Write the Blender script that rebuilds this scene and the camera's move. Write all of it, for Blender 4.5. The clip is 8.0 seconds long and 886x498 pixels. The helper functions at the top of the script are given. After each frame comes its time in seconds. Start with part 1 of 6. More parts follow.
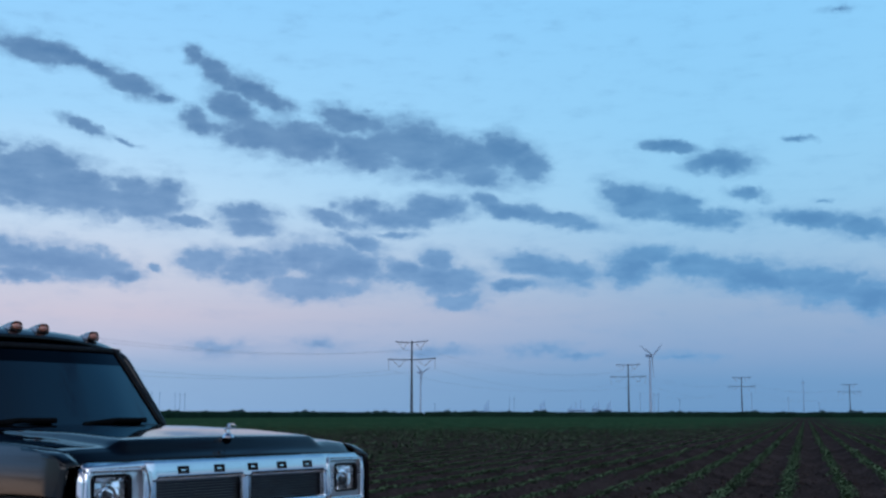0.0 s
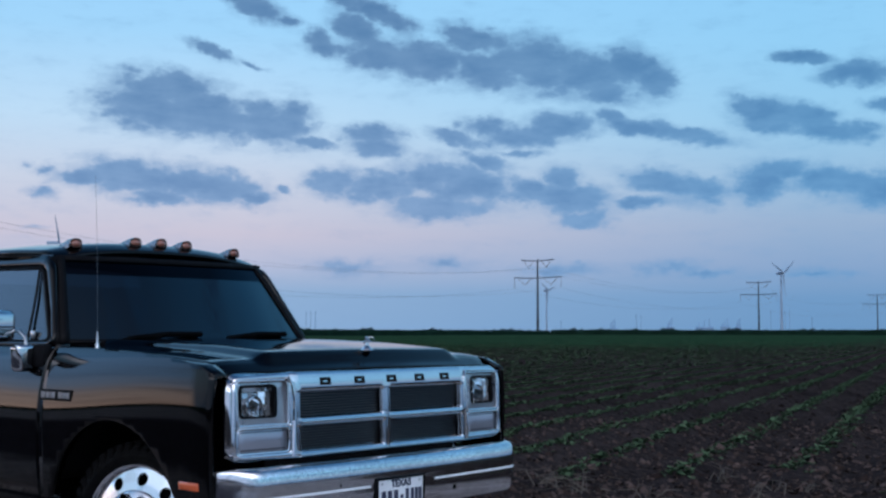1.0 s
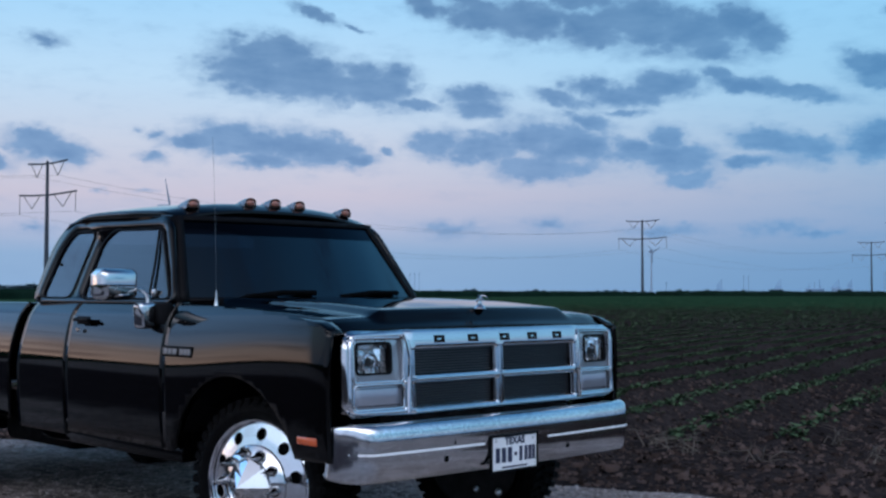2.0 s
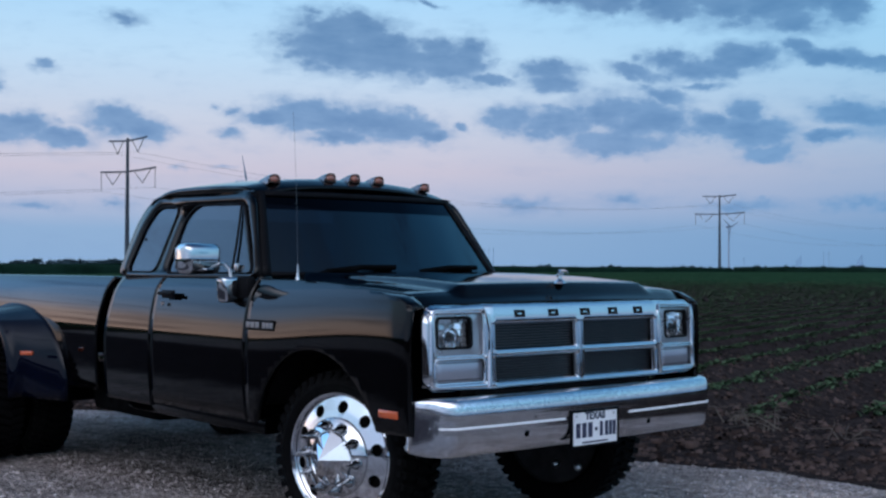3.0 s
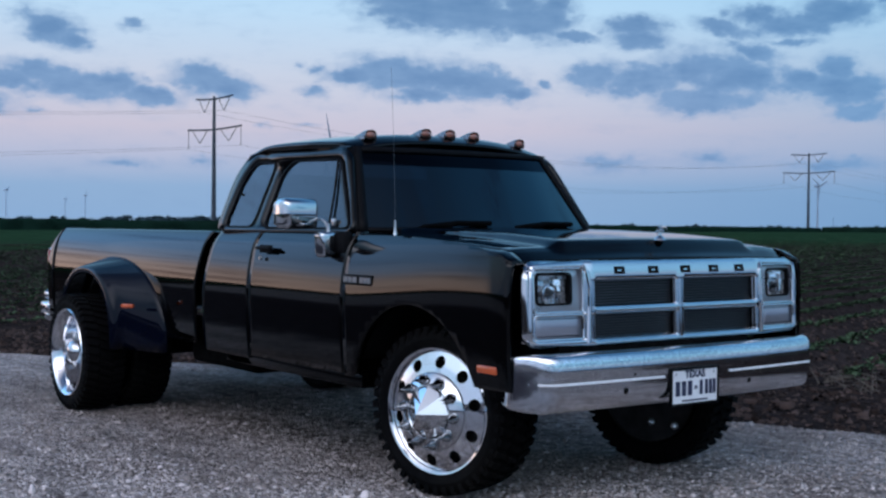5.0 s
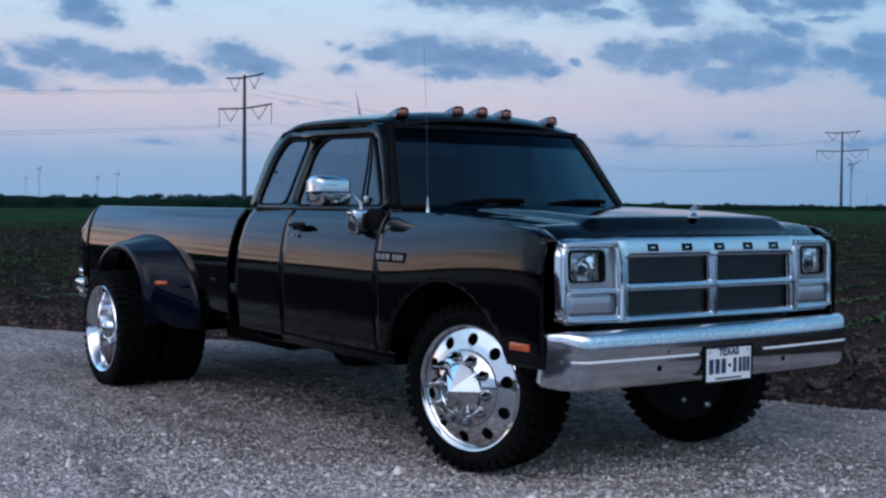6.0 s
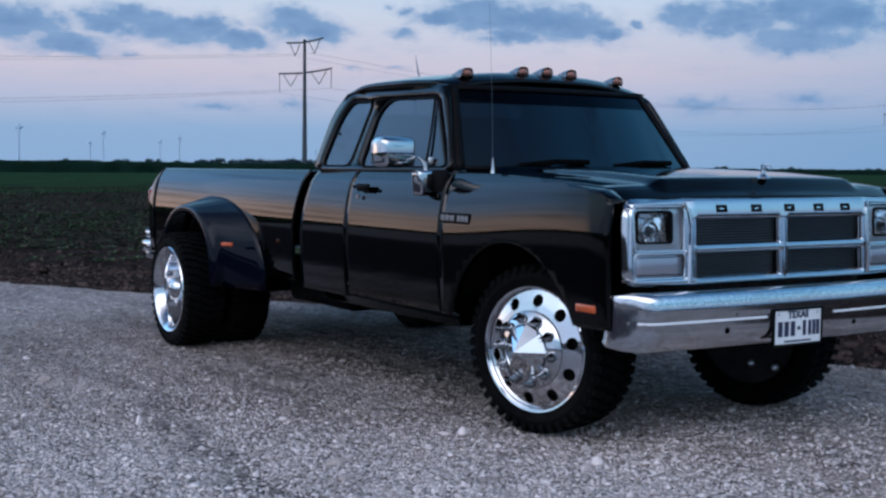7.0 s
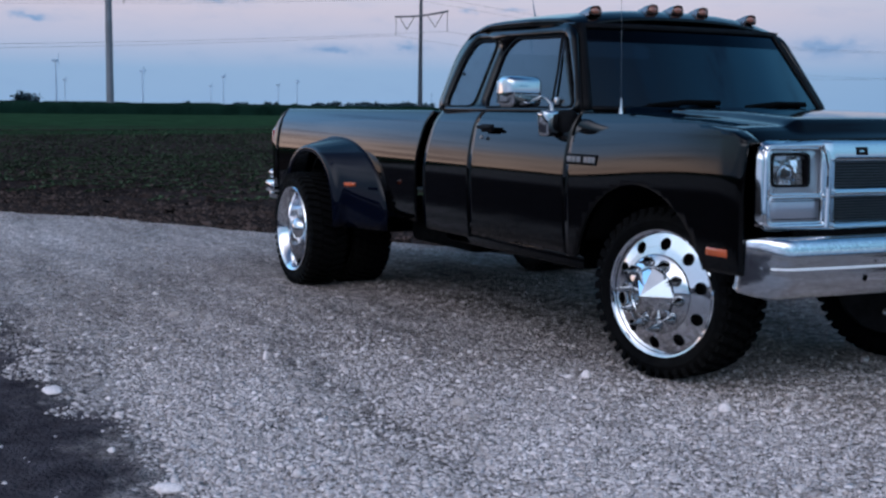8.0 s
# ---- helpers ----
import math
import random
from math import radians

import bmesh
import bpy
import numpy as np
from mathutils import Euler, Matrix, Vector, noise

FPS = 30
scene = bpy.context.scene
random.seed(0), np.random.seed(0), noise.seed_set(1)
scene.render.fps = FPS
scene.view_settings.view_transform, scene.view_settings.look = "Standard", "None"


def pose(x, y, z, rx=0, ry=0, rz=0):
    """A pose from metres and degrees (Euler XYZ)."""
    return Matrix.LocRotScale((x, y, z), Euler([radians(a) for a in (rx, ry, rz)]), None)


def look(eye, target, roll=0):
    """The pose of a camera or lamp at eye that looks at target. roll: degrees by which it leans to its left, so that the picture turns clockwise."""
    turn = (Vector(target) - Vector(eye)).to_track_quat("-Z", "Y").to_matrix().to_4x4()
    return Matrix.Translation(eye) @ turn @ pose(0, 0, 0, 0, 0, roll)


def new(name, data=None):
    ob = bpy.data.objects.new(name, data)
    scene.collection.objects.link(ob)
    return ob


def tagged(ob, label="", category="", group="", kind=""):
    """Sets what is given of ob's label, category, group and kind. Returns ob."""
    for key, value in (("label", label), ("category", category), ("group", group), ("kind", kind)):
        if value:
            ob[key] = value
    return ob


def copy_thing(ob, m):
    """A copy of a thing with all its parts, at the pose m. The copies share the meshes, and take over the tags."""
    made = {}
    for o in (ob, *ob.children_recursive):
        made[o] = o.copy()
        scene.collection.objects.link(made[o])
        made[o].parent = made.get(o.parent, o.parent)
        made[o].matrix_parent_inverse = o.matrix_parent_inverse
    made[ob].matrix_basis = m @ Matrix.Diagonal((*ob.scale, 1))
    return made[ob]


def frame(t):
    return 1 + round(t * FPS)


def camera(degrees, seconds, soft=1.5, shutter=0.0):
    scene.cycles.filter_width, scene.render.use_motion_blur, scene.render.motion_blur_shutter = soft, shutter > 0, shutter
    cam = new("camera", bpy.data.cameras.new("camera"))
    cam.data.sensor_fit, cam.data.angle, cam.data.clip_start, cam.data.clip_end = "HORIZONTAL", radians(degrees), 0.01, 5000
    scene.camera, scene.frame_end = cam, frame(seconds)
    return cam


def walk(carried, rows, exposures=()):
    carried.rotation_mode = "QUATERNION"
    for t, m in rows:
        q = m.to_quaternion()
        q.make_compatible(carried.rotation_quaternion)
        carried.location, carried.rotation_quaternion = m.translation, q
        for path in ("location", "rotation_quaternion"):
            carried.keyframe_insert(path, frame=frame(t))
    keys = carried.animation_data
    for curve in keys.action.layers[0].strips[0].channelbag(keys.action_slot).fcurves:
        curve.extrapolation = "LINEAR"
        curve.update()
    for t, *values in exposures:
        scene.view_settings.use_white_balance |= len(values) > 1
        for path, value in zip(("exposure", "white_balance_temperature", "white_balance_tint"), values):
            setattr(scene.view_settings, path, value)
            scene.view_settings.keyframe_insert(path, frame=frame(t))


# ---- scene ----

# ---------- camera: seconds, place, yaw (left of +y), pitch, roll ----------
cam = camera(40.51, 8.0, soft=2.5)
PATH = [
    (0.0, 4.853, -4.168, 1.369, 35.062, 7.827, 0.049),
    (0.5, 4.837, -4.180, 1.357, 38.141, 5.528, 0.113),
    (1.0, 4.819, -4.196, 1.346, 41.048, 3.954, 0.038),
    (1.5, 4.798, -4.212, 1.338, 43.698, 2.899, 0.047),
    (2.0, 4.782, -4.224, 1.332, 45.969, 2.105, 0.070),
    (3.5, 4.744, -4.252, 1.325, 50.835, 0.411, 0.256),
    (4.0, 4.720, -4.264, 1.319, 51.908, -0.111, 0.354),
    (4.5, 4.704, -4.277, 1.316, 52.757, -0.615, 0.423),
    (6.0, 4.690, -4.300, 1.309, 54.833, -2.123, 0.503),
    (6.5, 4.678, -4.304, 1.300, 55.954, -2.840, 0.469),
    (7.0, 4.665, -4.317, 1.291, 57.648, -3.837, 0.478),
    (7.5, 4.633, -4.327, 1.280, 60.008, -5.071, 0.527),
    (8.0, 4.602, -4.344, 1.270, 63.057, -6.547, 0.730),
]


def aimed(x, y, z, yaw, pitch, roll):
    a, p = radians(yaw), radians(pitch)
    ahead = Vector((-math.sin(a) * math.cos(p), math.cos(a) * math.cos(p), math.sin(p)))
    return look((x, y, z), Vector((x, y, z)) + ahead, roll)


walk(cam, [(r[0], aimed(*r[1:])) for r in PATH])

# ---------- sky after sunset: clear dusk gradient, warm glow behind the camera, drifting cumulus ----------
world = bpy.data.worlds.new("dusk_sky")
scene.world = world
world.use_nodes = True
WT = world.node_tree
WT.nodes.clear()


def wn(kind, **props):
    n = WT.nodes.new(kind)
    for k, v in props.items():
        if k == "operation":
            n.operation = v
        elif k == "vector_type":
            n.vector_type = v
        elif k == "clamp":
            n.use_clamp = v
    return n


def wmath(op, a, b=None, c=None, clamp=False):
    n = wn("ShaderNodeMath", operation=op, clamp=clamp)
    for i, v in enumerate((a, b, c)):
        if v is None:
            continue
        if isinstance(v, (int, float)):
            n.inputs[i].default_value = v
        else:
            WT.links.new(v, n.inputs[i])
    return n.outputs[0]


def wmix(fac, a, b, blend="MIX"):
    n = WT.nodes.new("ShaderNodeMix")
    n.data_type, n.blend_type = "RGBA", blend
    for i, v in ((0, fac), (6, a), (7, b)):
        if isinstance(v, (int, float)):
            n.inputs[i].default_value = v
        elif isinstance(v, tuple):
            n.inputs[i].default_value = (*v, 1)
        else:
            WT.links.new(v, n.inputs[i])
    return n.outputs[2]


def wramp(fac, stops, interpolation="EASE"):
    n = WT.nodes.new("ShaderNodeValToRGB")
    n.color_ramp.interpolation = interpolation
    els = n.color_ramp.elements
    while len(els) < len(stops):
        els.new(0.5)
    for e, (p, col) in zip(els, stops):
        e.position, e.color = p, (*col, 1)
    WT.links.new(fac, n.inputs[0])
    return n.outputs[0]


def wspan(v, lo, hi):
    mr = WT.nodes.new("ShaderNodeMapRange")
    mr.interpolation_type = "SMOOTHSTEP"
    mr.inputs["From Min"].default_value, mr.inputs["From Max"].default_value = lo, hi
    WT.links.new(v, mr.inputs["Value"])
    return mr.outputs["Result"]


sky_dir = WT.nodes.new("ShaderNodeTexCoord").outputs["Generated"]
sep = WT.nodes.new("ShaderNodeSeparateXYZ")
WT.links.new(sky_dir, sep.inputs[0])
DX, DY, DZ = sep.outputs
AZ = wmath("MULTIPLY", wmath("ARCTAN2", wmath("MULTIPLY", DX, -1.0), DY), 57.2958)
EL = wmath("MULTIPLY", wmath("ARCSINE", DZ), 57.2958)

# clear-sky colour by height above the horizon (0 to 40 degrees): bluer to the north, pinker to the west
height = wmath("DIVIDE", EL, 40.0, clamp=True)
blue_side = wramp(height, [
    (0.0, (0.150, 0.31, 0.55)), (0.038, (0.16, 0.325, 0.57)), (0.075, (0.24, 0.38, 0.61)), (0.125, (0.31, 0.445, 0.65)), (0.175, (0.32, 0.52, 0.74)),
    (0.25, (0.31, 0.60, 0.86)), (0.33, (0.29, 0.62, 0.92)), (0.48, (0.26, 0.61, 0.96)), (1.0, (0.12, 0.39, 0.78))], "LINEAR")
pink_side = wramp(height, [
    (0.0, (0.26, 0.42, 0.665)), (0.045, (0.275, 0.43, 0.665)), (0.08, (0.46, 0.51, 0.69)), (0.115, (0.585, 0.56, 0.69)), (0.175, (0.58, 0.645, 0.79)),
    (0.25, (0.51, 0.72, 0.93)), (0.35, (0.36, 0.67, 0.97)), (0.48, (0.29, 0.63, 0.99)), (1.0, (0.12, 0.38, 0.78))], "LINEAR")
pinkness = wmath("MULTIPLY", wmath("MULTIPLY_ADD", AZ, 1 / 26.0, -24.0 / 26.0, clamp=True), wmath("MULTIPLY_ADD", AZ, -1 / 18.0, 108.0 / 18.0, clamp=True))
clear = wmix(pinkness, blue_side, pink_side)

# the side where the sun went down, behind the camera
SUNSET = 128.0


def towards(az):
    dot = wmath("ADD", wmath("MULTIPLY", DX, -math.sin(radians(az))), wmath("MULTIPLY", DY, math.cos(radians(az))))
    return wmath("MULTIPLY_ADD", dot, 0.5, 0.5, clamp=True)


glow = wmath("MULTIPLY", wmath("POWER", towards(190.0), 6.0), wmath("MULTIPLY_ADD", wmath("MAXIMUM", EL, 0.0), -1 / 62.0, 1.0, clamp=True))
clear = wmix(wmath("MULTIPLY_ADD", EL, 1 / 22.0, -36.0 / 22.0, clamp=True), clear, (0.012, 0.07, 0.20))
clear = wmix(glow, clear, (0.55, 0.72, 1.05))
# bright patch added to the unseen high sky behind the camera, lighting the gravel
lift = wmath("MULTIPLY", wmath("MULTIPLY_ADD", EL, 1 / 22.0, -14.0 / 22.0, clamp=True), wmath("MULTIPLY_ADD", EL, -1 / 34.0, 78.0 / 34.0, clamp=True))
high = wmath("MULTIPLY", wmath("POWER", towards(218.0), 4.5), lift)
clear = wmix(1.0, clear, wmix(high, (0.0, 0.0, 0.0), (5.2, 5.0, 5.4)), "ADD")
# the quarter where the sun went down: tan at the horizon, pale and then blue higher up
edge = wmath("ADD", wmath("MULTIPLY_ADD", AZ, 2.5, -307.0), wmath("MAXIMUM", EL, 0.0))
ember = wmath("MULTIPLY", wspan(AZ, 84.0, 112.0), wmath("SUBTRACT", 1.0, wspan(edge, 13.0, 31.0)))
rise = wmath("DIVIDE", wmath("MAXIMUM", EL, 0.0), 60.0, clamp=True)
dusk = wramp(rise, [(0.0, (2.2, 1.55, 1.3)), (0.075, (1.9, 1.55, 1.5)), (0.12, (0.95, 1.3, 1.95)), (0.18, (0.58, 1.2, 2.2)), (0.35, (0.52, 1.2, 2.3)), (0.65, (0.45, 1.05, 2.0)), (1.0, (0.15, 0.28, 0.5))], "LINEAR")
clear = wmix(ember, clear, dusk)

# clouds: soft-edged, torn by noise.  azimuth, height, half width, half height, lean (degrees), thickness
flat = WT.nodes.new("ShaderNodeCombineXYZ")
WT.links.new(AZ, flat.inputs[0])
WT.links.new(EL, flat.inputs[1])


def wnoise(scale, stretch, detail, rough=0.55):
    m = WT.nodes.new("ShaderNodeMapping")
    m.inputs["Scale"].default_value = stretch
    WT.links.new(flat.outputs[0], m.inputs[0])
    n = WT.nodes.new("ShaderNodeTexNoise")
    n.inputs["Scale"].default_value, n.inputs["Detail"].default_value, n.inputs["Roughness"].default_value = scale, detail, rough
    WT.links.new(m.outputs[0], n.inputs["Vector"])
    return n


def warped(vec, noise_out, amount):
    sh = WT.nodes.new("ShaderNodeVectorMath")
    sh.operation = "MULTIPLY_ADD"
    sh.inputs[1].default_value, sh.inputs[2].default_value = (amount[0], amount[1], 0), (-amount[0] / 2, -amount[1] / 2, 0)
    WT.links.new(noise_out, sh.inputs[0])
    ad = WT.nodes.new("ShaderNodeVectorMath")
    ad.operation = "ADD"
    WT.links.new(vec, ad.inputs[0])
    WT.links.new(sh.outputs[0], ad.inputs[1])
    return ad.outputs[0]


moved = warped(flat.outputs[0], wnoise(0.42, (0.8, 1.3, 1), 3).outputs["Color"], (1.1, 0.6))
moved = warped(moved, wnoise(1.5, (0.9, 1.2, 1), 4, 0.6).outputs["Color"], (0.75, 0.55))

cover = None
count = 0


def cloud(az, el, w, h, lean, thick=1.0):
    global cover, count, moved
    count += 1
    if count % 30 == 0:  # keeps the long chain in order
        tiny = WT.nodes.new("ShaderNodeVectorMath")
        tiny.operation = "MULTIPLY_ADD"
        tiny.inputs[1].default_value = (1e-6, 1e-6, 1e-6)
        WT.links.new(cover, tiny.inputs[0])
        WT.links.new(moved, tiny.inputs[2])
        moved = tiny.outputs[0]
    m = WT.nodes.new("ShaderNodeMapping")
    m.vector_type = "TEXTURE"
    m.inputs["Location"].default_value = (az, el, 0)
    m.inputs["Rotation"].default_value = (0, 0, radians(lean))
    m.inputs["Scale"].default_value = (w * 1.20, h * 1.32, 1e6)
    WT.links.new(moved, m.inputs[0])
    d = WT.nodes.new("ShaderNodeVectorMath")
    d.operation = "LENGTH"
    WT.links.new(m.outputs[0], d.inputs[0])
    one = wmath("MULTIPLY_ADD", d.outputs["Value"], -1.0, thick)
    one = wmath("MAXIMUM", one, -0.7)
    cover = one if cover is None else wmath("SMOOTH_MAX", cover, one, 0.16)


# high broken bank
cloud(54.5, 16.4, 1.67, 0.54, 8)
cloud(53.0, 16.1, 0.94, 0.30, 12)
cloud(51.4, 15.7, 0.86, 0.27, 12)
cloud(50.0, 15.1, 1.48, 0.43, 22)
cloud(48.7, 14.6, 0.75, 0.27, 10, 0.9)
cloud(52.1, 13.1, 1.21, 0.24, 22, 0.9)
cloud(50.3, 12.5, 1.08, 0.16, 15, 0.45)
cloud(47.1, 16.6, 0.54, 0.35, 30)
cloud(45.9, 15.9, 1.35, 0.46, 32)
cloud(44.1, 15.1, 1.75, 0.46, 27)
cloud(45.2, 14.3, 1.21, 0.65, 20)
cloud(46.9, 13.6, 0.81, 0.49, 20)
cloud(44.3, 13.1, 2.02, 0.65, 12)
cloud(41.6, 12.8, 2.29, 0.86, 10)
cloud(39.9, 13.8, 1.35, 0.65, 12)
cloud(39.0, 12.4, 2.16, 0.75, 10)
cloud(36.7, 12.7, 2.70, 1.13, 10)
cloud(34.5, 12.1, 2.83, 1.02, 12)
cloud(33.2, 11.2, 1.62, 0.54, 8, 0.9)
cloud(32.0, 12.5, 1.35, 0.73, 10)
cloud(30.9, 11.8, 1.02, 0.59, 18)
cloud(24.0, 12.5, 1.29, 0.24, 12)
cloud(21.8, 11.6, 1.48, 0.49, 5)
cloud(18.1, 12.5, 0.86, 0.16, 8, 0.55)
cloud(16.1, 18.1, 1.13, 0.27, 0, 0.35)
# middle bank
cloud(54.2, 11.3, 2.43, 0.65, 6)
cloud(54.7, 10.4, 2.56, 1.02, 5)
cloud(52.2, 10.2, 2.97, 0.89, 14)
cloud(49.5, 9.8, 2.16, 0.89, 10)
cloud(48.3, 10.0, 0.92, 0.75, 22)
cloud(47.4, 9.0, 1.08, 0.24, 10, 0.9)
cloud(44.6, 9.4, 1.48, 0.40, 0)
cloud(44.4, 8.9, 1.21, 0.46, 0)
cloud(40.5, 9.3, 1.13, 0.30, 12)
cloud(39.0, 9.7, 1.13, 0.46, 5)
cloud(37.2, 9.3, 2.02, 0.49, 0)
cloud(35.3, 9.8, 1.48, 0.54, 3)
cloud(32.9, 10.1, 0.75, 0.32, 10)
cloud(31.8, 9.6, 1.75, 0.38, 8)
cloud(29.6, 9.2, 2.02, 0.30, 8)
cloud(37.4, 8.5, 2.16, 0.24, 0, 0.55)
cloud(26.9, 10.4, 0.81, 0.46, 25)
cloud(25.6, 10.0, 1.67, 0.62, 10)
cloud(23.8, 9.8, 1.13, 0.49, 10)
cloud(22.8, 9.2, 2.02, 0.40, 8)
cloud(20.4, 10.1, 0.92, 0.27, 8, 0.9)
cloud(17.6, 8.9, 2.02, 0.38, 6)
cloud(15.5, 8.4, 1.75, 0.49, 8)
cloud(17.4, 9.7, 0.54, 0.13, 0, 0.45)
# lower bank
cloud(64.9, 6.7, 1.40, 0.65, 8)
cloud(63.6, 6.4, 1.08, 0.43, 20)
cloud(59.5, 7.3, 0.75, 0.30, 0, 0.55)
cloud(59.4, 6.4, 0.86, 0.24, 0, 0.55)
cloud(57.6, 7.1, 1.35, 0.38, -5)
cloud(55.5, 7.1, 2.48, 0.73, 4)
cloud(53.1, 6.9, 2.29, 0.75, 5)
cloud(51.2, 6.8, 1.62, 0.67, 14)
cloud(54.5, 6.2, 1.62, 0.30, 0)
cloud(50.1, 6.3, 0.86, 0.24, 5)
cloud(48.6, 6.7, 0.49, 0.22, 10, 0.55)
cloud(46.3, 7.1, 1.24, 0.57, -5)
cloud(44.2, 6.9, 1.89, 0.70, 0)
cloud(41.6, 7.4, 1.89, 0.75, 5)
cloud(40.0, 7.0, 2.43, 0.97, 6)
cloud(41.2, 5.9, 2.29, 0.54, 0)
cloud(38.8, 8.1, 1.08, 0.30, 18)
cloud(36.7, 6.8, 1.13, 0.49, 0)
cloud(35.4, 7.2, 0.86, 0.54, 15)
cloud(35.1, 6.4, 1.94, 0.70, 6)
cloud(34.3, 5.4, 1.13, 0.35, 0)
cloud(30.9, 7.1, 1.40, 0.54, 5)
cloud(29.6, 6.7, 1.94, 0.54, 10)
cloud(31.5, 6.1, 1.67, 0.27, 0, 0.9)
cloud(26.2, 6.9, 1.21, 0.65, -10)
cloud(25.1, 7.3, 1.67, 0.49, 5)
cloud(23.0, 6.8, 2.21, 0.59, 8)
cloud(20.4, 6.3, 2.48, 0.65, 8)
cloud(17.4, 5.8, 2.21, 0.75, 6)
cloud(15.3, 5.3, 1.35, 0.70, 6)
cloud(71.6, 8.8, 1.35, 0.59, 12)
cloud(70.6, 8.3, 0.81, 0.35, 18)
cloud(68.0, 9.1, 0.75, 0.32, 5, 0.55)
cloud(64.5, 11.4, 1.3, 0.4, 5, 0.6)
cloud(72.1, 6.7, 1.48, 0.49, 4)
cloud(70.3, 6.3, 1.94, 0.54, 4)
cloud(68.6, 6.4, 1.13, 0.54, 6)
cloud(67.2, 5.9, 1.21, 0.38, 6)
cloud(64.9, 7.0, 1.08, 0.43, 5)
cloud(64.2, 6.7, 1.48, 0.54, 14)
cloud(59.6, 6.3, 0.97, 0.35, 5, 0.50)
cloud(60.4, 7.5, 0.59, 0.22, 0, 0.35)
cloud(72.1, 5.1, 1.13, 0.24, 0, 0.35)
cloud(76.8, 6.3, 2.02, 0.65, 5)
cloud(75.2, 5.5, 1.89, 0.49, 6)
cloud(73.0, 6.4, 1.62, 0.49, 5)
# thin veils over the horizon
cloud(62.0, 4.7, 0.59, 0.22, 0, 0.4)
cloud(45.4, 3.0, 2.3, 0.52, 0, 0.55)
cloud(41.0, 3.2, 2.2, 0.45, 0, 0.5)
cloud(28.8, 2.7, 2.0, 0.30, 0, 0.5)
cloud(35.4, 3.0, 2.9, 0.42, 0, 0.55)
cloud(30.6, 3.0, 2.6, 0.42, 0, 0.5)
cloud(24.0, 2.7, 3.2, 0.30, 0, 0.5)
cloud(68.3, 2.8, 2.1, 0.32, 0, 0.5)
cloud(64.6, 3.0, 1.2, 0.34, 0, 0.5)
cloud(82.0, 3.9, 1.4, 0.25, 0, 0.5)
cloud(52.0, 2.4, 1.6, 0.26, 0, 0.4)
cloud(59.8, 4.8, 0.7, 0.16, 0, 0.5)

# the rest of the sky: the same kind of broken cloud
wide = wnoise(0.09, (0.5, 1.6, 1), 6, 0.55)
away = wmath("MULTIPLY_ADD", wmath("ABSOLUTE", wmath("SUBTRACT", AZ, 48.0)), 0.1, -4.2, clamp=True)
above = wmath("MULTIPLY_ADD", EL, 0.15, -3.3, clamp=True)
rest = wmath("MULTIPLY_ADD", wide.outputs["Fac"], 5.0, -3.0)
rest = wmath("MULTIPLY_ADD", wmath("ADD", rest, 0.7), wmath("MAXIMUM", away, above), -0.7)
cover = wmath("MAXIMUM", cover, rest)
fine = wnoise(0.95, (0.7, 1.4, 1), 8, 0.58)


def billow(scale, stretch, detail):
    """Rounded lobes: high in the middle of each cell."""
    m = WT.nodes.new("ShaderNodeMapping")
    m.inputs["Scale"].default_value = stretch
    WT.links.new(warped(flat.outputs[0], wnoise(1.3, (1, 1.2, 1), 3).outputs["Color"], (0.8, 0.5)), m.inputs[0])
    v = WT.nodes.new("ShaderNodeTexVoronoi")
    v.voronoi_dimensions, v.feature = "2D", "SMOOTH_F1"
    v.inputs["Scale"].default_value, v.inputs["Detail"].default_value, v.inputs["Roughness"].default_value = scale, detail, 0.5
    v.inputs["Smoothness"].default_value = 0.25
    WT.links.new(m.outputs[0], v.inputs["Vector"])
    return v.outputs["Distance"]


soft = wmath("ADD", cover, wmath("MULTIPLY_ADD", fine.outputs["Fac"], 1.45, -0.74))
lobes = wmath("MULTIPLY_ADD", billow(0.9, (0.8, 1.25, 1), 2.0), -0.42, 0.27)
cover = wmath("ADD", wmath("ADD", cover, lobes), wmath("MULTIPLY_ADD", fine.outputs["Fac"], 0.95, -0.45))


dense = wmath("MAXIMUM", wspan(cover, -0.26, 0.44), wmath("MULTIPLY", wspan(soft, -0.50, 0.50), 0.7))
wisps = wnoise(0.8, (0.45, 1.7, 1), 6, 0.6)
veil = wmath("MULTIPLY", wspan(cover, -0.95, 0.15), wspan(wisps.outputs["Fac"], 0.42, 0.75))
dense = wmath("MAXIMUM", dense, wmath("MULTIPLY", veil, 0.42))
core = wmath("MULTIPLY", wspan(cover, 0.08, 0.80), wmath("MULTIPLY_ADD", wnoise(0.6, (0.6, 1.8, 1), 6).outputs["Fac"], 3.0, -0.85, clamp=True))
hue_north = wramp(height, [(0.0, (0.15, 0.31, 0.55)), (0.1, (0.125, 0.32, 0.59)), (0.2, (0.112, 0.305, 0.56)), (0.35, (0.10, 0.265, 0.49)), (1.0, (0.07, 0.16, 0.34))], "LINEAR")
hue_west = wramp(height, [(0.0, (0.19, 0.32, 0.55)), (0.1, (0.20, 0.345, 0.585)), (0.2, (0.17, 0.32, 0.56)), (0.35, (0.115, 0.245, 0.45)), (1.0, (0.07, 0.15, 0.32))], "LINEAR")
cloud_hue = wmix(wmath("MULTIPLY_ADD", AZ, 1 / 18.0, -24.0 / 18.0, clamp=True), hue_north, hue_west)
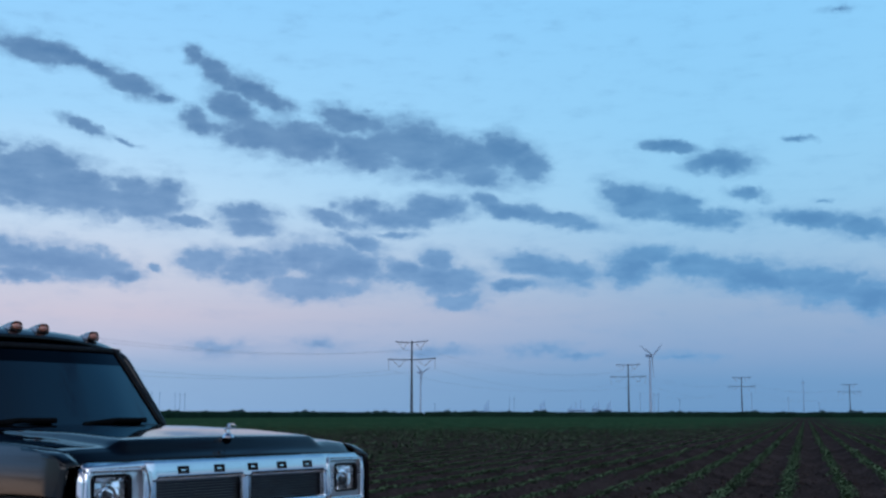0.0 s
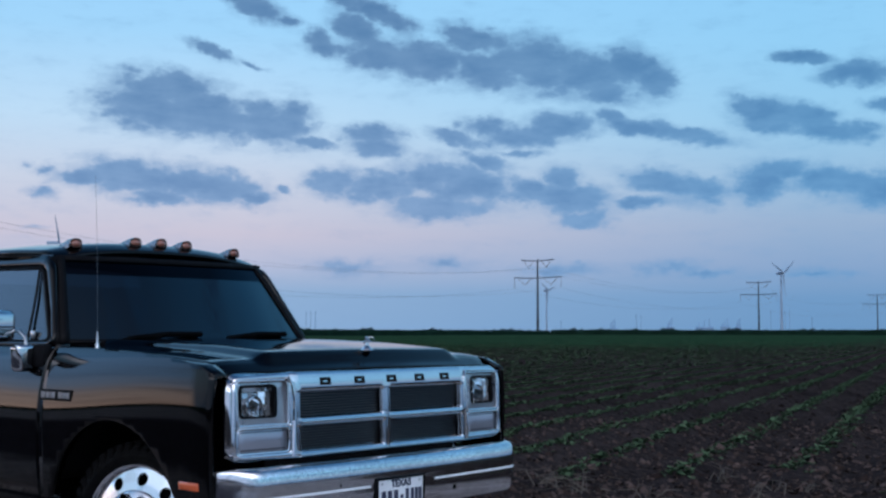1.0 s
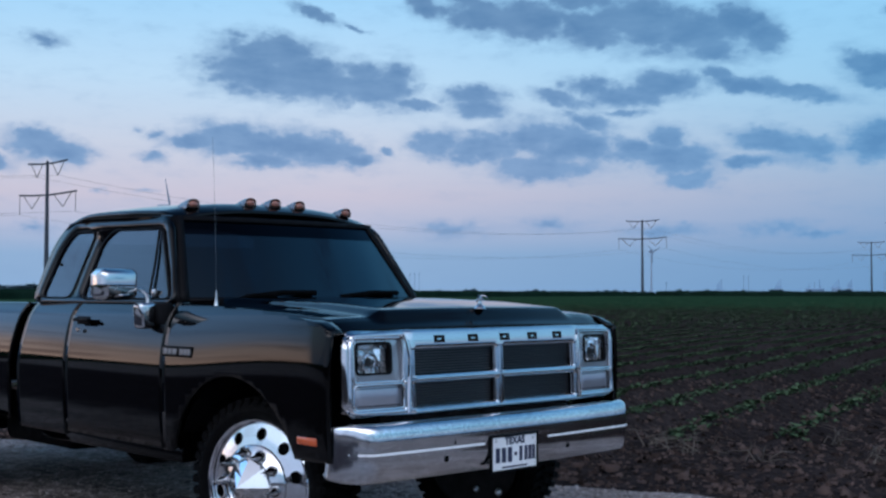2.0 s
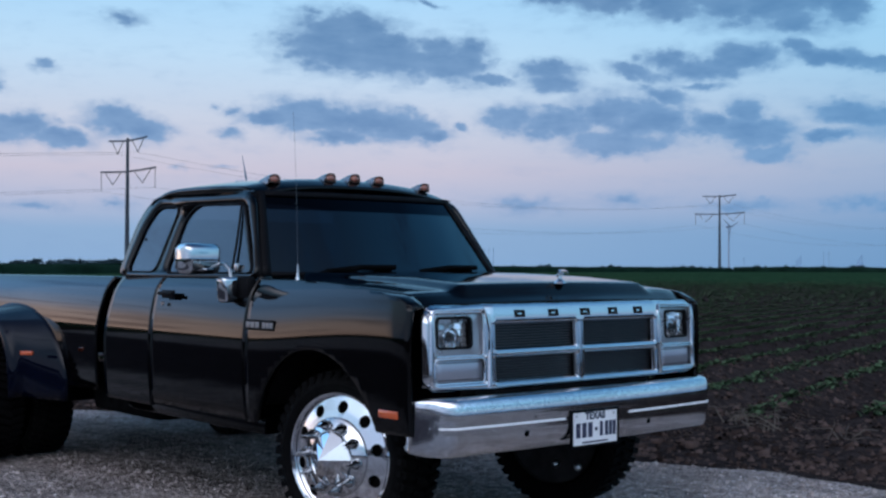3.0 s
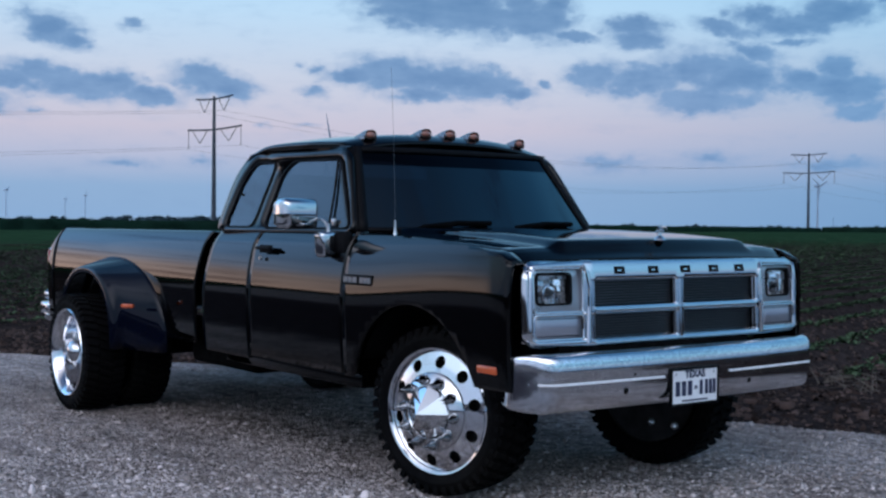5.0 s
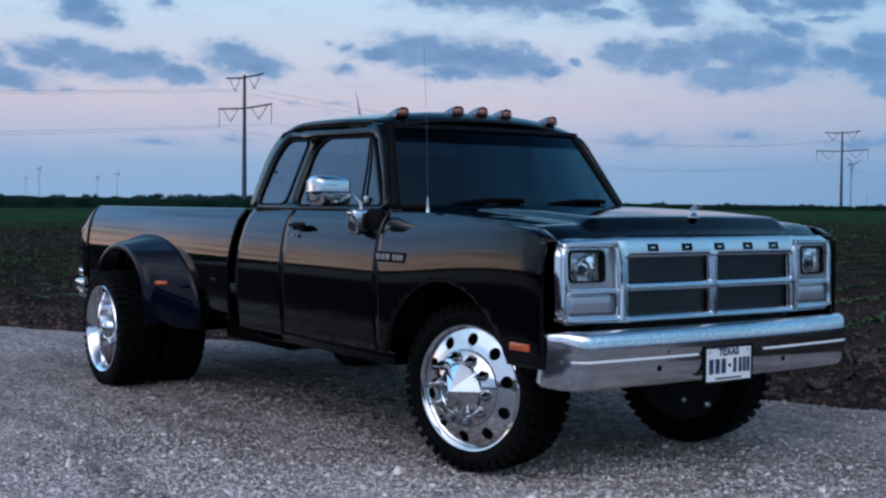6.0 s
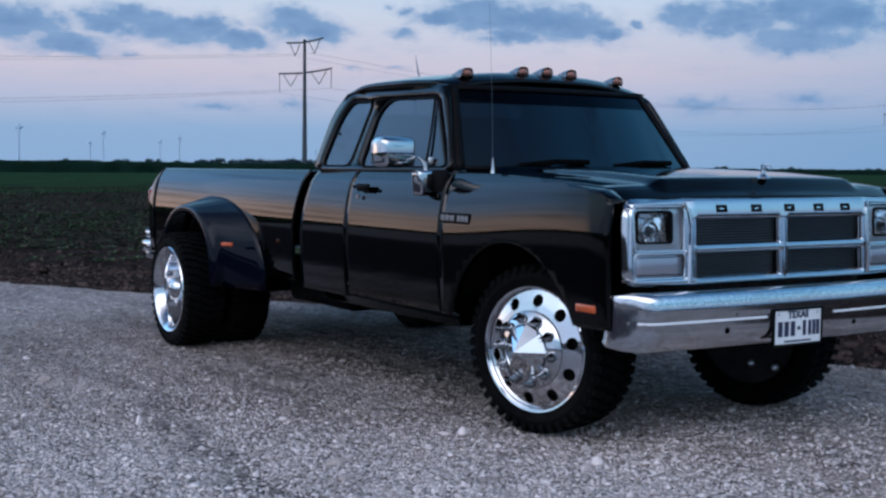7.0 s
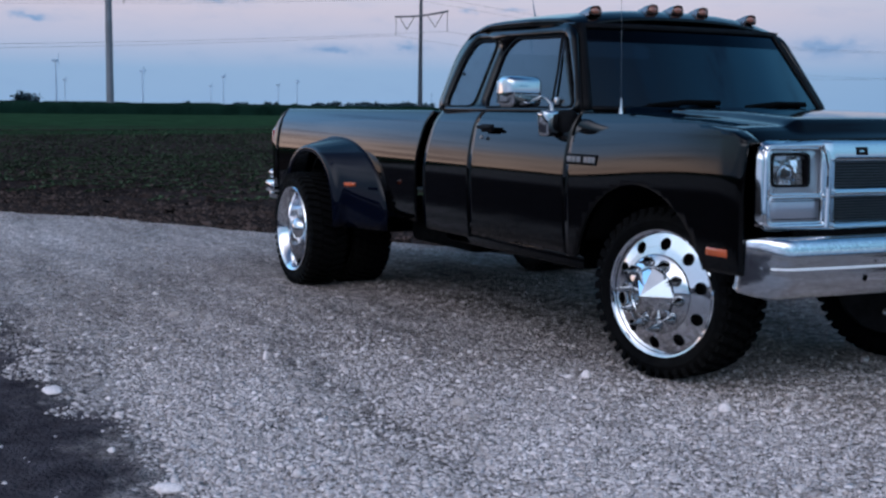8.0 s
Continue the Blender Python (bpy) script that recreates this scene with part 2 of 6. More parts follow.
cloud_hue = wmix(1.0, cloud_hue, (1.10, 1.06, 1.05), "MULTIPLY")
cloud_hue = wmix(core, cloud_hue, wmix(1.0, cloud_hue, (0.63, 0.75, 0.84), "MULTIPLY"))
cloud_hue = wmix(wmath("MULTIPLY", glow, 0.8), cloud_hue, (0.34, 0.40, 0.55))
cloud_hue = wmix(ember, cloud_hue, wmix(1.0, dusk, (0.62, 0.60, 0.62), "MULTIPLY"))
lit = wmix(wmath("MULTIPLY", dense, wmath("MULTIPLY_ADD", glow, -0.6, 0.93)), clear, cloud_hue)
# thin dark streaks low over the sunset
thin = wnoise(0.9, (0.10, 0.9, 1), 4, 0.6)
streaks = wmath("MULTIPLY", wmath("MULTIPLY", wspan(thin.outputs["Fac"], 0.50, 0.66), ember), wmath("MULTIPLY_ADD", EL, -1 / 9.0, 1.5, clamp=True))
lit = wmix(wmath("MULTIPLY", streaks, 0.75), lit, wmix(1.0, dusk, (0.30, 0.28, 0.30), "MULTIPLY"))
# below the horizon only dim ground haze
lit = wmix(wmath("MULTIPLY_ADD", EL, -0.6, -0.1, clamp=True), lit, (0.05, 0.05, 0.055))

air = WT.nodes.new("ShaderNodeTexSky")
air.sky_type, air.sun_disc = "NISHITA", False
air.sun_elevation, air.sun_rotation = radians(1.0), radians(195.0)
bg_air = WT.nodes.new("ShaderNodeBackground")
bg_air.inputs["Strength"].default_value = 0.004
WT.links.new(air.outputs[0], bg_air.inputs[0])
bg = WT.nodes.new("ShaderNodeBackground")
bg.inputs["Strength"].default_value = 1.0
WT.links.new(lit, bg.inputs[0])
add = WT.nodes.new("ShaderNodeAddShader")
WT.links.new(bg.outputs[0], add.inputs[0])
WT.links.new(bg_air.outputs[0], add.inputs[1])
out = WT.nodes.new("ShaderNodeOutputWorld")
WT.links.new(add.outputs[0], out.inputs["Surface"])

# last glow of the sun, very soft and low
sun = new("sun", bpy.data.lights.new("sun", "SUN"))
sun.data.energy, sun.data.angle, sun.data.color = 0.06, radians(40), (1.0, 0.90, 0.84)
sun.matrix_world = look((-10 * math.sin(radians(SUNSET)), 10 * math.cos(radians(SUNSET)), 3.0), (0, 0, 0))

# ---------- materials ----------
def material(name, colour, rough=0.6, metal=0.0, spread=0.15, grain=0.0, grain_scale=60.0, bump=0.0, bump_scale=80.0, coat=0.0,
             patch_scale=3.0, second=None, per_piece=0.0, spec=0.5):
    """Principled surface: colour varied at two scales, with roughness wear and fine relief."""
    m = bpy.data.materials.new(name)
    m.use_nodes = True
    nt = m.node_tree
    b = nt.nodes["Principled BSDF"]
    tc = nt.nodes.new("ShaderNodeTexCoord")

    def noise_at(scale, detail=5):
        n = nt.nodes.new("ShaderNodeTexNoise")
        n.inputs["Scale"].default_value, n.inputs["Detail"].default_value = scale, detail
        nt.links.new(tc.outputs["Object"], n.inputs["Vector"])
        return n.outputs["Fac"]

    def mix(fac, a, c, blend="MIX"):
        n = nt.nodes.new("ShaderNodeMix")
        n.data_type, n.blend_type = "RGBA", blend
        for i, v in ((0, fac), (6, a), (7, c)):
            if isinstance(v, (int, float)):
                n.inputs[i].default_value = v
            elif isinstance(v, tuple):
                n.inputs[i].default_value = (*v[:3], 1)
            else:
                nt.links.new(v, n.inputs[i])
        return n.outputs[2]

    def span(fac, lo, hi, a=0.0, c=1.0):
        n = nt.nodes.new("ShaderNodeMapRange")
        for i, v in enumerate((lo, hi, a, c)):
            n.inputs[i + 1].default_value = v
        nt.links.new(fac, n.inputs[0])
        return n.outputs[0]

    dark = tuple(c * (1 - spread) for c in colour)
    light = tuple(min(1, c * (1 + spread)) for c in colour)
    col = mix(span(noise_at(patch_scale), 0.3, 0.7), dark, light)
    if second:
        col = mix(span(noise_at(patch_scale * 0.4 + 0.1), 0.48, 0.62), col, second)
    if grain:
        g = span(noise_at(grain_scale, 3), 0.3, 0.7, 1 - grain, 1 + grain)
        col = mix(1.0, col, g, "MULTIPLY")
    if per_piece:
        info = nt.nodes.new("ShaderNodeNewGeometry")
        col = mix(1.0, col, span(info.outputs["Random Per Island"], 0, 1, 1 - per_piece, 1 + per_piece), "MULTIPLY")
    nt.links.new(col, b.inputs["Base Color"])
    b.inputs["Metallic"].default_value = metal
    nt.links.new(span(noise_at(patch_scale * 4), 0.3, 0.7, max(0.0, rough * 0.8), min(1, rough * 1.2)), b.inputs["Roughness"])
    b.inputs["Coat Weight"].default_value = coat
    b.inputs["Specular IOR Level"].default_value = 0.0 if coat >= 1.0 else spec
    b.inputs["Coat Roughness"].default_value = 0.05
    b.inputs["Coat IOR"].default_value = 1.34
    if bump:
        bn = nt.nodes.new("ShaderNodeBump")
        bn.inputs["Strength"].default_value, bn.inputs["Distance"].default_value = 1.0, bump
        nt.links.new(noise_at(bump_scale, 6), bn.inputs["Height"])
        nt.links.new(bn.outputs[0], b.inputs["Normal"])
    return m


def glass(name, tint, rough=0.0, ior=1.52, sheen=(1, 1, 1)):
    """Thin tinted automotive glass: lets some light through and mirrors the sky by its Fresnel gloss."""
    m = bpy.data.materials.new(name)
    m.use_nodes = True
    nt = m.node_tree
    nt.nodes.clear()
    o = nt.nodes.new("ShaderNodeOutputMaterial")
    t = nt.nodes.new("ShaderNodeBsdfTransparent")
    t.inputs[0].default_value = (*tint, 1)
    g = nt.nodes.new("ShaderNodeBsdfGlossy")
    g.inputs["Roughness"].default_value = rough
    g.inputs["Color"].default_value = (*sheen, 1)
    f = nt.nodes.new("ShaderNodeFresnel")
    f.inputs["IOR"].default_value = ior
    mx = nt.nodes.new("ShaderNodeMixShader")
    nt.links.new(f.outputs[0], mx.inputs[0])
    nt.links.new(t.outputs[0], mx.inputs[1])
    nt.links.new(g.outputs[0], mx.inputs[2])
    nt.links.new(mx.outputs[0], o.inputs[0])
    return m


PAINT = material("black_car_paint", (0.0006, 0.0006, 0.0008), 0.4, 0, 0.2, coat=1.0)
PAINT_SATIN = material("satin_navy_black_fender_paint", (0.0010, 0.0020, 0.0070), 0.5, 0, 0.2, coat=0.70, spec=0.0)
PAINT_DULL = material("black_underbody", (0.0016, 0.0016, 0.0018), 0.85, 0, 0.3, bump=0.002, bump_scale=30, spec=0.04)
CHROME = material("polished_chrome", (0.60, 0.61, 0.63), 0.06, 1.0, 0.04)
# Grain shows pits, and also puts speckle of mirrored gravel into the colour
CHROME_WORN = material("pitted_bumper_chrome", (0.66, 0.66, 0.68), 0.12, 1.0, 0.16, grain=0.14, grain_scale=70, bump=0.00005, bump_scale=70)
ALLOY = material("polished_forged_aluminium", (0.74, 0.74, 0.76), 0.09, 1.0, 0.04)
GRILLE_CHROME = material("softly_worn_grille_chrome", (0.64, 0.65, 0.68), 0.11, 1.0, 0.06)
SATIN = material("brushed_silver_trim", (0.50, 0.51, 0.53), 0.33, 1.0, 0.08)
GUNMETAL = material("dark_billet_aluminium", (0.13, 0.14, 0.15), 0.35, 1.0, 0.1)
RUBBER = material("tyre_rubber", (0.0022, 0.0022, 0.0026), 0.8, 0, 0.3, second=(0.0045, 0.0042, 0.0040), patch_scale=6, bump=0.001, bump_scale=140, spec=0.06)
SEAL = material("black_window_rubber", (0.004, 0.004, 0.005), 0.6, spec=0.08)
# Darker copy of the chrome, with dark reflections put into its colour
CHROME_DARK = material("reflection_darkened_chrome", (0.40, 0.41, 0.43), 0.05, 1.0, 0.05)
GRILLE_BACK = material("shadowed_radiator_black", (0.008, 0.008, 0.009), 0.8)
AMBER = material("amber_lens", (0.48, 0.085, 0.025), 0.25, coat=0.6)
AMBER_ROOF = material("smoked_amber_lens", (0.30, 0.12, 0.085), 0.2, coat=0.8)
LIGHT_BODY = material("smoked_amber_housing", (0.060, 0.030, 0.026), 0.25, coat=0.8)
RED = material("red_lens", (0.20, 0.008, 0.010), 0.2, coat=0.8)
BEZEL = material("silvered_plastic_bezel", (0.46, 0.47, 0.50), 0.30, 0.9, 0.06)
STONE_DUSTY = material("dust_coated_limestone", (0.34, 0.288, 0.27), 0.95, spread=0.25, grain=0.2, grain_scale=120, per_piece=0.4, spec=0.0)
BOWL = material("silvered_lamp_bowl", (0.90, 0.92, 0.95), 0.20, 0.85, 0.05)
LENS = material("clear_lamp_lens", (0.34, 0.36, 0.42), 0.2, 0.6, 0.1, coat=1.0)
WHITE = material("white_plate_paint", (0.78, 0.78, 0.80), 0.45, spread=0.05)
INK = material("dark_blue_ink", (0.02, 0.025, 0.06), 0.5)
BADGE_GREY = material("badge_grey", (0.22, 0.22, 0.23), 0.4, 0.5)
STRIPE = material("white_rub_strip", (0.80, 0.80, 0.82), 0.3, spread=0.05)
CLOTH = material("dark_seat_cloth", (0.03, 0.03, 0.035), 0.9, bump=0.002, bump_scale=200)
GLASS_TINT = glass("smoked_side_glass", (0.030, 0.038, 0.050), ior=1.50)
GLASS_WIND = glass("tinted_windscreen_glass", (0.002, 0.007, 0.013), ior=1.74, sheen=(0.66, 0.92, 1.0))
STEEL = material("weathered_galvanised_steel", (0.15, 0.165, 0.19), 0.55, 0.3, 0.15, patch_scale=0.5)
STEEL_DARK = material("weathering_steel_pole", (0.030, 0.042, 0.058), 0.7, 0, 0.2, patch_scale=0.5)
PORCELAIN = material("grey_insulator", (0.16, 0.16, 0.18), 0.4)
# Distance haze is put into both turbine colours, more into the far one
TURBINE = material("haze_blue_turbine_paint", (0.27, 0.35, 0.45), 0.5, spread=0.05, spec=0.2)
TURBINE_FAR = material("haze_paled_turbine_paint", (0.40, 0.52, 0.66), 0.7, spread=0.05, spec=0.0)
# Masts and sheds on the horizon: distance haze is mixed into the base colour
HAZE = material("far_structures_haze_blue", (0.24, 0.36, 0.50), 0.9, spread=0.1, patch_scale=0.02, spec=0.0)
STONE = material("crushed_limestone", (0.57, 0.50, 0.49), 0.9, spread=0.14, grain=0.18, grain_scale=160, per_piece=0.42, spec=0.0)
LEAF_FAR = material("crop_row_leaf", (0.022, 0.054, 0.028), 0.7, spread=0.3, patch_scale=0.3, spec=0.0)
LEAF = material("seedling_leaf", (0.054, 0.086, 0.046), 0.6, spread=0.3, per_piece=0.45, spec=0.0)
CANE = material("tall_crop_leaf", (0.008, 0.022, 0.015), 0.7, spread=0.3, per_piece=0.5, patch_scale=0.2, spec=0.0)
# Leaf green pushed to blue, so the colour itself holds the distance haze
TREE_LEAF = material("haze_tinted_tree_leaf", (0.040, 0.070, 0.085), 0.7, spread=0.3, per_piece=0.4, patch_scale=0.3, spec=0.0)
BARK = material("grey_brown_bark", (0.10, 0.08, 0.06), 0.9, spec=0.1)
STRAW = material("dry_stalk", (0.095, 0.080, 0.068), 0.8, spread=0.3, per_piece=0.4, spec=0.1)


# ---------- mesh tools ----------
def part(name, bm, mat, parent=None, label="", sharp=38.0, smooth=True, category=""):
    bmesh.ops.remove_doubles(bm, verts=bm.verts, dist=1e-5)
    if smooth:
        limit = radians(sharp)
        for f in bm.faces:
            f.smooth = True
        for e in bm.edges:
            if len(e.link_faces) == 2 and e.calc_face_angle(0) > limit:
                e.smooth = False
    me = bpy.data.meshes.new(name)
    bm.to_mesh(me)
    bm.free()
    me.materials.append(mat)
    ob = new(name, me)
    if parent:
        ob.parent = parent
    return tagged(ob, label, category)


def soup(name, verts, faces, mat, parent=None):
    """One mesh out of arrays of points and of equal-sided faces."""
    me = bpy.data.meshes.new(name)
    verts, faces = np.asarray(verts, np.float32), np.asarray(faces, np.int32)
    n, k = faces.shape
    me.vertices.add(len(verts))
    me.vertices.foreach_set("co", verts.ravel())
    me.loops.add(n * k)
    me.loops.foreach_set("vertex_index", faces.ravel())
    me.polygons.add(n)
    me.polygons.foreach_set("loop_start", np.arange(n, dtype=np.int32) * k)
    me.update(calc_edges=True)
    me.materials.append(mat)
    ob = new(name, me)
    if parent:
        ob.parent = parent
    return ob


def empty(name, label, category, m=None, group=""):
    e = new(name)
    e.empty_display_size = 0.2
    if m is not None:
        e.matrix_world = m
    return tagged(e, label, category, group)


def box(bm, x0, x1, y0, y1, z0, z1, r=0.0, seg=2):
    b = bmesh.new()
    bmesh.ops.create_cube(b, size=1.0)
    for v in b.verts:
        v.co = Vector(((x0 + x1) / 2 + v.co.x * (x1 - x0), (y0 + y1) / 2 + v.co.y * (y1 - y0), (z0 + z1) / 2 + v.co.z * (z1 - z0)))
    if r:
        bmesh.ops.bevel(b, geom=b.edges[:], offset=r, segments=seg, affect="EDGES", profile=0.5)
    join(bm, b)
    return bm


def join(bm, other, m=None):
    """Adds the faces of other (freed afterwards) to bm."""
    if m is not None:
        other.transform(m)
    me = bpy.data.meshes.new("t")
    other.to_mesh(me)
    other.free()
    bm.from_mesh(me)
    bpy.data.meshes.remove(me)


def lathe(bm, profile, n=48, m=None, closed=False):
    """Turns (radius, along) round the z axis."""
    rings = []
    for r, a in profile:
        if r < 1e-6:
            rings.append([bm.verts.new((0, 0, a))])
        else:
            rings.append([bm.verts.new((r * math.cos(2 * math.pi * i / n), r * math.sin(2 * math.pi * i / n), a)) for i in range(n)])
    made = [v for ring in rings for v in ring]
    pairs = list(zip(rings, rings[1:])) + ([(rings[-1], rings[0])] if closed else [])
    for a, b in pairs:
        for i in range(n):
            j = (i + 1) % n
            q = [a[i % len(a)], a[j % len(a)], b[j % len(b)], b[i % len(b)]]
            q = [v for k, v in enumerate(q) if v not in q[:k]]
            if len(q) > 2:
                bm.faces.new(q)
    if m is not None:
        bmesh.ops.transform(bm, matrix=m, verts=made)
    return bm


def tube(bm, pts, r, n=8, r_end=None):
    """A round bar along the points."""
    pts = [Vector(p) for p in pts]
    rings = []
    for i, p in enumerate(pts):
        d = (pts[min(i + 1, len(pts) - 1)] - pts[max(i - 1, 0)]).normalized()
        u = d.cross(Vector((0, 0, 1)) if abs(d.z) < 0.9 else Vector((1, 0, 0))).normalized()
        w = d.cross(u)
        k = r if r_end is None else r + (r_end - r) * i / (len(pts) - 1)
        rings.append([bm.verts.new(p + k * (math.cos(2 * math.pi * j / n) * u + math.sin(2 * math.pi * j / n) * w)) for j in range(n)])
    for a, b in zip(rings, rings[1:]):
        for j in range(n):
            bm.faces.new((a[j], a[(j + 1) % n], b[(j + 1) % n], b[j]))
    bm.faces.new(rings[0][::-1])
    bm.faces.new(rings[-1])
    return bm


def sheet(bm, rows, close_u=False):
    """Quads through rows of points."""
    vs = [[bm.verts.new(p) for p in row] for row in rows]
    for a, b in zip(vs, vs[1:]):
        for i in range(len(a) - (0 if close_u else 1)):
            j = (i + 1) % len(a)
            bm.faces.new((a[i], a[j], b[j], b[i]))
    return bm


def rounded(points, r=0.03, n=4):
    """Corners of a polygon rounded off."""
    out = []
    k = len(points)
    for i, p in enumerate(points):
        p, a, b = Vector(p), Vector(points[i - 1]), Vector(points[(i + 1) % k])
        ra = min(r, (a - p).length * 0.45)
        rb = min(r, (b - p).length * 0.45)
        s, e = p + (a - p).normalized() * ra, p + (b - p).normalized() * rb
        for j in range(n + 1):
            t = j / n
            out.append(((1 - t) ** 2 * s + 2 * t * (1 - t) * p + t * t * e))
    return out


def holed(outer, holes, place):
    """A flat outline with openings, filled and then laid onto place(x, z)."""
    bm = bmesh.new()
    edges = []
    for loop in [outer, *holes]:
        vs = [bm.verts.new((p[0], 0, p[1])) for p in loop]
        edges += [bm.edges.new((a, b)) for a, b in zip(vs, vs[1:] + vs[:1])]
    bmesh.ops.triangle_fill(bm, use_beauty=True, edges=edges, normal=(0, -1, 0))
    for v in bm.verts:
        v.co = Vector(place(v.co.x, v.co.z))
    return bm


def bevelled(ob, width, segments=3, angle=40):
    m = ob.modifiers.new("edge", "BEVEL")
    m.width, m.segments, m.limit_method, m.angle_limit = width, segments, "ANGLE", radians(angle)
    return ob


def thick(ob, t, offset=-1.0):
    s = ob.modifiers.new("thickness", "SOLIDIFY")
    s.thickness, s.offset = t, offset
    return ob


def lerp_table(table, x):
    xs, ys = zip(*table)
    return float(np.interp(x, xs, ys))


def smooth01(x):
    x = np.clip(x, 0, 1)
    return x * x * (3 - 2 * x)


Y_AXIS = pose(0, 0, 0, 90)  # turns the z axis to -y


OCTA = np.array([(1, 0, 0), (-1, 0, 0), (0, 1, 0), (0, -1, 0), (0, 0, 1), (0, 0, -1)]) * 1.15
OCTA_TRI = np.array([(0, 2, 4), (2, 1, 4), (1, 3, 4), (3, 0, 4), (2, 0, 5), (1, 2, 5), (3, 1, 5), (0, 3, 5)])


def chips(x, y, z, s, flat, r):
    """Angular stone chips: skewed eight-sided pieces lying at all angles."""
    n = len(x)
    v = OCTA[None] * (1 + r.uniform(-0.35, 0.35, (n, 6, 1))) + r.uniform(-0.35, 0.35, (n, 6, 3))
    v = v * s[:, None, None] * r.uniform(0.6, 1.35, (n, 1, 3))
    for i, j, a in ((1, 2, r.uniform(-0.9, 0.9, n)), (0, 1, r.uniform(0, 6.28, n))):
        p, q = v[..., i].copy(), v[..., j].copy()
        v[..., i], v[..., j] = p * np.cos(a)[:, None] - q * np.sin(a)[:, None], p * np.sin(a)[:, None] + q * np.cos(a)[:, None]
    v = np.stack([v[..., 0] + x[:, None], v[..., 1] + y[:, None], v[..., 2] * flat + (z + 0.15 * s * flat)[:, None]], -1)
    return v.reshape(-1, 3), OCTA_TRI[None] + 6 * np.arange(n)[:, None, None]


# ---------- ground: field soil to the horizon, gravel turnout, damp patch ----------
ROW_AZ = 18.4
RD = (-math.sin(radians(ROW_AZ)), math.cos(radians(ROW_AZ)))  # along the crop rows
RP = (RD[1], -RD[0])  # across them
ROW_STEP, ROW_0 = 1.02, 0.86
# Past x 4.6 the gravel is widened, unseen, to lighten the bumper's reflection
EDGE = [(-400, -225), (-60, -31), (-20, -7.2), (-12, -2.55), (-8, 0.0), (-4, 1.75), (-0.9, 2.62), (1, 2.7), (4.6, 2.9), (6.5, 4.6), (10, 8.5), (30, 13.0), (400, 30)]


def edge_y(x):
    """The gravel's border with the field."""
    xs, ys = zip(*EDGE)
    return np.interp(x, xs, ys) + 0.10 * np.sin(1.7 * x) + 0.06 * np.sin(4.3 * x + 1) + 0.03 * np.sin(11.0 * x) + 0.16 * np.sin(0.83 * x + 2.0) * np.sin(0.31 * x)


def fall(x):
    """The lot dips slightly towards the truck's rear."""
    return 0.0055 * np.clip(x, -12, 0)


def soil_height(x, y, c):
    inside = y - edge_y(x)
    field = smooth01((inside - 2.4) / 1.6)
    near = np.clip(1.4 - np.hypot(x - 4.7, y + 4.2) / 110.0, 0, 1)
    ridge = 0.070 * np.cos(2 * np.pi * (c - ROW_0) / ROW_STEP) * field * near
    bank = 0.05 * np.exp(-((inside - 1.3) / 0.8) ** 2)
    rough = (0.014 * np.sin(3.1 * x + 2 * np.sin(1.3 * y)) * np.sin(2.7 * y + 1.5 * np.sin(1.9 * x)) + 0.010 * np.sin(7.9 * x + 3 * y) * np.sin(6.1 * y - 2 * x)) * smooth01(inside) * near
    return np.where((inside < -0.6) & (inside > -17.0), -0.35, -0.045 + fall(x) + ridge + bank + rough)


def spread_out(lo, hi, step, far, grow=1.22):
    mid = list(np.arange(lo, hi, step))
    a, d, left = lo, step, []
    while a > -far:
        d *= grow
        a -= d
        left.append(a)
    a, d, right = hi, step, []
    while a < far:
        right.append(a)
        d *= grow
        a += d
    return np.array(left[::-1] + mid + right + [far])


cs = spread_out(-48.0, 22.0, ROW_STEP / 8, 4500)
ss = spread_out(-14.0, 60.0, 0.45, 4500)
C, S = np.meshgrid(cs, ss, indexing="ij")
GX, GY = RP[0] * C + RD[0] * S, RP[1] * C + RD[1] * S
GZ = soil_height(GX, GY, C)
nc, ns = C.shape
idx = np.arange(nc * ns).reshape(nc, ns)
quads = np.stack([idx[:-1, :-1], idx[1:, :-1], idx[1:, 1:], idx[:-1, 1:]], -1).reshape(-1, 4)


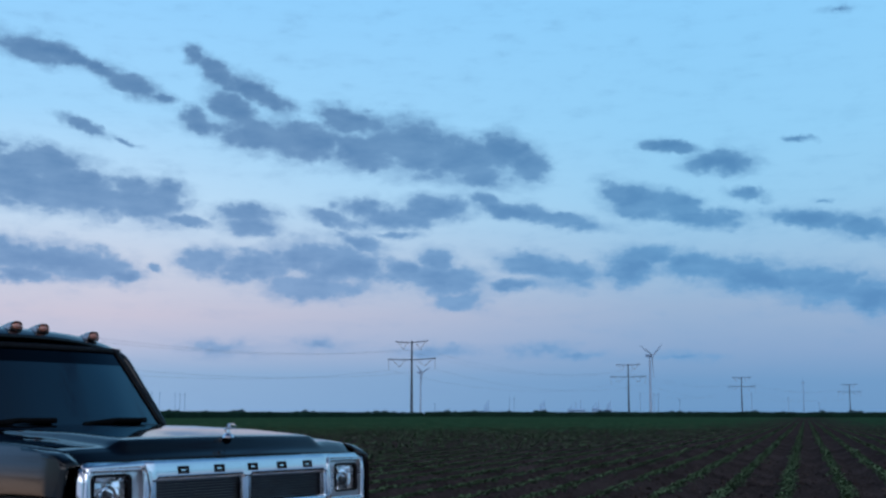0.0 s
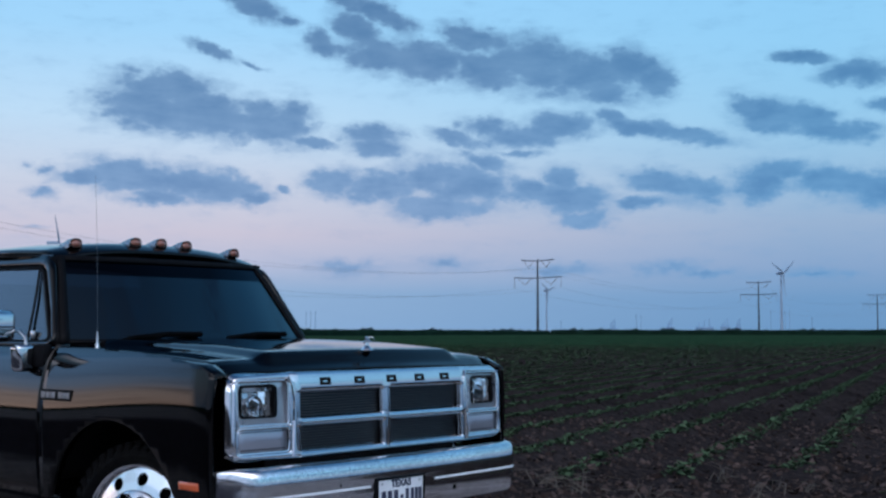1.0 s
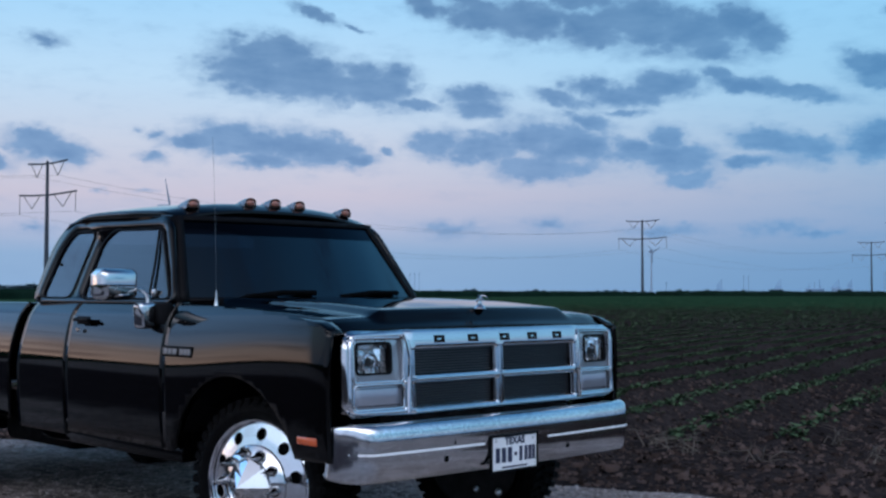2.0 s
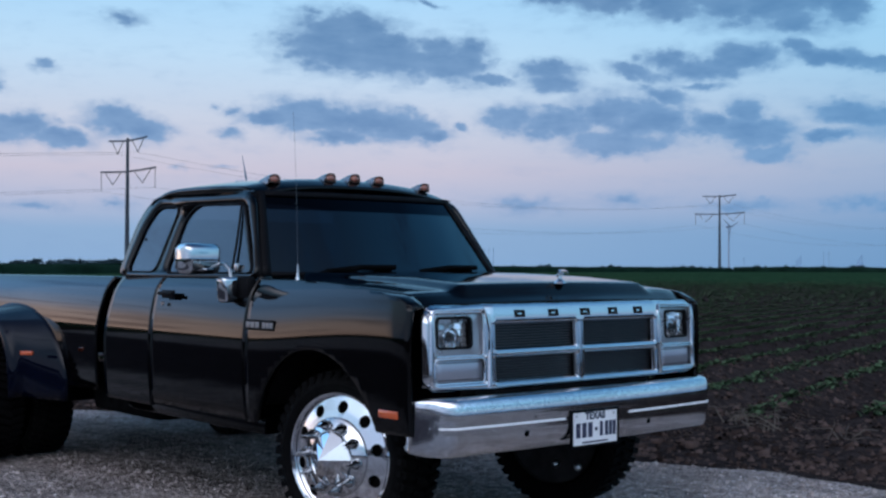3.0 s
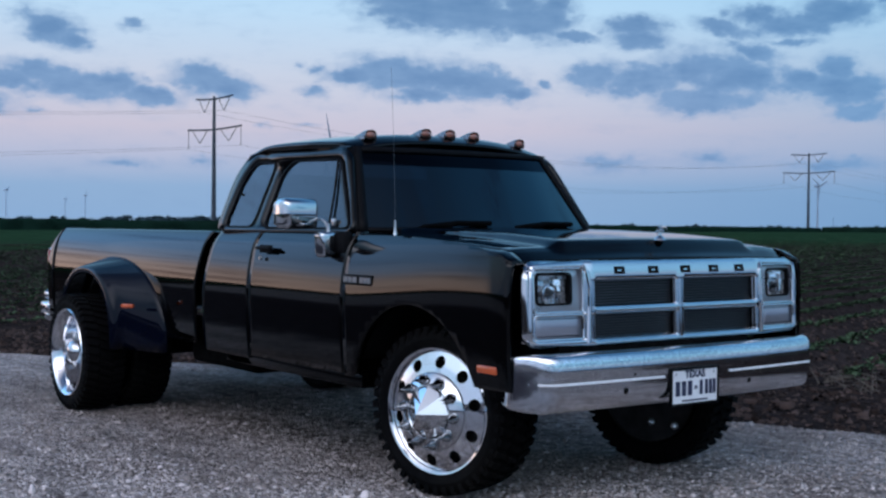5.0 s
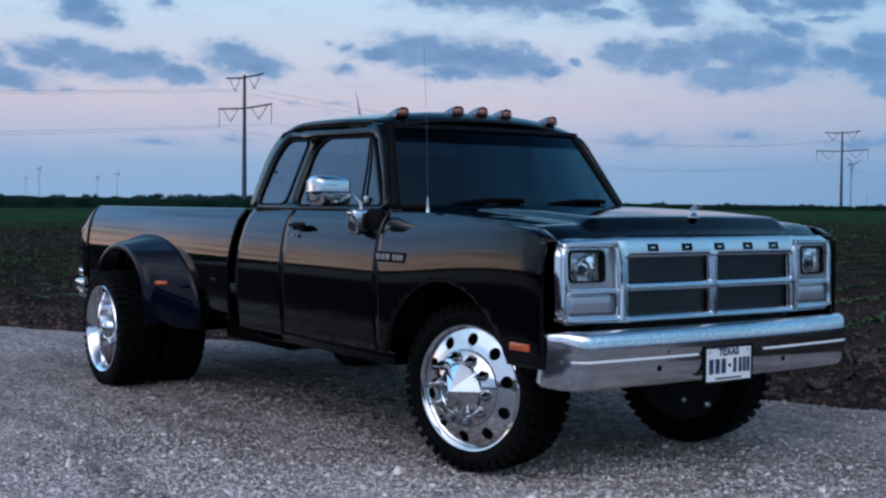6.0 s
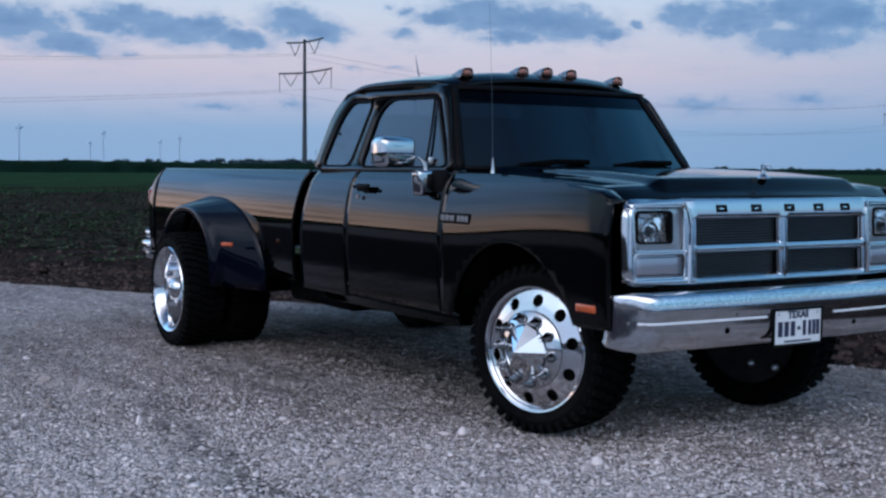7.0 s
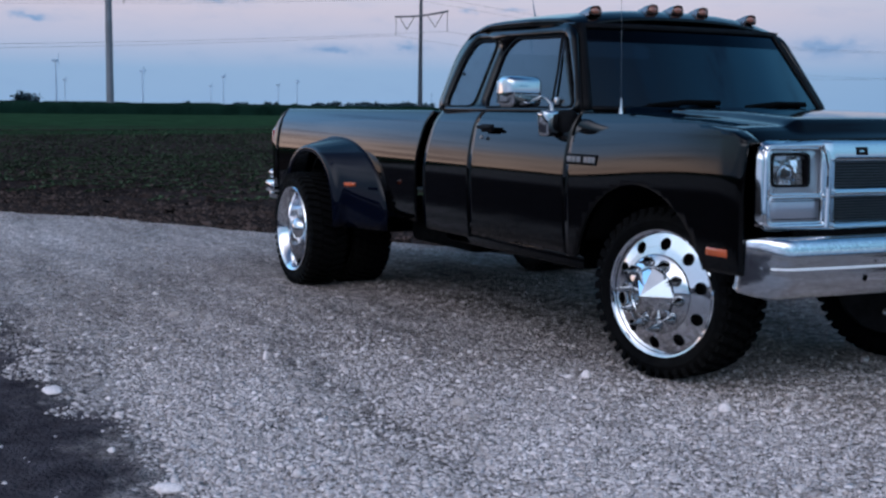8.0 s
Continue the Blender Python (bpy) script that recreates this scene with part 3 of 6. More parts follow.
def soil_material(name, damp, dry, clod):
    m = bpy.data.materials.new(name)
    m.use_nodes = True
    nt = m.node_tree
    b = nt.nodes["Principled BSDF"]
    tc = nt.nodes.new("ShaderNodeTexCoord")

    def tex(kind, scale, detail=6):
        n = nt.nodes.new(kind)
        n.inputs["Scale"].default_value = scale
        if kind == "ShaderNodeTexNoise":
            n.inputs["Detail"].default_value = detail
        nt.links.new(tc.outputs["Object"], n.inputs["Vector"])
        return n

    def link(a, s):
        nt.links.new(a, s)

    ramp = nt.nodes.new("ShaderNodeValToRGB")
    ramp.color_ramp.elements[0].position, ramp.color_ramp.elements[1].position = 0.32, 0.70
    ramp.color_ramp.elements[0].color, ramp.color_ramp.elements[1].color = (*damp, 1), (*dry, 1)
    big, small = tex("ShaderNodeTexNoise", 0.35), tex("ShaderNodeTexNoise", 9.0, 8)
    mixv = nt.nodes.new("ShaderNodeMath")
    mixv.operation = "MULTIPLY_ADD"
    mixv.inputs[1].default_value = 0.45
    link(big.outputs["Fac"], mixv.inputs[0])
    half = nt.nodes.new("ShaderNodeMath")
    half.operation = "MULTIPLY"
    half.inputs[1].default_value = 0.55
    link(small.outputs["Fac"], half.inputs[0])
    link(half.outputs[0], mixv.inputs[2])
    link(mixv.outputs[0], ramp.inputs[0])
    link(ramp.outputs[0], b.inputs["Base Color"])
    b.inputs["Roughness"].default_value = 0.95
    b.inputs["Specular IOR Level"].default_value = 0.0
    vor = tex("ShaderNodeTexVoronoi", clod)
    hsum = nt.nodes.new("ShaderNodeMath")
    hsum.operation = "MULTIPLY_ADD"
    hsum.inputs[1].default_value = -0.6
    link(vor.outputs["Distance"], hsum.inputs[0])
    link(tex("ShaderNodeTexNoise", clod * 2.2, 6).outputs["Fac"], hsum.inputs[2])
    bn = nt.nodes.new("ShaderNodeBump")
    bn.inputs["Strength"].default_value, bn.inputs["Distance"].default_value = 1.0, 0.035
    link(hsum.outputs[0], bn.inputs["Height"])
    link(bn.outputs[0], b.inputs["Normal"])
    return m


SOIL = soil_material("tilled_clay_soil", (0.008, 0.0067, 0.0066), (0.058, 0.045, 0.043), 13.0)
ground = soup("ground", np.stack([GX, GY, GZ], -1).reshape(-1, 3), quads, SOIL)
ground.data.polygons.foreach_set("use_smooth", [True] * len(quads))
tagged(ground, "dark brown tilled clay field with low furrow ridges", "ground", kind="structure")


def gravel_material():
    m = bpy.data.materials.new("compacted_limestone_gravel")
    m.use_nodes = True
    nt = m.node_tree
    b = nt.nodes["Principled BSDF"]
    tc = nt.nodes.new("ShaderNodeTexCoord")

    def vor(scale, feature="F1"):
        n = nt.nodes.new("ShaderNodeTexVoronoi")
        n.feature = feature
        n.inputs["Scale"].default_value = scale
        nt.links.new(tc.outputs["Object"], n.inputs["Vector"])
        return n

    def noise_at(scale, detail=6):
        n = nt.nodes.new("ShaderNodeTexNoise")
        n.inputs["Scale"].default_value, n.inputs["Detail"].default_value = scale, detail
        nt.links.new(tc.outputs["Object"], n.inputs["Vector"])
        return n.outputs["Fac"]

    def mixc(fac, a, c, blend="MIX"):
        n = nt.nodes.new("ShaderNodeMix")
        n.data_type, n.blend_type = "RGBA", blend
        for i, v in ((0, fac), (6, a), (7, c)):
            if isinstance(v, (int, float)):
                n.inputs[i].default_value = v
            elif isinstance(v, tuple):
                n.inputs[i].default_value = (*v, 1)
            else:
                nt.links.new(v, n.inputs[i])
        return n.outputs[2]

    def span(fac, lo, hi, a=0.0, c=1.0):
        n = nt.nodes.new("ShaderNodeMapRange")
        for i, v in enumerate((lo, hi, a, c)):
            n.inputs[i + 1].default_value = v
        nt.links.new(fac, n.inputs[0])
        return n.outputs[0]

    def calc(op, a, c=None, d=None):
        n = nt.nodes.new("ShaderNodeMath")
        n.operation = op
        for i, v in enumerate((a, c, d)):
            if isinstance(v, (int, float)):
                n.inputs[i].default_value = v
            elif v is not None:
                nt.links.new(v, n.inputs[i])
        return n.outputs[0]

    chips, grit = vor(55.0), vor(140.0)
    bw = nt.nodes.new("ShaderNodeRGBToBW")
    nt.links.new(chips.outputs["Color"], bw.inputs[0])
    bw2 = nt.nodes.new("ShaderNodeRGBToBW")
    nt.links.new(grit.outputs["Color"], bw2.inputs[0])
    col = mixc(span(bw.outputs[0], 0.2, 0.8), (0.24, 0.21, 0.20), (0.62, 0.54, 0.515))
    col = mixc(0.4, col, mixc(span(bw2.outputs[0], 0.2, 0.8), (0.26, 0.225, 0.215), (0.70, 0.60, 0.575)))
    sepx = nt.nodes.new("ShaderNodeSeparateXYZ")
    nt.links.new(tc.outputs["Object"], sepx.inputs[0])
    # dust and packed wheel tracks
    col = mixc(span(noise_at(0.9), 0.42, 0.65, 0.0, 0.7), col, (0.38, 0.31, 0.285))
    col = mixc(1.0, col, span(noise_at(2.7), 0.3, 0.7, 0.75, 1.2), "MULTIPLY")
    # pale fine dust on the far run of the road
    pale = calc("MULTIPLY", span(sepx.outputs[0], -1.8, -6.0, 0.0, 0.8), span(noise_at(0.6, 8), 0.25, 0.6, 0.35, 1.0))
    col = mixc(pale, col, (0.56, 0.50, 0.49))
    streak = nt.nodes.new("ShaderNodeMapping")
    streak.inputs["Scale"].default_value, streak.inputs["Rotation"].default_value = (0.35, 2.2, 1), (0, 0, radians(24))
    nt.links.new(tc.outputs["Object"], streak.inputs[0])
    worn = nt.nodes.new("ShaderNodeTexNoise")
    worn.inputs["Scale"].default_value, worn.inputs["Detail"].default_value, worn.inputs["Roughness"].default_value = 1.0, 8, 0.62
    nt.links.new(streak.outputs[0], worn.inputs["Vector"])
    col = mixc(1.0, col, span(worn.outputs["Fac"], 0.32, 0.68, 0.62, 1.34), "MULTIPLY")
    col = mixc(1.0, col, span(noise_at(16.0, 7), 0.32, 0.68, 0.70, 1.30), "MULTIPLY")
    # bare trodden dirt where vehicles stand, between the loose stone and the field
    along = nt.nodes.new("ShaderNodeMath")
    along.operation = "MULTIPLY_ADD"
    along.inputs[1].default_value = 1.6
    nt.links.new(noise_at(0.8), along.inputs[0])
    nt.links.new(sepx.outputs[1], along.inputs[2])
    bare = span(along.outputs[0], -1.9, 0.1, 0.0, 0.85)
    front = span(sepx.outputs[0], -1.0, 0.5, 1.0, 0.12)
    both = nt.nodes.new("ShaderNodeMath")
    both.operation = "MULTIPLY"
    nt.links.new(calc("MULTIPLY", bare, span(sepx.outputs[0], -7.0, -3.5, 0.12, 1.0)), both.inputs[0])
    nt.links.new(front, both.inputs[1])
    dirt = mixc(span(noise_at(9.0, 9), 0.3, 0.7), (0.075, 0.060, 0.055), (0.36, 0.30, 0.28))
    dirt = mixc(1.0, dirt, span(worn.outputs["Fac"], 0.34, 0.66, 0.60, 1.35), "MULTIPLY")
    col = mixc(both.outputs[0], col, dirt)
    # every pebble a little lighter or darker than the next
    pebbles = vor(30.0)
    bw3 = nt.nodes.new("ShaderNodeRGBToBW")
    nt.links.new(pebbles.outputs["Color"], bw3.inputs[0])
    col = mixc(1.0, col, span(bw3.outputs[0], 0.2, 0.8, 0.72, 1.28), "MULTIPLY")
    col = mixc(1.0, col, span(bw.outputs[0], 0.2, 0.8, 0.75, 1.25), "MULTIPLY")
    # dark damp dirt beside the camera, its rim uneven
    bulge = calc("POWER", calc("MAXIMUM", calc("SUBTRACT", sepx.outputs[0], 0.9), 0.0), 2.0)
    wet = calc("MULTIPLY_ADD", bulge, -0.7, -3.73)
    wet = calc("SUBTRACT", wet, sepx.outputs[1])
    wet = calc("MULTIPLY_ADD", noise_at(1.7, 4), 0.8, wet)
    wet = calc("MULTIPLY_ADD", noise_at(9.0, 6), 0.5, wet)
    wet = calc("MULTIPLY", span(wet, 0.06, 0.52), span(sepx.outputs[1], -10.5, -9.0))
    mud = mixc(span(noise_at(6.0, 8), 0.3, 0.7), (0.040, 0.035, 0.041), (0.110, 0.096, 0.106))
    col = mixc(wet, col, mud)
    nt.links.new(col, b.inputs["Base Color"])
    b.inputs["Roughness"].default_value = 0.9
    b.inputs["Specular IOR Level"].default_value = 0.0
    hs = nt.nodes.new("ShaderNodeMath")
    hs.operation = "MULTIPLY_ADD"
    hs.inputs[1].default_value = 0.5
    nt.links.new(grit.outputs["Distance"], hs.inputs[0])
    rut = nt.nodes.new("ShaderNodeMath")
    rut.operation = "MULTIPLY_ADD"
    rut.inputs[1].default_value = -2.6
    nt.links.new(noise_at(11.0, 9), rut.inputs[0])
    nt.links.new(chips.outputs["Distance"], rut.inputs[2])
    nt.links.new(rut.outputs[0], hs.inputs[2])
    bn = nt.nodes.new("ShaderNodeBump")
    bn.invert = True
    bn.inputs["Strength"].default_value, bn.inputs["Distance"].default_value = 1.0, 0.028
    nt.links.new(hs.outputs[0], bn.inputs["Height"])
    nt.links.new(bn.outputs[0], b.inputs["Normal"])
    return m


GRAVEL = gravel_material()


def track(x, y):
    """Low ridges and grooves that wheels have drawn along the road, from -1 to 1."""
    wander = y + 0.16 * np.sin(0.55 * x + 0.4) + 0.05 * np.sin(1.9 * x + 2.0)
    fade = 0.6 + 0.4 * np.sin(0.8 * x + 1.7 * y)
    return (0.5 * np.sin(6.4 * wander + 0.6) + 0.32 * np.sin(11.7 * wander + 1.1 * np.sin(0.7 * x)) + 0.18 * np.sin(17.3 * wander - 0.5 * x)) * fade


def gravel_height(x, y):
    d = edge_y(x) - y
    z = 0.012 * np.sin(0.9 * x + 0.5 * y) * np.sin(0.7 * y - 0.4 * x) + 0.006 * np.sin(3.3 * x) * np.sin(2.9 * y + x) + 0.011 * track(x, y)
    return fall(x) + np.where(d < 0.25, -0.075 + 0.3 * d, z * smooth01(d / 2 - 0.1))


gx = np.concatenate([np.linspace(-400, -21, 60), np.arange(-20, 12, 0.12), np.linspace(12.2, 400, 60)])
depth_in = np.concatenate([[0, 0.08, 0.16, 0.25], np.arange(0.35, 9, 0.13), [9.5, 11, 14, 18]])
VX = np.repeat(gx[:, None], len(depth_in), 1)
VY = edge_y(VX) - depth_in[None]
VZ = gravel_height(VX, VY)
idx = np.arange(VX.size).reshape(VX.shape)
quads = np.stack([idx[:-1, :-1], idx[:-1, 1:], idx[1:, 1:], idx[1:, :-1]], -1).reshape(-1, 4)
gravel = soup("gravel_road", np.stack([VX, VY, VZ], -1).reshape(-1, 3), quads, GRAVEL)
gravel.data.polygons.foreach_set("use_smooth", [True] * len(quads))
tagged(gravel, "pale grey crushed limestone farm road with dusty wheel tracks", "road", kind="structure")

def damp_rim(x):
    far = np.maximum(0, -1.2 - x)
    rim = -3.42 + 0.10 * np.sin(2.3 * x + 1) + 0.05 * np.sin(6.1 * x) + 0.012 * np.sin(15 * x) - 0.8 * np.maximum(0, x - 0.9) ** 2
    return np.minimum(rim - np.minimum(0.25, 0.3 * far), edge_y(x) - 1.3)


# ---------- loose stones ----------
rng = np.random.default_rng(5)


def rocks(x, y, size, flat=0.6, make=chips):
    n = len(x)
    v, faces = make(x, y, gravel_height(x, y), size, flat, rng)
    over = np.clip((damp_rim(x) - 0.02 - y + 0.06 + 0.06 * np.sin(7 * x + 3 * y) + 0.04 * np.sin(17 * x - 9 * y)) / 0.24, 0, 1) * ((x > -14) & (x < 1.6) & (y > damp_rim(x) - 6.0 * np.sqrt(np.clip(1 - ((x + 6.2) / 7.8) ** 2, 0, 1))))
    bare = np.clip((y + 1.9) / 1.6, 0, 1) * np.clip(1.0 - (x + 1.0) / 1.5, 0.08, 1)
    over = np.clip(1.7 * over, 0, 1)
    keep = (y < edge_y(x) - 0.05) & (rng.random(n) > 0.55 * bare) & (rng.random(n) > 0.5 * np.clip((-1.5 - x) / 3.0, 0, 1)) & (rng.random(n) > 0.6 * np.clip(-1.6 * track(x, y), 0, 1) * np.clip(0.9 - 0.2 * x, 0.25, 1)) & (rng.random(n) > 0.992 * over ** 0.8)
    dusty = bare + 0.8 * np.clip((np.hypot(x - 4.7, y + 4.2) - 4.5) / 5.0, 0, 0.8) + rng.normal(0, 0.26, n) > 0.42
    return v, faces[keep & ~dusty].reshape(-1, 3), faces[keep & dusty].reshape(-1, 3)


n_near = 225000
dist = lambda n: 1 / (1 / 2.3 - rng.random(n) ** 1.1 * (1 / 2.3 - 1 / 17.0))
dd, aa = np.abs(dist(n_near) + rng.normal(0, 0.35, n_near)), np.radians(rng.uniform(30, 93, n_near) + rng.normal(0, 9, n_near))
v, fcs, dust = rocks(4.7 - dd * np.sin(aa), -4.2 + dd * np.cos(aa), (rng.gamma(2.0, 0.0020, n_near) + 0.0026) * (0.85 + 0.03 * dd))
n_wide = 20000
wx, wy = rng.normal(0.5, 5.5, n_wide), rng.normal(-5.0, 4.5, n_wide)
wv, wf, wd = rocks(wx, wy, rng.gamma(2.2, 0.0026, n_wide) + 0.003)
fcs, dust = np.concatenate([fcs, wf + len(v)]), np.concatenate([dust, wd + len(v)])
v = np.concatenate([v, wv])
n_mid = 42000
mx, my = rng.uniform(-11, 1.0, n_mid), rng.uniform(-4.2, 2.4, n_mid)
mv, mf, md = rocks(mx, my, rng.gamma(2.0, 0.0019, n_mid) + 0.0032)
fcs, dust = np.concatenate([fcs, mf + len(v)]), np.concatenate([dust, md + len(v)])
v = np.concatenate([v, mv])
stones = tagged(soup("loose_gravel", v, fcs, STONE), "loose pale crushed limestone chips on the road", "gravel", kind="stuff")
tagged(soup("dusty_gravel", v, dust, STONE_DUSTY), "dust-coated stone chips trodden into the dirt", "gravel", kind="stuff")
v, fcs, _ = rocks(rng.uniform(-9, 3, 700), rng.uniform(-5, 2.4, 700), rng.uniform(0.013, 0.026, 700), 0.55)
tagged(soup("gravel_stones", v, fcs, STONE), "larger flat limestone lumps scattered over the road", "gravel", kind="stuff")


# pale rubble pushed up along the field's edge
n_rim = 6500
rx = rng.uniform(-24, -0.5, n_rim)
ry = edge_y(rx) - 0.04 - np.abs(rng.normal(0, 0.62, n_rim)) * (0.55 + 0.45 * np.sin(1.3 * rx) * np.sin(0.37 * rx + 1))
v, fcs, dust = rocks(rx, ry, rng.gamma(1.6, 0.0042, n_rim) + 0.005, 0.55)
tagged(soup("roadside_rubble", v, np.concatenate([fcs, dust]), STONE_DUSTY), "pale limestone rubble pushed up along the road's edge", "gravel", kind="stuff")


# ---------- single larger stones ----------
def lone_stone(x, y, length, wide, high, turn, mat, label, seed):
    r = random.Random(seed)
    bm = bmesh.new()
    bmesh.ops.create_icosphere(bm, subdivisions=2, radius=0.5)
    for v in bm.verts:
        n = v.co.normalized()
        k = 1 + 0.16 * math.sin(3.1 * n.x + seed) * math.sin(2.7 * n.y + 2 * seed) + r.uniform(-0.07, 0.07)
        v.co = Vector((n.x * length * k, n.y * wide * k, max(-0.25, n.z) * high * k)) * 0.5
    me = bpy.data.meshes.new("stone")
    bm.to_mesh(me)
    bm.free()
    me.materials.append(mat)
    ob = new("stone", me)
    ob.matrix_world = pose(x, y, float(gravel_height(np.float64(x), np.float64(y))) + 0.008, 0, 0, turn)
    tagged(ob, label, "stone", "larger loose stones")


PALE = "flat pale limestone lump lying on the ground"
DIRTY = "dirty brown stone lying in the gravel"
lone_stone(-0.87, -3.51, 0.16, 0.1, 0.035, 0, STONE, PALE, 1)
lone_stone(0.72, -3.39, 0.1, 0.07, 0.045, 47, STONE, PALE, 2)
lone_stone(0.12, -1.98, 0.08, 0.06, 0.05, 94, STONE_DUSTY, DIRTY, 3)
lone_stone(0.36, -2.06, 0.07, 0.05, 0.035, 141, STONE_DUSTY, DIRTY, 4)
lone_stone(-0.14, -1.15, 0.05, 0.05, 0.06, 8, STONE, PALE, 5)
lone_stone(0.63, -0.95, 0.06, 0.05, 0.06, 55, STONE, PALE, 6)
lone_stone(-1.16, -2.42, 0.035, 0.035, 0.075, 102, STONE, PALE, 7)
lone_stone(-2.76, -2.48, 0.13, 0.09, 0.05, 149, STONE_DUSTY, DIRTY, 8)
lone_stone(0.20, -3.47, 0.035, 0.03, 0.03, 16, STONE, PALE, 9)

# ---------- pickup truck: x ahead, y to its left, front axle at x = 0 ----------
truck = empty("pickup_truck", "black extended-cab dually pickup with chrome grille parked on the gravel", "truck")
WHEELBASE, TYRE_R = 3.785, 0.416
BELT = 1.275


def side_y(z, x=-1.0):
    """Half width of the body at a height: fullest at the crease, rolled in to the belt and the sill."""
    full = 0.905 + 0.075 * float(smooth01((x + 0.7) / 1.2))
    if z > full:
        y = 1.012 - 0.50 * (z - full) ** 2
        if z > 1.18:
            y -= 3.0 * (z - 1.18) ** 2
        return y
    return 1.012 - 0.13 * (z - full) ** 2


LEVELS = [0.47, 0.50, 0.55, 0.62, 0.70, 0.78, 0.84, 0.87, 0.90, 0.93, 0.955, 0.98, 1.005, 1.03, 1.06, 1.10, 1.14, 1.18, 1.205, 1.23, 1.25, 1.265, 1.275]


def side_panel(name, x0, x1, sgn, bottom, parent, label="", top=None, step=0.03, bow=None, mat=PAINT, shelf=False):
    """A body side panel whose lower edge follows bottom(x)."""
    n = max(2, int((x1 - x0) / step))
    bm = bmesh.new()
    rows = []
    for i in range(n + 1):
        x = x0 + (x1 - x0) * i / n
        zb = bottom(x)
        row = []
        for lv in LEVELS:
            z = max(lv, zb)
            if top:
                z = min(z, max(top(x), zb))
            dx, dy = bow(x, z) if bow else (0.0, 0.0)
            row.append((x + dx, sgn * (side_y(z, x) + dy), z))
        if shelf:  # rolls in to the foot of the windows
            dx = bow(x, BELT)[0] if bow else 0.0
            row += [(x + dx, sgn * 0.925, 1.281), (x + dx, sgn * 0.895, 1.283), (x + dx, sgn * 0.850, 1.284)]
        rows.append(row if sgn > 0 else row[::-1])
    sheet(bm, rows)
    bmesh.ops.dissolve_degenerate(bm, dist=1e-5, edges=bm.edges)
    bmesh.ops.recalc_face_normals(bm, faces=bm.faces)
    if sum(f.normal.y * sgn * f.calc_area() for f in bm.faces) < 0:
        bmesh.ops.reverse_faces(bm, faces=bm.faces)
    ob = part(name, bm, mat, parent, label, sharp=60)
    return thick(ob, 0.02)


def front_arch(x):
    r = 0.52
    base = 0.54 if x < 0 else 0.60
    return max(base, 0.42 + math.sqrt(max(0, r * r - (x - 0.01) ** 2))) if abs(x - 0.01) < r else base


def nose_bow(x, z):
    """The fender's front end curls in towards the headlight."""
    k = max(0.0, (x - 0.60) / 0.145)
    return 0.0, -0.014 * k ** 2.5


def fender_top(x):
    """Height of the fender's shoulder."""
    return lerp_table([(-0.6, BELT), (-0.2, 1.268), (0.2, 1.250), (0.5, 1.222), (0.66, 1.19), (0.72, 1.165), (0.745, 1.150)], x)


for sgn in (-1, 1):
    side_panel("front_fender", -0.5835, 0.742, sgn, front_arch, truck, top=fender_top, bow=nose_bow)
    door = side_panel("door", -1.6275, -0.5890, sgn, lambda x: 0.55, truck, shelf=True)
    side_panel("cab_quarter_panel", -2.165, -1.6325, sgn, lambda x: 0.53, truck, shelf=True, bow=lambda x, z: (-0.23 * (BELT - max(z, 0.9)) * (-1.635 - x) / 0.53, 0.0))
    # sill with a thin bright lower edge
    bm = box(bmesh.new(), -2.08, -0.52, sgn * 0.88 - 0.05, sgn * 0.88 + 0.05, 0.47, 0.56, 0.012)
    part("rocker_panel", bm, PAINT, truck)
    # handle of the door
    bm = bmesh.new()
    box(bm, -1.50, -1.36, sgn * 1.003 - 0.006, sgn * 1.003 + 0.006, 1.155, 1.20, 0.004)
    part("handle_cup", bm, SEAL, door)
    bm = bmesh.new()
    box(bm, -1.515, -1.345, sgn * 1.018 - 0.012, sgn * 1.018 + 0.012, 1.172, 1.192, 0.006)
    part("door_handle", bm, SEAL, door, "black door handle")
    bm = lathe(bmesh.new(), [(0, 0.012), (0.010, 0.012), (0.012, 0.006), (0.012, 0.0)], 16, pose(-1.485, sgn * 1.004, 1.125, 90 if sgn < 0 else -90))
    part("keyhole", bm, BEZEL, door)
    # model badge in its place on the fender: a dark plate with plain bars
    badge = part("badge", box(bmesh.new(), -0.585, -0.315, sgn * 1.004 - 0.008, sgn * 1.004 + 0.008, 1.012, 1.066, 0.004), SEAL, truck, "dark model badge with grey bars")
    for bx, bw in ((-0.555, 0.035), (-0.512, 0.032), (-0.468, 0.036), (-0.405, 0.028), (-0.370, 0.028), (-0.336, 0.026)):
        part("badge_bar", box(bmesh.new(), bx - bw / 2, bx + bw / 2, sgn * 1.013 - 0.003, sgn * 1.013 + 0.003, 1.024, 1.054, 0.002, 1), BADGE_GREY, badge)
    # amber marker at the fender's lower front corner
    ym = side_y(0.685, 0.6) - 0.010
    bm = box(bmesh.new(), 0.525, 0.665, sgn * ym - 0.014, sgn * ym + 0.014, 0.668, 0.706, 0.008)
    part("side_marker_lamp", bm, AMBER, truck, "amber side marker lens")


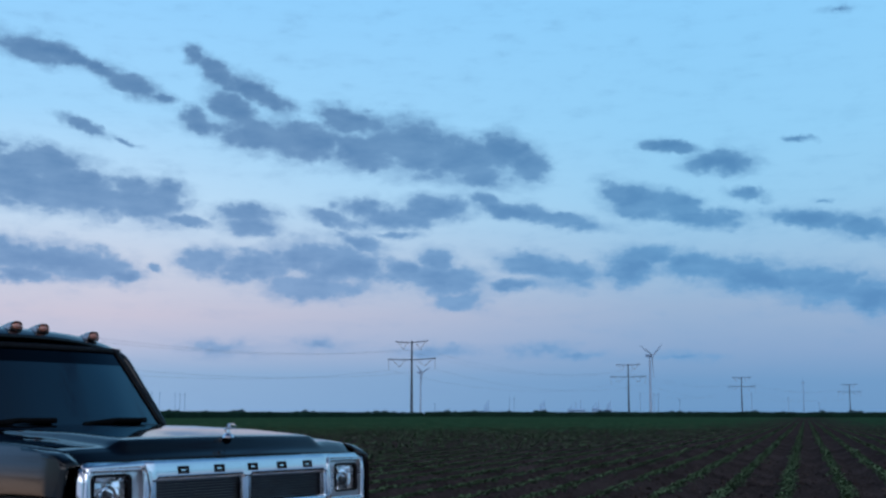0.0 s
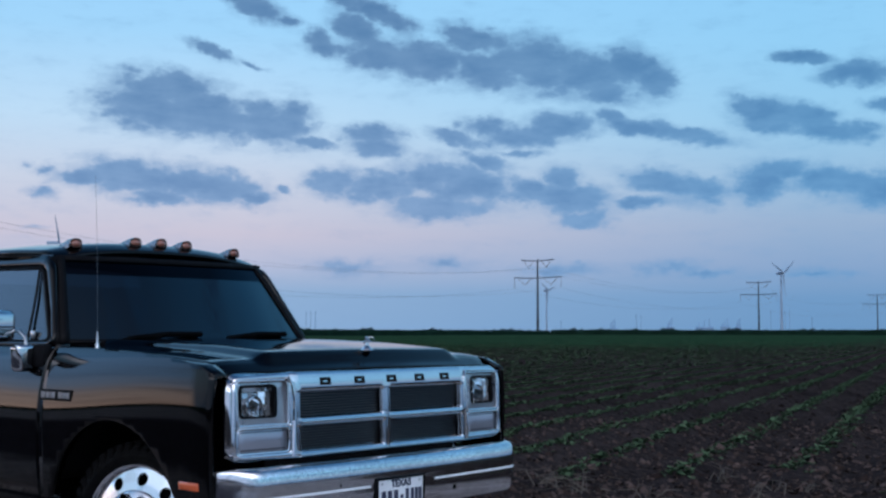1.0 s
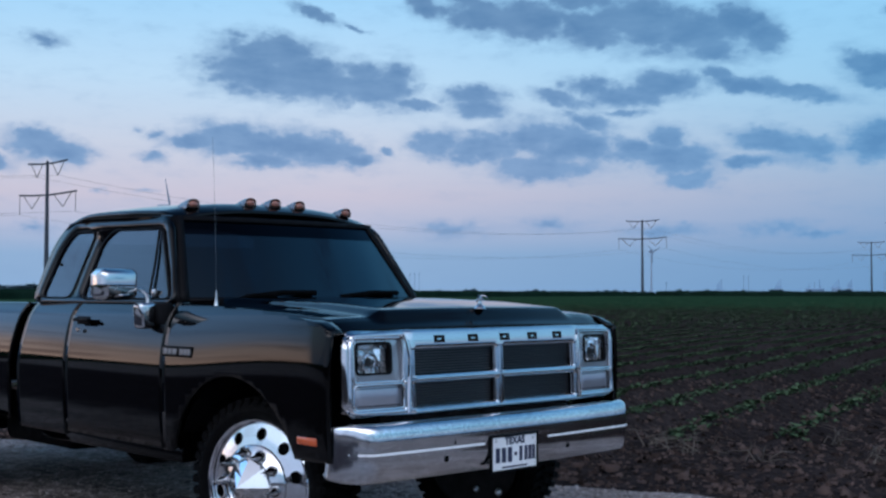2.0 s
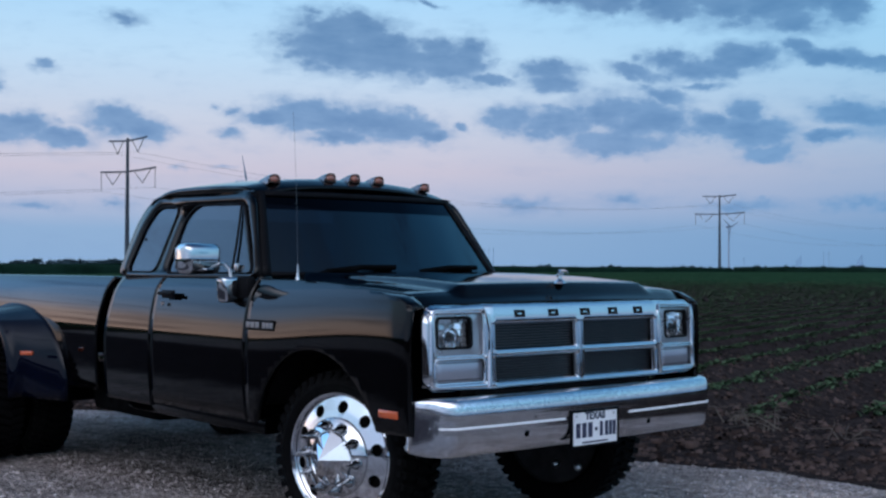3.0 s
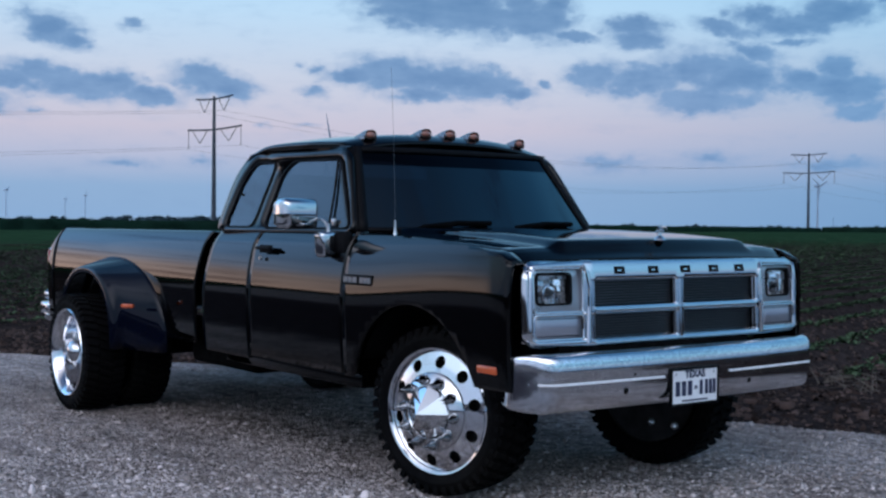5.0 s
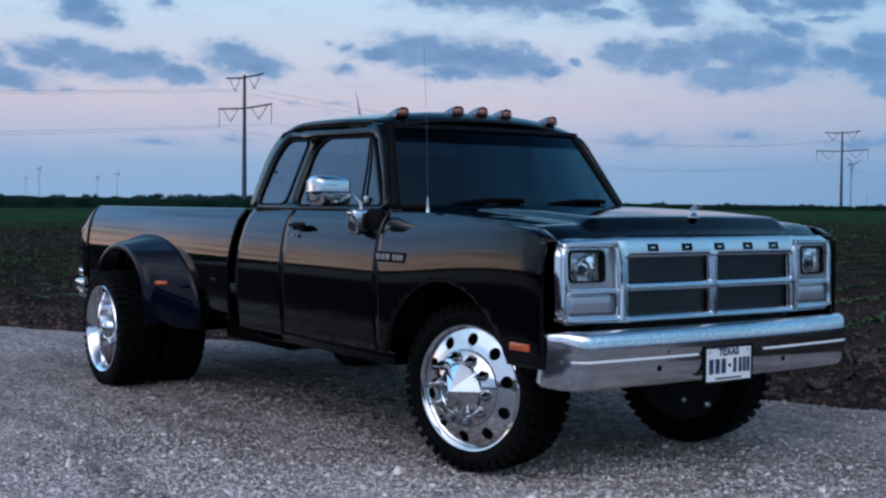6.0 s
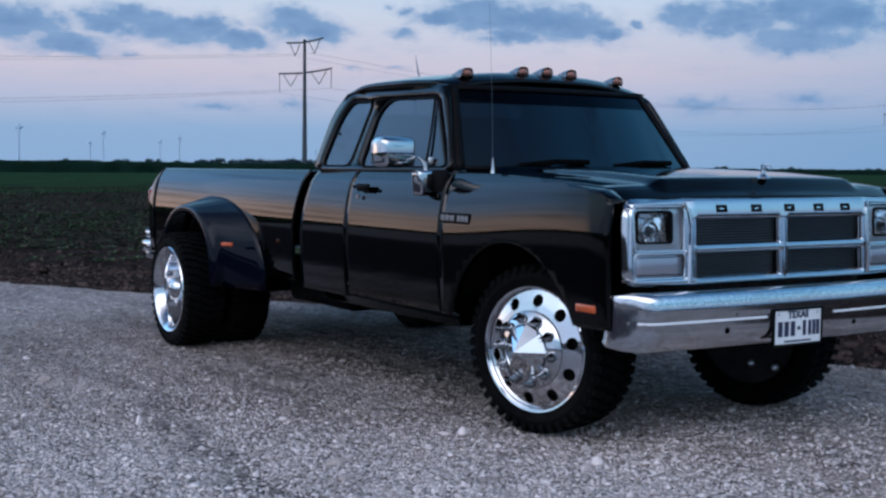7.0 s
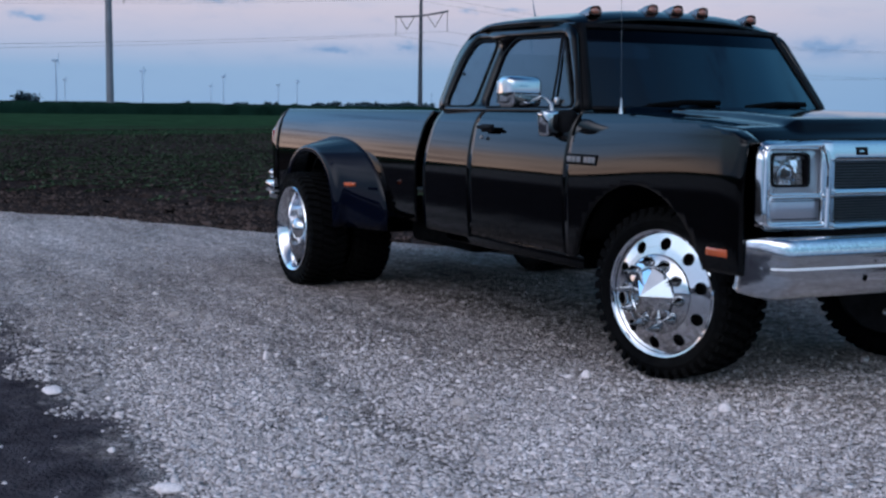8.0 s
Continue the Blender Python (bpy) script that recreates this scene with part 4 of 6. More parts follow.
# ---------- hood, cowl and nose ----------
def hood_z(x, y):
    base = lerp_table([(-0.62, 1.268), (-0.2, 1.263), (0.25, 1.248), (0.50, 1.231), (0.62, 1.223), (0.655, 1.218), (0.69, 1.202), (0.72, 1.184), (0.755, 1.162)], x)
    plateau = 0.030 * float(smooth01((0.70 - abs(y)) / 0.09)) * float(smooth01((0.725 - x) / 0.07))
    crown = 0.014 * (1 - (y / 0.9) ** 2)
    roll = 0.0 if abs(y) < 0.80 else 0.4 * (abs(y) - 0.80) ** 2
    return base + plateau + crown - roll


ys_h = np.concatenate([np.linspace(-0.93, -0.72, 8), np.linspace(-0.70, -0.58, 8), np.linspace(-0.5, 0.5, 11), np.linspace(0.58, 0.70, 8), np.linspace(0.72, 0.93, 8)])
xs_h = np.concatenate([np.linspace(-0.60, 0.4, 16), np.linspace(0.45, 0.62, 6), np.linspace(0.635, 0.755, 17)])
bm = bmesh.new()
sheet(bm, [[(x - 0.05 * (y / 0.93) ** 2 * (x > 0.4) * (x - 0.4) / 0.35, y, hood_z(x, y)) for y in ys_h] for x in xs_h])
bmesh.ops.recalc_face_normals(bm, faces=bm.faces)
if sum(f.normal.z for f in bm.faces) < 0:
    bmesh.ops.reverse_faces(bm, faces=bm.faces)
hood = thick(part("hood", bm, PAINT, truck, sharp=60), 0.02)
# rounded shoulder that joins each fender to the hood
for sgn in (-1, 1):
    bm = bmesh.new()
    rows = []
    for x in np.linspace(-0.58, 0.742, 34):
        a = Vector((x, sgn * (side_y(fender_top(x), x) + nose_bow(x, 1.2)[1]), fender_top(x)))
        b = Vector((x, sgn * 0.915, hood_z(x, 0.915) - 0.006))
        mid = Vector((x, (0.75 * a.y + 0.25 * b.y), max(a.z, b.z) + 0.003))
        rows.append([(1 - t) ** 2 * a + 2 * t * (1 - t) * mid + t * t * b for t in np.linspace(0, 1, 6)])
    sheet(bm, rows)
    bmesh.ops.recalc_face_normals(bm, faces=bm.faces)
    if sum(f.normal.z for f in bm.faces) < 0:
        bmesh.ops.reverse_faces(bm, faces=bm.faces)
    thick(part("fender_shoulder", bm, PAINT, truck, sharp=60), 0.01)
# cowl and the dark engine bay that closes the body under the hood
part("cowl", box(bmesh.new(), -0.72, -0.50, -0.90, 0.90, 1.10, 1.255, 0.01), PAINT_DULL, truck)
part("engine_bay", box(bmesh.new(), -0.55, 0.62, -0.62, 0.62, 0.62, 1.15, 0.02), PAINT_DULL, truck)
part("radiator_support", box(bmesh.new(), 0.60, 0.72, -0.60, 0.60, 0.74, 1.14, 0.01), GRILLE_BACK, truck)
for sgn in (-1, 1):
    bm = bmesh.new()
    rows = []
    for i in range(17):
        a = math.pi * (0.15 + 0.72 * i / 16)
        rows.append([(0.01 + 0.53 * math.cos(a), sgn * y, 0.42 + 0.53 * math.sin(a)) for y in (0.50, 0.75, 0.95)])
    sheet(bm, rows)
    thick(part("wheel_housing", bm, PAINT_DULL, truck), 0.01)

# hood ornament: a small curled horned head on a stem, kept plain
orn = part("hood_ornament", lathe(bmesh.new(), [(0, 0), (0.030, 0), (0.024, 0.010), (0.011, 0.022), (0.009, 0.040), (0, 0.042)], 20, pose(0.672, 0, 1.257)), CHROME, truck, "small chrome hood ornament")
bm = bmesh.new()
tube(bm, [(0.645, 0, 1.245), (0.672, 0, 1.262), (0.700, 0, 1.268), (0.722, 0, 1.255)], 0.017, 10, 0.010)
for s in (-1, 1):
    tube(bm, [(0.683 - 0.028 * math.cos(k * 0.6) + 0.012, s * (0.012 + 0.006 * k), 1.268 + 0.026 * math.sin(k * 0.6)) for k in range(0, 8)], 0.008, 8, 0.003)
for v in bm.verts:
    v.co = Vector((0.672, 0, 1.294)) + 0.56 * (v.co - Vector((0.675, 0, 1.245)))
part("figure", bm, CHROME_DARK, orn)


# ---------- grille ----------
def frame_plate(bm, y0, y1, z0, z1, holes, x, depth, r=0.012, back=0.0):
    """A plate across the nose with rectangular openings, built out of bars."""
    ysr = sorted({y0, y1, *[h[0] for h in holes], *[h[1] for h in holes]})
    zsr = sorted({z0, z1, *[h[2] for h in holes], *[h[3] for h in holes]})
    faces = []
    grid = {}
    for y in ysr:
        for z in zsr:
            grid[y, z] = bm.verts.new((x(y, z), y, z))
    for a, b in zip(ysr, ysr[1:]):
        for c, d in zip(zsr, zsr[1:]):
            my, mz = (a + b) / 2, (c + d) / 2
            if any(h[0] < my < h[1] and h[2] < mz < h[3] for h in holes):
                continue
            faces.append(bm.faces.new((grid[a, c], grid[b, c], grid[b, d], grid[a, d])))
    g = bmesh.ops.extrude_face_region(bm, geom=faces)
    moved_v = [v for v in g["geom"] if isinstance(v, bmesh.types.BMVert)]
    for v in moved_v:
        v.co.x -= depth
    for v in [v for v in bm.verts if not v.link_faces]:
        bm.verts.remove(v)
    bmesh.ops.recalc_face_normals(bm, faces=bm.faces)
    return bm


OPEN = [(-0.548, -0.032, 0.965, 1.078), (0.032, 0.548, 0.965, 1.078), (-0.548, -0.032, 0.818, 0.926), (0.032, 0.548, 0.818, 0.926)]
BAY = [(0.612, 0.888, 0.940, 1.134), (0.612, 0.888, 0.822, 0.930)]


def nose_x(y, z):
    return 0.808 - 0.045 * (z - 0.8) - 0.05 * max(0.0, z - 1.085) - 1.7 * max(0.0, z - 1.085) ** 2 - 0.022 * max(0.0, (abs(y) - 0.60) / 0.32) ** 1.6


def rect(y0, y1, z0, z1, r):
    return rounded([(y0, z0), (y1, z0), (y1, z1), (y0, z1)], r)


# one chrome surround from lamp to lamp: softly rounded towards every opening, its outer corners round
Y_END, Z_LOW, Z_TOP, CORNER = 0.916, 0.785, 1.168, 0.050
GAPS = OPEN + [(s0, s1, b[2], b[3]) for b in BAY for s0, s1 in ((b[0], b[1]), (-b[1], -b[0]))]


def lines(lo, hi, marks, step):
    at = {lo, hi, *marks}
    for m in (lo, hi, *marks):
        at |= {m + d for d in (-0.014, -0.008, -0.004, 0.004, 0.008, 0.014) if lo < m + d < hi}
    at = sorted({round(v, 4) for v in at})
    at = [a for a, b in zip(at, at[1:]) if b - a > 0.0015 or a in marks] + [hi]
    more = []
    for a, b in zip(at, at[1:]):
        n = max(1, int((b - a) / step))
        more += [a + (b - a) * k / n for k in range(n)]
    return [round(v, 5) for v in more + [hi]]


def to_gap(y, z):
    d = min(Y_END - abs(y), z - Z_LOW, Z_TOP - z)
    for y0, y1, z0, z1 in GAPS:
        d = min(d, math.hypot(max(y0 - y, 0, y - y1), max(z0 - z, 0, z - z1)))
    return max(0.0, d)


def surround_point(y, z):
    a = abs(y)
    x = nose_x(y, z) - 0.010 * (1 - min(1.0, to_gap(y, z) / 0.014)) ** 2
    x += 0.012 * float(smooth01((0.602 - a) / 0.022))
    t = min(1.0, max(0.0, (a - 0.60) / 0.32))
    if z > 1.134:
        z = 1.134 + (z - 1.134) * (1 - 0.38 * t)
    elif z < 0.818:
        z = 0.818 - (0.818 - z) * (1 - 0.4 * t)
    a = a if a < 0.888 else 0.888 + (a - 0.888) * (1.12 - 0.045 * (z - 0.8) / 0.037)
    top, low = Z_TOP - 0.013 * t, Z_LOW + 0.013 * t
    da = a - (Y_END - CORNER)
    dz = max(z - (top - CORNER), (low + CORNER) - z)
    if da > 0 and dz > 0:
        m = max(da, dz) / math.hypot(da, dz)
        a = Y_END - CORNER + da * m
        z = top - CORNER + dz * m if z > 1 else low + CORNER - dz * m
    return x, math.copysign(a, y), z


ys_g = lines(-Y_END, Y_END, [v for g in GAPS for v in g[:2]], 0.03)
zs_g = lines(Z_LOW, Z_TOP, [v for g in GAPS for v in g[2:]], 0.02)
bm = bmesh.new()
knots = {}
for ya, yb in zip(ys_g, ys_g[1:]):
    for za, zb in zip(zs_g, zs_g[1:]):
        my, mz = (ya + yb) / 2, (za + zb) / 2
        if any(g[0] < my < g[1] and g[2] < mz < g[3] for g in GAPS):
            continue
        ring = []
        for key in ((ya, za), (yb, za), (yb, zb), (ya, zb)):
            if key not in knots:
                knots[key] = bm.verts.new(surround_point(*key))
            ring.append(knots[key])
        bm.faces.new(ring)
grille = part("grille", bm, GRILLE_CHROME, truck, "chrome crosshair grille surround", sharp=80)
thick(grille, 0.040)
for b in BAY:
    for sgn in (-1, 1):
        lip = rect(*sorted((sgn * b[0], sgn * b[1])), b[2], b[3], 0.022)
        lip.append(lip[0])
        part("bay_lip", tube(bmesh.new(), [(nose_x(p[0], p[1]) - 0.006, p[0], p[1]) for p in lip], 0.006, 8), GRILLE_CHROME, grille)
for y0, y1, z0, z1 in OPEN:
    bm = bmesh.new()
    n = 9
    for k in range(n):
        z = z0 + (z1 - z0) * (k + 0.5) / n
        box(bm, 0.757, 0.775, y0 - 0.004, y1 + 0.004, z - 0.0032, z + 0.0032)
    part("billet_insert", bm, GUNMETAL, grille, "dark billet bars")
# rounded crests along the crossing bars and the lower rail
for z, half in ((0.9455, 0.552), (0.800, 0.560)):
    bm = tube(bmesh.new(), [(nose_x(y, z) + 0.005, y, z) for y in np.linspace(-half, half, 9)], 0.0105, 10)
    part("bar_crest", bm, CHROME, grille)
bm = tube(bmesh.new(), [(nose_x(0, z) + 0.005, 0, z) for z in np.linspace(0.806, 1.080, 6)], 0.0115, 10)
part("bar_crest", bm, CHROME, grille)
# name on the header, as five plain dark rings
for yy in (-0.398, -0.178, 0.040, 0.240, 0.428):
    bm = frame_plate(bmesh.new(), yy - 0.032, yy + 0.032, 1.106, 1.140, [(yy - 0.015, yy + 0.015, 1.119, 1.127)], lambda y, z: nose_x(y, z) + 0.015, 0.010)
    part("emblem_block", bm, SEAL, grille, smooth=False)
# raised ribs beside the lamps
for sgn in (-1, 1):
    bm = tube(bmesh.new(), [(nose_x(y, z) + 0.003, sgn * y, z) for y, z in ((0.592, 0.80), (0.585, 0.93), (0.580, 1.05), (0.592, 1.115), (0.615, 1.145))], 0.011, 8)
    part("rib", bm, CHROME, grille)

for sgn in (-1, 1):
    cx = sgn * 0.767
    # silver bezel set back in the lamp bay
    lamp = rect(cx - 0.100, cx + 0.100, 0.972, 1.114, 0.026)
    bm = holed(rect(min(sgn * 0.605, sgn * 0.892), max(sgn * 0.605, sgn * 0.892), 0.936, 1.140, 0.01), [lamp], lambda y, z: (nose_x(y, z) - 0.030, y, z))
    bezel = thick(part("headlight_bezel", bm, BEZEL, truck, "silver headlight bezel", smooth=False), 0.02, 0)
    bevelled(bezel, 0.005, 2)
    # return of the surround round the fender corner
    bm = bmesh.new()
    sheet(bm, [[(nose_x(0.92, z) - 0.008 - 0.009 * i, sgn * (0.911 + 0.006 * i ** 0.8), z) for z in (0.81, 0.86, 0.97, 1.08, 1.142)] for i in range(5)])
    thick(part("surround_return", bm, CHROME, grille), 0.010, 0)
    # headlamp: black gasket, faceted bowl, clear glass
    bm = holed(rect(cx - 0.101, cx + 0.101, 0.971, 1.115, 0.026), [rect(cx - 0.089, cx + 0.089, 0.981, 1.105, 0.022)], lambda y, z: (nose_x(y, z) - 0.026, y, z))
    head = thick(part("headlight", bm, SEAL, truck, "rectangular sealed-beam headlight", smooth=False), 0.02, 0)
    rr = random.Random(7 if sgn < 0 else 8)
    bm = bmesh.new()
    nu, nv = 7, 5
    for i in range(nu):
        for j in range(nv):
            u, v = (i + 0.5) / nu * 2 - 1, (j + 0.5) / nv * 2 - 1
            x = 0.712 + 0.026 * (0.5 * u * u + 0.5 * v * v)
            tu, tv = -0.35 * u + rr.uniform(-0.3, 0.3), -0.35 * v + 0.22 + rr.uniform(-0.35, 0.35)
            hu, hv = 0.104 / nu, 0.070 / nv
            bm.faces.new([bm.verts.new((x - tu * du - tv * dv, cx + 0.104 * u + du, 1.043 + 0.070 * v + dv)) for du, dv in ((-hu, -hv), (hu, -hv), (hu, hv), (-hu, hv))])
    part("reflector", bm, BOWL, head, "silvered faceted bowl", smooth=False)
    bm = lathe(bmesh.new(), [(0, 0.050), (0.012, 0.048), (0.018, 0.030), (0.024, 0.0)], 16, pose(0.712, cx, 1.028, 0, 90))
    part("bulb_shield", bm, GUNMETAL, head)
    arch = [(0.742, cx + 0.042 * math.cos(a), 1.012 + 0.050 * math.sin(a)) for a in np.linspace(-0.35, math.pi + 0.35, 12)]
    part("bulb_hoop", tube(bmesh.new(), arch, 0.008, 8), CHROME, head)
    bm = bmesh.new()
    sheet(bm, [[(nose_x(cx, 1.04) - 0.026 - 0.006 * (u * u + v * v), cx + 0.090 * u, 1.043 + 0.063 * v) for u in (-1, -0.5, 0, 0.5, 1)] for v in (-1, -0.5, 0, 0.5, 1)])
    lens = part("lens", bm, glass("headlight_glass", (0.90, 0.93, 0.96), ior=1.4), head)
    lens.visible_shadow = False
    # parking lamp under it
    yp, yq = sorted((sgn * 0.618, sgn * 0.884))
    bm = bmesh.new()
    sheet(bm, [[(nose_x(y, z) - 0.018 - 0.004 * abs(k), y, z) for y in np.linspace(yp, yq, 7)] for z, k in ((0.826, 1), (0.834, 0), (0.918, 0), (0.927, 1))])
    pk = thick(part("parking_lamp", bm, LENS, truck, "clear parking lamp lens"), 0.012, 0)
    for k, z in enumerate((0.838, 0.914)):
        bm = tube(bmesh.new(), [(nose_x(y, z) - 0.012, y, z) for y in np.linspace(yp + 0.016, yq - 0.016, 6)], 0.0022, 6)
        part("lens_rim", bm, SEAL, pk)

# ---------- bumper ----------
def bumper_x(y):
    a = abs(y)
    x = 0.933 - 0.035 * (a / 0.85) ** 2
    if a > 0.84:
        x -= 0.155 * ((a - 0.84) / 0.135) ** 2.3
    return x


prof = [(-0.14, 0.766), (-0.05, 0.766), (-0.022, 0.760), (-0.008, 0.748), (-0.001, 0.728), (0.003, 0.700), (0.003, 0.668), (-0.001, 0.646), (0.002, 0.624), (-0.001, 0.590), (-0.008, 0.560), (-0.020, 0.535), (-0.038, 0.518), (-0.10, 0.512)]
bm = bmesh.new()
rows = []
ysb = sorted({*np.linspace(-0.84, 0.84, 29).tolist(), *np.linspace(0.855, 0.975, 13).tolist(), *(-np.linspace(0.855, 0.975, 13)).tolist()})
for y in ysb:
    turn = max(0.0, (abs(y) - 0.855) / 0.120)
    rows.append([(bumper_x(y) + dx * (1 - 0.75 * turn), y, 0.642 + (z - 0.642) * (1 - (0.14 if z > 0.642 else 0.13) * turn ** 4)) for dx, z in prof])
for s in (-1, 1):  # ends turn back towards the fender
    tail = [[(bumper_x(0.975) - 0.03 * k + dx * 0.25, s * (0.975 - 0.012 * k), 0.642 + (z - 0.642) * ((0.86 if z > 0.642 else 0.87) - 0.06 * k)) for dx, z in prof] for k in (1, 2)]
    rows = (tail[::-1] + rows) if s < 0 else rows + tail
sheet(bm, rows)
bmesh.ops.recalc_face_normals(bm, faces=bm.faces)
bumper = part("front_bumper", bm, CHROME_WORN, truck, "pitted chrome front bumper", sharp=50)
thick(bumper, 0.006, 0)
for y0, y1 in ((-0.944, -0.235), (0.205, 0.948)):
    bm = bmesh.new()
    n = 24
    rows = []
    for i in range(n + 1):
        y = y0 + (y1 - y0) * i / n
        x = bumper_x(y)
        rows.append([(x - 0.004, y, 0.634), (x + 0.006, y, 0.636), (x + 0.007, y, 0.641), (x + 0.006, y, 0.646), (x - 0.004, y, 0.648)])
    sheet(bm, rows)
    part("rub_strip", bm, STRIPE, bumper, "thin white rub strip")
for y, z, r in ((-0.47, 0.595, 0.016), (0.36, 0.585, 0.013), (-0.42, 0.665, 0.011), (0.33, 0.67, 0.011)):
    bm = lathe(bmesh.new(), [(0, 0.007), (r * 0.5, 0.006), (r, 0.002), (r, -0.004)], 14, pose(bumper_x(y), y, z, 0, 90))
    part("bumper_bolt", bm, PAINT_DULL, bumper)
part("bumper_bracket", box(bmesh.new(), 0.55, 0.90, -0.45, -0.38, 0.56, 0.68, 0.01), PAINT_DULL, bumper)
part("bumper_bracket", box(bmesh.new(), 0.55, 0.90, 0.38, 0.45, 0.56, 0.68, 0.01), PAINT_DULL, bumper)

# number plate: state name lettered, the number as plain bars
plate = part("licence_plate", box(bmesh.new(), 0.939, 0.943, -0.195, 0.110, 0.510, 0.664, 0.0015, 1), WHITE, truck, "white licence plate with dark blue print")
bm = frame_plate(bmesh.new(), -0.206, 0.121, 0.500, 0.674, [(-0.194, 0.109, 0.511, 0.663)], lambda y, z: 0.946, 0.012)
part("plate_frame", bm, SEAL, plate, "thin black plate frame", smooth=False)
txt = bpy.data.curves.new("state_name", "FONT")
txt.body, txt.size, txt.align_x, txt.extrude, txt.offset = "TEXAS", 0.046, "CENTER", 0.0008, 0.0020
tob = new("state_name", txt)
txt.materials.append(INK)
tob.parent = plate
tob.matrix_local = Matrix(((0, 0, 1, 0.9442), (1, 0, 0, -0.0425), (0, 1, 0, 0.628), (0, 0, 0, 1)))
for k, yy in enumerate((-0.158, -0.117, -0.076, 0.000, 0.036, 0.064, 0.090)):
    w = 0.030 if k < 3 else 0.022
    part("plate_bar", box(bmesh.new(), 0.9425, 0.9442, yy - w / 2, yy + w / 2, 0.545, 0.613, 0.0005, 1), INK, plate)
part("plate_bar", box(bmesh.new(), 0.9425, 0.9442, -0.046, -0.026, 0.572, 0.588, 0.0005, 1), INK, plate)
part("plate_bar", box(bmesh.new(), 0.9425, 0.9442, -0.13, 0.045, 0.518, 0.526, 0.0005, 1), INK, plate)
for yy in (-0.17, 0.085):
    part("plate_bolt", lathe(bmesh.new(), [(0, 0.004), (0.006, 0.003), (0.007, 0)], 12, pose(0.943, yy, 0.647, 0, 90)), SATIN, plate)


# ---------- greenhouse ----------
def glass_y(x, z):
    """Half width of the cab's upper sides: they lean in towards the roof and the windscreen."""
    return lerp_table([(-2.2, 0.925), (-1.3, 0.91), (-0.7, 0.86)], x) - (z - 1.28) * 0.36


SIDE_OUT = rounded([(-0.690, 1.27), (-0.965, 1.745), (-2.06, 1.765), (-2.185, 1.62), (-2.215, 1.27)], 0.09, 6)
DOOR_WIN = rounded([(-0.735, 1.293), (-1.015, 1.690), (-1.51, 1.697), (-1.605, 1.62), (-1.628, 1.293)], 0.05)
QUART_WIN = rounded([(-1.755, 1.297), (-1.705, 1.695), (-1.975, 1.700), (-2.06, 1.58), (-2.115, 1.297)], 0.06)
for sgn in (-1, 1):
    lay = lambda x, z, sgn=sgn: (x, sgn * glass_y(x, z), z)
    bm = holed(SIDE_OUT, [DOOR_WIN, QUART_WIN], lay)
    frame_side = thick(part("cab_side_frame", bm, PAINT, truck), 0.03, 0)
    for nm, outline, grow in (("door_window", DOOR_WIN, 1.0), ("quarter_window", QUART_WIN, 1.0)):
        mid = sum((Vector(p) for p in outline), Vector((0, 0))) / len(outline)
        inner = [mid + (Vector(p) - mid) * 0.955 for p in outline]
        bm = holed(outline, [inner], lambda x, z, sgn=sgn: (x, sgn * (glass_y(x, z) + 0.010), z))
        win = thick(part(nm, bm, SEAL, truck, "smoked side window in black rubber"), 0.012, 0)
        bm = bmesh.new()
        bm.faces.new([bm.verts.new((p.x, sgn * (glass_y(p.x, p.y) + 0.004), p.y)) for p in [mid + (Vector(q) - mid) * 0.97 for q in outline]])
        part("pane", bm, GLASS_TINT, win, smooth=False)
        if nm == "door_window":
            bm = tube(bmesh.new(), [(-1.045, sgn * (glass_y(-1.045, 1.68) + 0.014), 1.68), (-0.985, sgn * (glass_y(-0.985, 1.5) + 0.014), 1.5), (-0.935, sgn * (glass_y(-0.935, 1.30) + 0.014), 1.30)], 0.007, 8)
            part("vent_divider", bm, SEAL, win)
            bm = box(bmesh.new(), -0.920, -0.885, sgn * (glass_y(-0.9, 1.33) + 0.014) - 0.008, sgn * (glass_y(-0.9, 1.33) + 0.014) + 0.008, 1.312, 1.352, 0.005)
            part("vent_latch", bm, SATIN, win)
        else:
            bm = lathe(bmesh.new(), [(0, 0.008), (0.009, 0.006), (0.01, 0)], 12, pose(-2.02, sgn * (glass_y(-2.02, 1.5) + 0.004), 1.50, 90 if sgn < 0 else -90))
            part("window_hinge", bm, SEAL, win)
    # drip rail
    bm = tube(bmesh.new(), [(-0.985, sgn * 0.713, 1.752), (-1.4, sgn * 0.748, 1.765), (-1.9, sgn * 0.758, 1.772), (-2.07, sgn * 0.765, 1.745), (-2.16, sgn * 0.80, 1.64), (-2.20, sgn * 0.85, 1.50)], 0.008, 6)
    part("drip_rail", bm, PAINT, truck)


def roof_z(x, y):
    z = 1.850 + 0.020 * math.sin(math.pi * min(1, max(0, (x + 2.3) / 1.3)))
    z -= 0.070 * (abs(y) / 0.74) ** 2.8
    front = max(0.0, (x + 1.12) / 0.14)
    rear = max(0.0, (-1.78 - x) / 0.42)
    return z - 0.040 * front ** 2 - 0.095 * rear ** 2.2


bm = bmesh.new()
xs_r = np.concatenate([np.linspace(-2.15, -1.8, 12), np.linspace(-1.75, -1.15, 12), np.linspace(-1.12, -0.965, 9)])
us_r = np.concatenate([[-1.012], np.linspace(-1, -0.68, 9), np.linspace(-0.6, 0.6, 9), np.linspace(0.68, 1, 9), [1.012]])


def roof_half(x):
    return lerp_table([(-2.2, 0.755), (-1.9, 0.765), (-1.4, 0.758), (-0.96, 0.705)], x)


